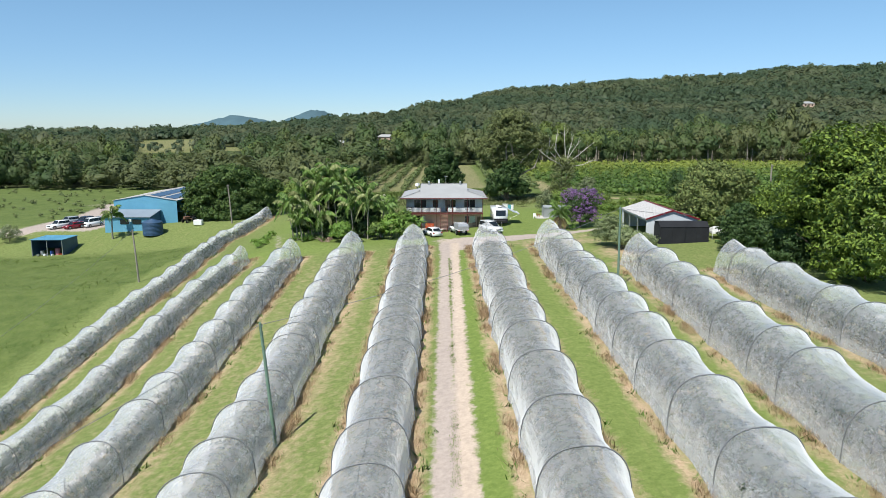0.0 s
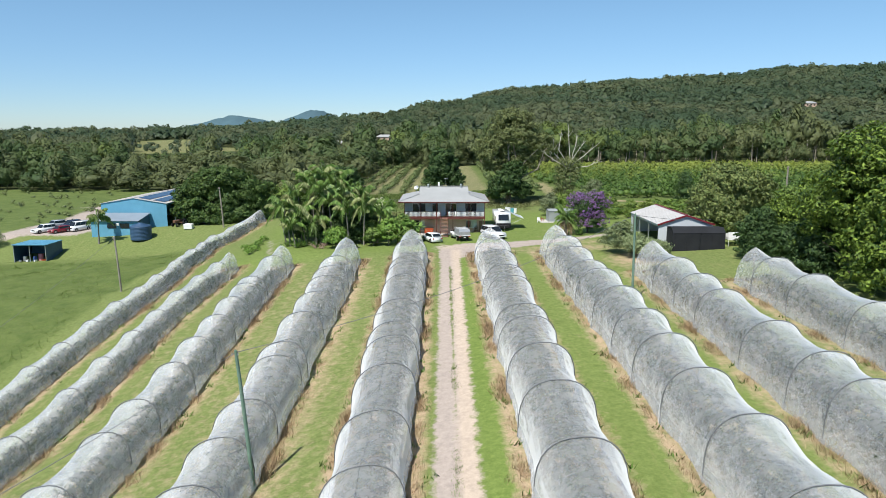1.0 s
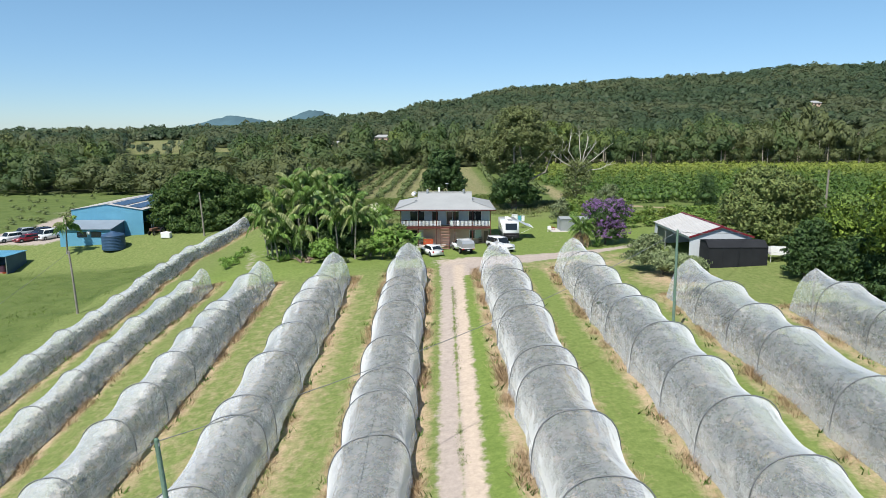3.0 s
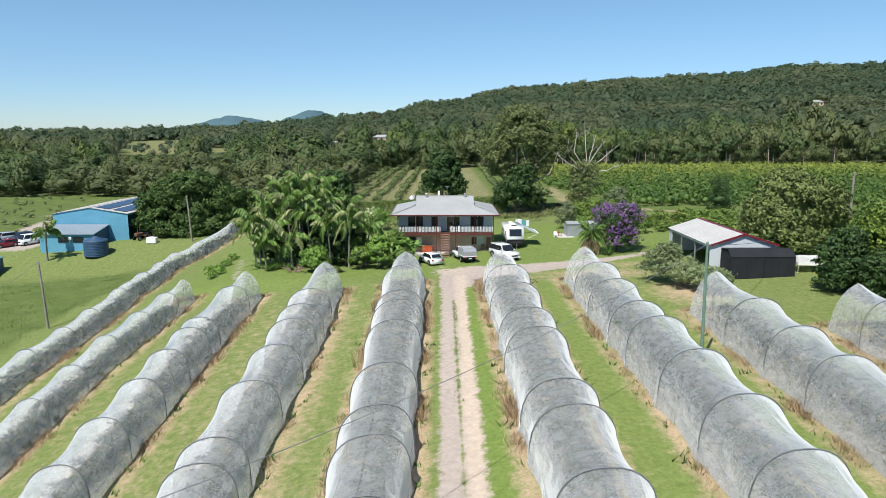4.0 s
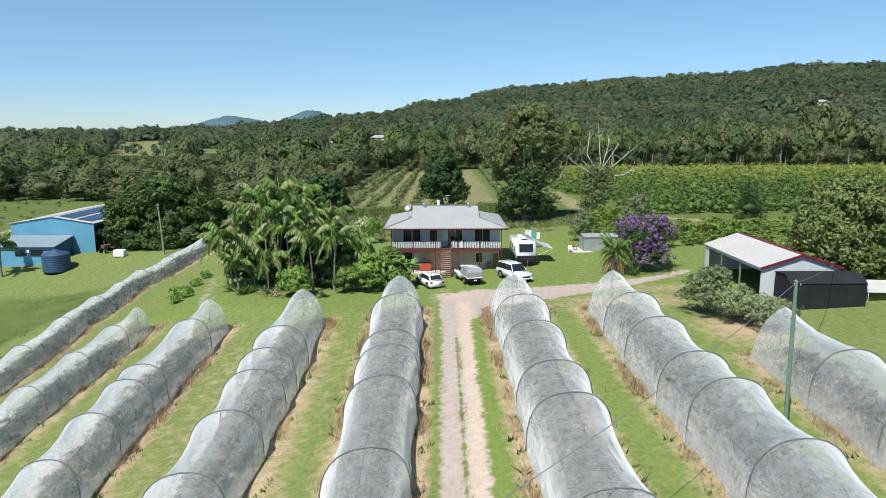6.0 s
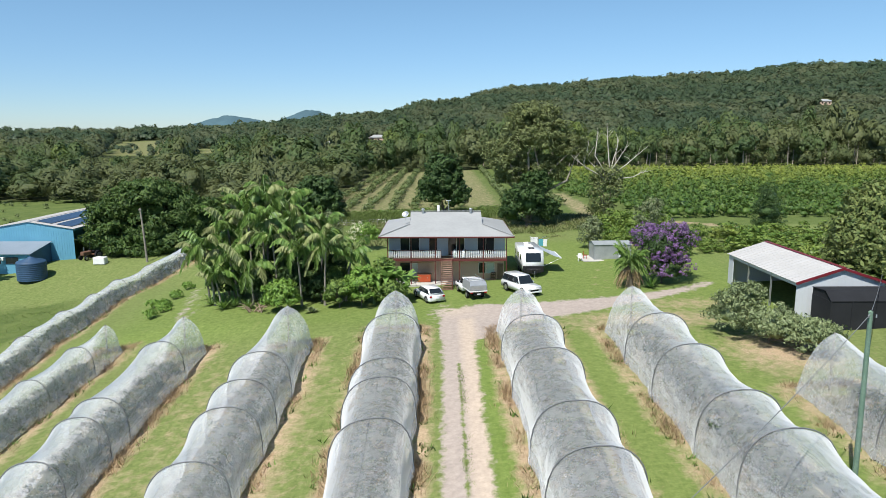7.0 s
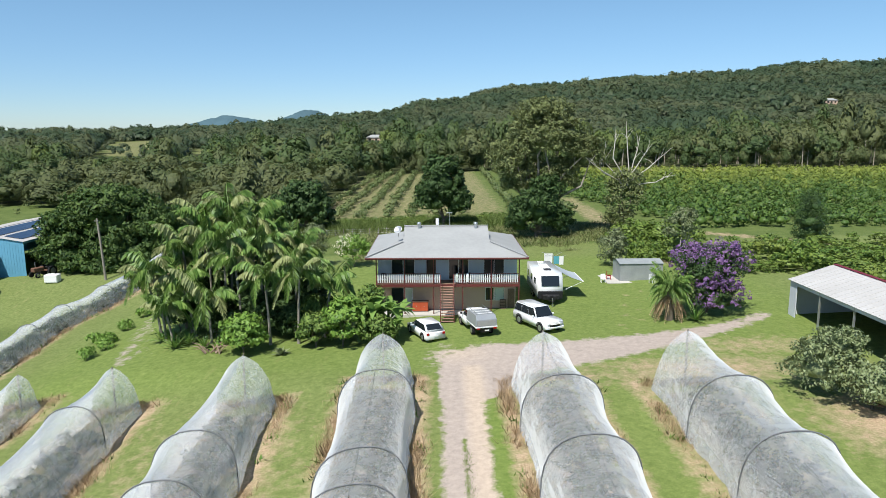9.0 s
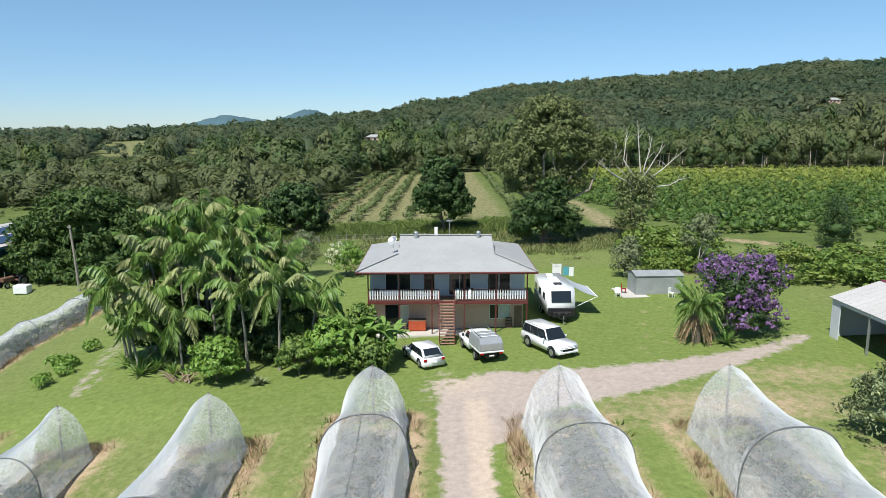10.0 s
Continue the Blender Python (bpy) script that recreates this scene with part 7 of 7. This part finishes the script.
# ---- garden ----
def agave(x, y, s, mat, label, n=26, name="agave", broad=0.12):
    rng = rnd(abs(int(x * 10 + y)))
    ob = thing(name, pose(x, y, on_land(x, y)), label, "plant")
    V, F = [], []
    for k in range(n):
        a, el = k * 2.4, rng.uniform(0.25, 1.25)
        d = Vector((math.cos(a) * math.cos(el), math.sin(a) * math.cos(el), math.sin(el)))
        side = Vector((-math.sin(a), math.cos(a), 0))
        L_ = s * rng.uniform(0.75, 1.1)
        p0, p1, p2 = Vector((0, 0, 0.05)), d * L_ * 0.5, d * L_ + Vector((0, 0, -0.12 * L_))
        o = len(V)
        w = broad * s
        V += [tuple(p0 - side * w * 0.5), tuple(p0 + side * w * 0.5), tuple(p1 + side * w), tuple(p1 - side * w), tuple(p2)]
        F += [(o, o + 1, o + 2, o + 3), (o + 3, o + 2, o + 4, o + 4)]
    bm = bmesh.new()
    vs = [bm.verts.new(v) for v in V]
    for f_ in F:
        ids = list(dict.fromkeys(f_))
        bm.faces.new([vs[i] for i in ids])
    part("rosette", bm, mat, ob)
    return ob


def banana(x, y, h, seed, label="broad-leaved banana plant in the garden bed", n=15):
    rng = rnd(seed)
    ob = thing("banana_plant", pose(x, y, on_land(x, y)), label, "banana plant", "banana plants")
    tube("stem", [(0, 0, -0.1), (0.1, 0, h * 0.35), (0.15, 0, h * 0.6)], [0.16, 0.13, 0.09], M_BRIGHTSTEM, ob, 8)
    for k in range(n):
        a = k * 137.5 + rng.uniform(-20, 20)
        L_, wd = h * rng.uniform(0.36, 0.52), h * 0.06
        rise, droop = rng.uniform(0.5, 1.3), rng.uniform(0.5, 1.0)
        V, F = [], []
        for i in range(8):
            s = i / 7
            x_, z_ = L_ * s * (1 - 0.15 * s), L_ * (rise * s - droop * s * s)
            w = wd * math.sin(math.pi * min(1, 0.12 + 0.86 * s)) + 0.02
            V += [(x_, -w, z_ + 0.10 * w), (x_, 0, z_ - 0.05), (x_, w, z_ + 0.10 * w)]
            if i:
                o = 3 * i
                F += [(o - 3, o - 2, o + 1, o), (o - 2, o - 1, o + 2, o + 1)]
        lf = raw("leaf", V, F, M_BANANA, ob, "", True)
        lf.matrix_local = pose(0.12, 0, h * 0.55, 0, 0, a)
    return ob


SHRUBS = (
    (-16.7, 110.6, 3.2, 2.0, M_BRIGHT, "rounded bright green shrub in the garden bed"),
    (-10.9, 111.6, 2.9, 1.6, M_GARDEN, "dense green shrub in the garden bed"),
    (-8.6, 111.2, 4.2, 1.9, M_BRIGHT, "tall leafy yellow-green shrub in the garden bed"),
    (-6.6, 113.4, 4.6, 1.7, M_GARDEN, "tall leafy green shrub beside the house"),
    (-5.6, 110.9, 2.6, 1.5, M_GARDEN, "leafy green shrub beside the drive"),
    (-13.2, 114.5, 3.0, 1.7, M_DARKLEAF, "dark green shrub among the palms"),
    (-18.8, 114.8, 2.6, 2.0, M_DARKLEAF, "dark green shrub under the palms"),
    (-20.8, 117.2, 3.4, 2.2, M_DARKLEAF, "dense dark shrub filling the shade under the palms"),
    # dark shrubs added to stand for the deep shade between and behind the palms
    (-22.6, 118.6, 4.6, 2.2, M_DARKLEAF, "tall dark shrub filling the shade among the palm trunks"),
    (-24.8, 118.4, 3.0, 1.7, M_DARKLEAF, "dark shrub filling the shade under the palms"),
    (-14.6, 118.6, 4.4, 2.2, M_DARKLEAF, "tall dark shrub filling the shade among the palm trunks"),
    (-19.0, 121.0, 5.6, 2.6, M_DARKLEAF, "tall dark shrub filling the shade among the palm trunks"),
    (-11.8, 115.0, 3.6, 1.8, M_GARDEN, "leafy green shrub behind the garden bed"),
    (-17.0, 118.0, 5.0, 2.4, M_DARKLEAF, "tall dark shrub filling the shade among the palm trunks"),
    (-20.4, 122.5, 7.6, 2.8, M_DARKLEAF, "tall dark leafy shrub filling the shade behind the palms"),
    (-16.6, 122.6, 6.8, 2.8, M_DARKLEAF, "tall dark leafy shrub filling the shade behind the palms"),
    (-23.4, 120.4, 5.8, 2.3, M_DARKLEAF, "tall dark shrub filling the shade behind the palms"),
    (-20.6, 115.8, 4.2, 1.9, M_DARKLEAF, "dark leafy shrub filling the shade between the palm trunks"),
    (-16.4, 115.0, 4.0, 1.9, M_DARKLEAF, "dark leafy shrub filling the shade between the palm trunks"),
    (-12.4, 117.2, 4.6, 2.0, M_DARKLEAF, "dark leafy shrub filling the shade between the palm trunks"),
)
for k_, (sx_, sy_, sh_, sr_, sm_, sl_) in enumerate(SHRUBS):
    tree("garden_shrub", sx_, sy_, [(0, 0, sh_ * 0.5, sr_, sr_ * 0.9, sh_ * 0.48), (0.3, 0.2, sh_ * 0.72, sr_ * 0.7, sr_ * 0.6, sh_ * 0.3)], sm_, sl_, "shrub", "garden shrubs", 200 + k_, trunk=0.07, clumps=100, clump=0.45, per=34, size=0.17, fork=0.15)
for k_, (bx_, by_, bh_) in enumerate(((-5.0, 112.6, 4.6), (-6.2, 111.8, 5.0), (-4.2, 113.6, 3.6), (-7.4, 112.6, 5.4), (-4.6, 111.4, 3.0), (-8.4, 114.0, 4.2))):
    banana(bx_, by_, bh_, 240 + k_)
agave(-13.4, 109.7, 1.0, M_GREYLEAF, "grey-green spiky agave at the bed's edge")
agave(-22.4, 113.9, 1.6, M_PALMLEAF, "low yellow-green fern-like palm in the garden", 34, "cycad", 0.05)
agave(-24.2, 114.8, 1.8, M_PALMLEAF, "low yellow-green fern-like palm in the garden", 34, "cycad", 0.05)
agave(-20.6, 112.6, 1.5, M_PALMLEAF, "low yellow-green fern-like palm in the garden", 34, "cycad", 0.05)
agave(-23.2, 112.9, 1.7, M_PALMLEAF, "low yellow-green fern-like palm in the garden", 34, "cycad", 0.05)
agave(-25.4, 115.6, 1.7, M_PALMLEAF, "low yellow-green fern-like palm in the garden", 34, "cycad", 0.05)
agave(22.0, 114.4, 1.7, M_PALMLEAF, "spiky green plant at the foot of the purple tree", 30, "cycad", 0.06)


def date_palm():
    x, y = 19.9, 115.2
    rng = rnd(77)
    ob = thing("fan_palm", pose(x, y, on_land(x, y)), "shaggy low palm with a brown skirt beside the purple tree", "palm")
    tube("trunk", [(0, 0, -0.1), (0, 0, 1.4), (0, 0, 2.8)], [0.35, 0.4, 0.3], M_BARK, ob, 10)
    for k in range(96):
        low = k > 74
        v, f_ = frond_arrays(rng, rng.uniform(1.9, 2.4) * (0.8 if low else 1), rng.uniform(0.9, 1.4) if not low else 1.3, rng.uniform(0.3, 2.2) if not low else rng.uniform(-0.2, 0.2), 0.55, 18, 0.05, 0.5)
        fr = raw("frond", v, f_, M_STRAW if low else M_PALMLEAF, ob)
        fr.matrix_local = Matrix.Translation((0, 0, 2.7 if not low else 2.3)) @ pose(0, 0, 0, rng.uniform(-20, 20), 0, k * 137.5)


date_palm()


# ---- thickets, hedge, weeds and grass ----
def thickets():
    rng = rnd(15)
    tmp = []
    for i in range(6):
        c, r = crown_clumps(rng, [(0, 0, -0.1, 0.9, 0.9, 0.95)], 26, 0.3)
        tmp.append(leaf_cloud(rng, c, r, 14, 0.12, 0.55))

    light = [spray_crown(rng, 7, 110, 0.11, 0.3) for i in range(8)]

    def put(name, spots, mat, label):
        scatter(name, tmp if name == "thicket" else light, [(x, y, on_land(x, y) - 0.1 - h * 0.12, r, h, t) for x, y, r, h, t in spots], mat, label, "thicket")

    a = []
    for k in range(280):
        y = rng.uniform(121, 150)
        x = rng.uniform(31.5, 80)
        if y < 124 + max(0, 36 - x) * 1.2 or (abs(y + 0.9 * (x - 47) - 155) < 3.2 and 36 < x < 60) or (y < 130 and x < 40):
            continue
        a.append((x, y, rng.uniform(1.1, 2.2), rng.uniform(1.2, 3.3) * (1.0 - 0.35 * (y > 140)), float(np.clip(rng.normal(0.2, 0.3), 0, 1))))
    for k in range(26):
        x = rng.uniform(24, 31)
        a.append((x, rng.uniform(139, 146), rng.uniform(1.0, 1.7), rng.uniform(1.8, 3.4), rng.uniform(0, 0.4)))
    for k in range(22):
        a.append((rng.uniform(24, 40), rng.uniform(150, 158), rng.uniform(1.4, 2.2), rng.uniform(2.5, 4), rng.uniform(0, 0.4)))
    for k in range(60):
        a.append((rng.uniform(39, 60), rng.uniform(92, 121), rng.uniform(1.4, 2.3), rng.uniform(2.5, 4.5), rng.uniform(0, 0.4)))
    put("thicket", [p for p in a if not (p[0] < 44 and p[1] < 103)], M_THICKET, "tangled green thicket behind the lawn")
    c = []
    for k in range(100):
        y = rng.uniform(168, 256)
        c.append((rng.uniform(-0.72 * y, -0.47 * y), y, rng.uniform(0.7, 1.5), rng.uniform(0.9, 1.9), rng.uniform(0.5, 1.0)))
    for k in range(30):
        c.append((rng.uniform(-104, -93), rng.uniform(134, 146), rng.uniform(0.9, 1.6), rng.uniform(1.2, 2.6), rng.uniform(0.1, 0.8)))
    put("scrub", c, M_GUMFIELD, "low green scrub at the edge of the meadow")
    d = []
    for k in range(260):
        x = rng.uniform(-60, 12)
        d.append((x, rng.uniform(186, 230) if x < -30 else rng.uniform(184, 190), rng.uniform(1.4, 2.6), rng.uniform(2, 5) if x < -30 else rng.uniform(0.8, 1.7), rng.uniform(0, 0.4)))
    put("undergrowth", d, M_THICKET, "dense green undergrowth at the foot of the wood")


thickets()
tree("silver_tree", 29.3, 140.0, [(0, 0, 4.2, 2.2, 2, 2.2), (0.6, 0, 5.8, 1.4, 1.4, 1.2)], M_GREYLEAF, "tangled silver-grey tree behind the purple one", seed=51, trunk=0.14, clumps=120, clump=0.5, per=26, size=0.15, fork=0.2, bark=M_DEADWOOD)
tree("broad_tree", 20.6, 139.0, [(0, 0, 2.2, 1.8, 1.6, 2.0), (0.4, 0, 3.6, 1.2, 1.2, 1.2), (0.2, -0.2, 0.9, 1.9, 1.7, 0.95)], M_GREYLEAF, "small grey-green bushy tree behind the garden shed", seed=52, trunk=0.1, clumps=110, clump=0.5, per=30, size=0.15)
tree("grey_shrub", -92.0, 143.0, [(0, 0, 2.0, 2.6, 2.2, 1.7)], M_GREYLEAF, "sparse grey bush beside the gravel", "shrub", seed=53, trunk=0.08, clumps=60, clump=0.6, per=24, size=0.16)


def blades(name, spots, mat, label, category, height, n=5, width=0.03, spread=0.15):
    """Tufts of grass: each blade one narrow triangle."""
    rng = rnd(len(spots))
    P = np.repeat(np.asarray(spots, float), n, 0)
    m = len(P)
    a = rng.uniform(0, 6.28, m)
    base = P[:, :2] + rng.normal(0, spread, (m, 2))
    z = land(base[:, 0], base[:, 1]) - 0.02
    h = height * rng.uniform(0.5, 1.3, m) * P[:, 2]
    lean = rng.normal(0, 0.6, (m, 2)) * h[:, None]
    s = np.stack([np.cos(a), np.sin(a)], 1) * (width * P[:, 2])[:, None]
    v0 = np.column_stack([base - s, z])
    v1 = np.column_stack([base + s, z])
    v2 = np.column_stack([base + lean, z + h])
    V = np.stack([v0, v1, v2], 1).reshape(-1, 3)
    soft = unit(np.column_stack([rng.normal(0, 0.3, (m, 2)), np.ones(m)]))
    return tagged(raw(name, V, np.arange(3 * m).reshape(-1, 3), mat, normals=np.repeat(soft, 3, 0)), label, category, kind="stuff")


def grasses():
    rng = rnd(16)
    straw, green, weeds = [], [], []
    for row in ROWS_OF_NETS:
        for side in (-1, 1):
            y = max(row[2], 20)
            while y < row[3] + 1:
                k = 0.25 + 1.25 * max(0.0, 0.35 + noise.noise((row[0], y * 0.35, side)))
                x = float(row_x(row, y)) + side * (row[5] + abs(rng.normal(0.15, 0.35)))
                if rng.random() < k:
                    straw.append((x, y, k))
                if rng.random() < 0.05:
                    weeds.append((x + side * 0.2, y, rng.uniform(0.5, 1.2)))
                y += rng.uniform(0.04, 0.13)
        for q in range(120):
            straw.append((float(row_x(row, row[3])) + rng.uniform(-2.4, 2.4), row[3] + rng.uniform(0.5, 1.5), 0.8))
    for k in range(9000):
        y = rng.uniform(24, 135)
        x = rng.uniform(-100, -46)
        green.append((x, y, 0.5 + 1.0 * abs(noise.noise((x * 0.12, y * 0.12, 0)))))
    for k in range(14000):
        x, y = rng.uniform(-34, 46), rng.uniform(26, 125)
        green.append((x, y, 0.28))
    reeds, rough_ = [], []
    for k in range(5200):
        x, y = rng.uniform(-32, 14), rng.uniform(176, 187)
        reeds.append((x, y, 0.55 + 0.6 * abs(noise.noise((x * 0.15, y * 0.2, 4)))))
    for k in range(9000):
        x, y = rng.uniform(-30, 34), rng.uniform(141, 177)
        if noise.noise((x * 0.09, y * 0.09, 2)) + (y - 158) * 0.03 > 0 and not (10 < x < 21 and y < 150):
            rough_.append((x, y, rng.uniform(0.5, 1.2)))
    drive = [(float(drive_centre(y)) + rng.normal(0, 0.10), y, 0.5) for y in rng.uniform(25, 92, 900) if noise.noise((0.3, y * 0.22, 7)) > 0.0]
    blades("dry_grass", straw, M_STRAW, "dry straw-coloured grass along the feet of the nets", "grass", 0.42, 11, 0.014, 0.22)
    e = np.array(green)
    keep = drive_mask(e[:, 0], e[:, 1]) < 0.2
    blades("green_grass", e[keep], M_TUFT, "green grass tufts on lawn and meadow", "grass", 0.26, 5, 0.03, 0.22)
    blades("reeds", reeds, M_REED, "band of tall green reeds behind the house", "reeds", 2.1, 5, 0.06, 0.22)
    blades("rough_grass", rough_, M_ROUGH, "rough olive and straw-coloured long grass behind the lawn", "grass", 0.6, 5, 0.05, 0.3)
    blades("drive_grass", drive, M_TUFT, "green grass strip between the wheel tracks of the drive", "grass", 0.25, 6, 0.03, 0.12)
    blades("weeds", weeds, M_WEED, "leafy green weeds at the feet of the nets", "weeds", 0.35, 9, 0.05, 0.18)


grasses()
LOWPLANTS = ((-31.4, 113.9), (-30.9, 116.2), (-31.7, 118.4), (-32.1, 123.0), (-33.4, 119.6), (-32.6, 128.4))
for k_, (lx_, ly_) in enumerate(LOWPLANTS):
    tree("low_bush", lx_, ly_, [(0, 0, 0.5, 0.8, 0.8, 0.45)], M_BRIGHT, "low yellow-green bush on the grass slope", "shrub", "low bushes on the slope", 260 + k_, trunk=0.03, clumps=26, clump=0.28, per=20, size=0.12, fork=0.2)


def frond_pile():
    """Fallen palm fronds raked into a heap at the bed's edge."""
    x, y = -19.3, 111.0
    ob = thing("frond_heap", pose(x, y, on_land(x, y)), "heap of dry brown palm fronds at the bed's edge", "garden waste")
    rng = rnd(88)
    for k in range(14):
        a = rng.uniform(0, 6.28)
        p = Vector((rng.uniform(-0.8, 0.8), rng.uniform(-0.4, 0.4), 0.05))
        e = p + Vector((math.cos(a) * 1.2, math.sin(a) * 0.6, rng.uniform(0.3, 1.0)))
        tube("dry_frond", [p, p.lerp(e, 0.5) + Vector((0, 0, 0.25)), e], [0.07, 0.05, 0.015], M_DRYFROND, ob, 5)


M_DRYFROND = material("dry_frond", (0.34, 0.25, 0.19), (0.22, 0.15, 0.11), rough=0.9, scale=3)
frond_pile()


def boulders():
    for k, (x, y, r) in enumerate(((38.6, 60.5, 0.7), (39.6, 59.8, 0.5))):
        ob = thing("boulder", pose(x, y, on_land(x, y)), "pale tan boulder beside the netted row", "rock", "boulders")
        bm = bmesh.new()
        bmesh.ops.create_icosphere(bm, subdivisions=3, radius=r)
        for v in bm.verts:
            v.co *= 1 + 0.25 * noise.noise(v.co * 1.6 + Vector((k * 5, 0, 0)))
            v.co.z = v.co.z * 0.7 + r * 0.4
        part("stone", bm, M_CONCRETE, ob, "", True)


boulders()


def machine():
    """The old tractor left under the eave of the packing shed."""
    x, y = -57.0, 152.5
    ob = thing("tractor", pose(x, y, on_land(x, y), 0, 0, 160), "old rusty brown tractor beside the packing shed", "tractor")
    rust = material("rusty_paint", (0.20, 0.10, 0.06), (0.12, 0.07, 0.05), rough=0.8, scale=3)
    part("bonnet", boxed(-0.35, 0.35, 0.2, 1.9, 0.8, 1.4, 0.08), rust, ob)
    part("seat", boxed(-0.25, 0.25, -0.8, -0.35, 1.1, 1.3, 0.05), M_BLACKPLASTIC, ob)
    part("axle", boxed(-0.8, 0.8, -0.7, -0.5, 0.6, 0.8), rust, ob)
    tube("exhaust", [(0.2, 1.2, 1.4), (0.2, 1.2, 2.1)], 0.04, M_STEEL, ob, 6)
    for s in (-1, 1):
        wheel(ob, s * 0.85, -0.6, 0.7, 0.35)
        wheel(ob, s * 0.6, 1.6, 0.38, 0.2)
    t = thing("white_tank", pose(-53.8, 148.8, on_land(-53.8, 148.8)), "white plastic container on the grass by the mango tree", "container")
    part("body", boxed(-0.9, 0.9, -0.6, 0.6, 0.0, 1.1, 0.08), M_WHITE, t)
    part("lid", boxed(-0.3, 0.3, -0.3, 0.3, 1.1, 1.18, 0.02), M_WHITE, t)


machine()


def clothes_hoist():
    """Rotary clothes line with washing on it, on the lawn behind the caravan."""
    x, y = 13.0, 136.0
    ob = thing("clothes_hoist", pose(x, y, on_land(x, y)), "rotary clothes line hung with white and teal washing", "clothes line")
    tube("post", [(0, 0, -0.2), (0, 0, 2.3)], 0.035, M_STEEL, ob, 8)
    teal = material("teal_cloth", (0.10, 0.36, 0.42), (0.08, 0.30, 0.36), rough=0.9)
    for k in range(4):
        a = math.radians(45 + 90 * k)
        tube("arm", [(0, 0, 2.0), (1.7 * math.cos(a), 1.7 * math.sin(a), 2.35)], 0.02, M_STEEL, ob, 6)
    for r in (1.0, 1.6):
        ring = [(r * math.cos(math.radians(45 + 90 * k)), r * math.sin(math.radians(45 + 90 * k)), 2.0 + 0.2 * r) for k in range(5)]
        tube("line", ring, 0.006, M_CORD, ob, 4)
    for k, (a, b, w, h, mm) in enumerate(((-0.8, -1.12, 0.9, 1.2, M_WHITE), (0.15, -1.12, 0.6, 0.9, teal), (0.75, -1.12, 0.5, 1.0, M_WHITE), (-0.5, 0.7, 1.0, 1.1, M_WHITE))):
        V, F = [], []
        for i in range(7):
            for j in range(5):
                V.append((a + w * (i / 6 - 0.5), b + 0.06 * math.sin(i * 1.9 + k) * j / 4, 2.28 - h * j / 4))
        V += [(p, q + 0.012, r) for p, q, r in V]
        for i in range(6):
            for j in range(4):
                o = i * 5 + j
                F += [(o, o + 1, o + 6, o + 5), (o + 35, o + 40, o + 41, o + 36)]
        raw("washing", V, F, mm, ob, "", True)


clothes_hoist()


def paddock_fence():
    ob = thing("wire_fence", pose(-26.0, 174.0, on_land(-26.0, 174.0)), "old wire fence with grey timber posts behind the lawn", "fence")
    ends = []
    for k in range(17):
        x, y = -26.0 + k * 1.5, 174.0 - 0.12 * k
        z = on_land(x, y) - on_land(-26.0, 174.0)
        tube("post", [(x + 26.0, y - 174.0, z - 0.2), (x + 26.0 + 0.03 * math.sin(k * 2.1), y - 174.0, z + 1.25 + 0.08 * math.sin(k * 1.3))], 0.06, M_POLE, ob, 6)
        ends.append((x + 26.0, y - 174.0, z))
    for h in (0.4, 0.75, 1.1):
        tube("wire", [(x, y - 0.06, z + h) for x, y, z in ends], 0.008, M_STEEL, ob, 4)


paddock_fence()
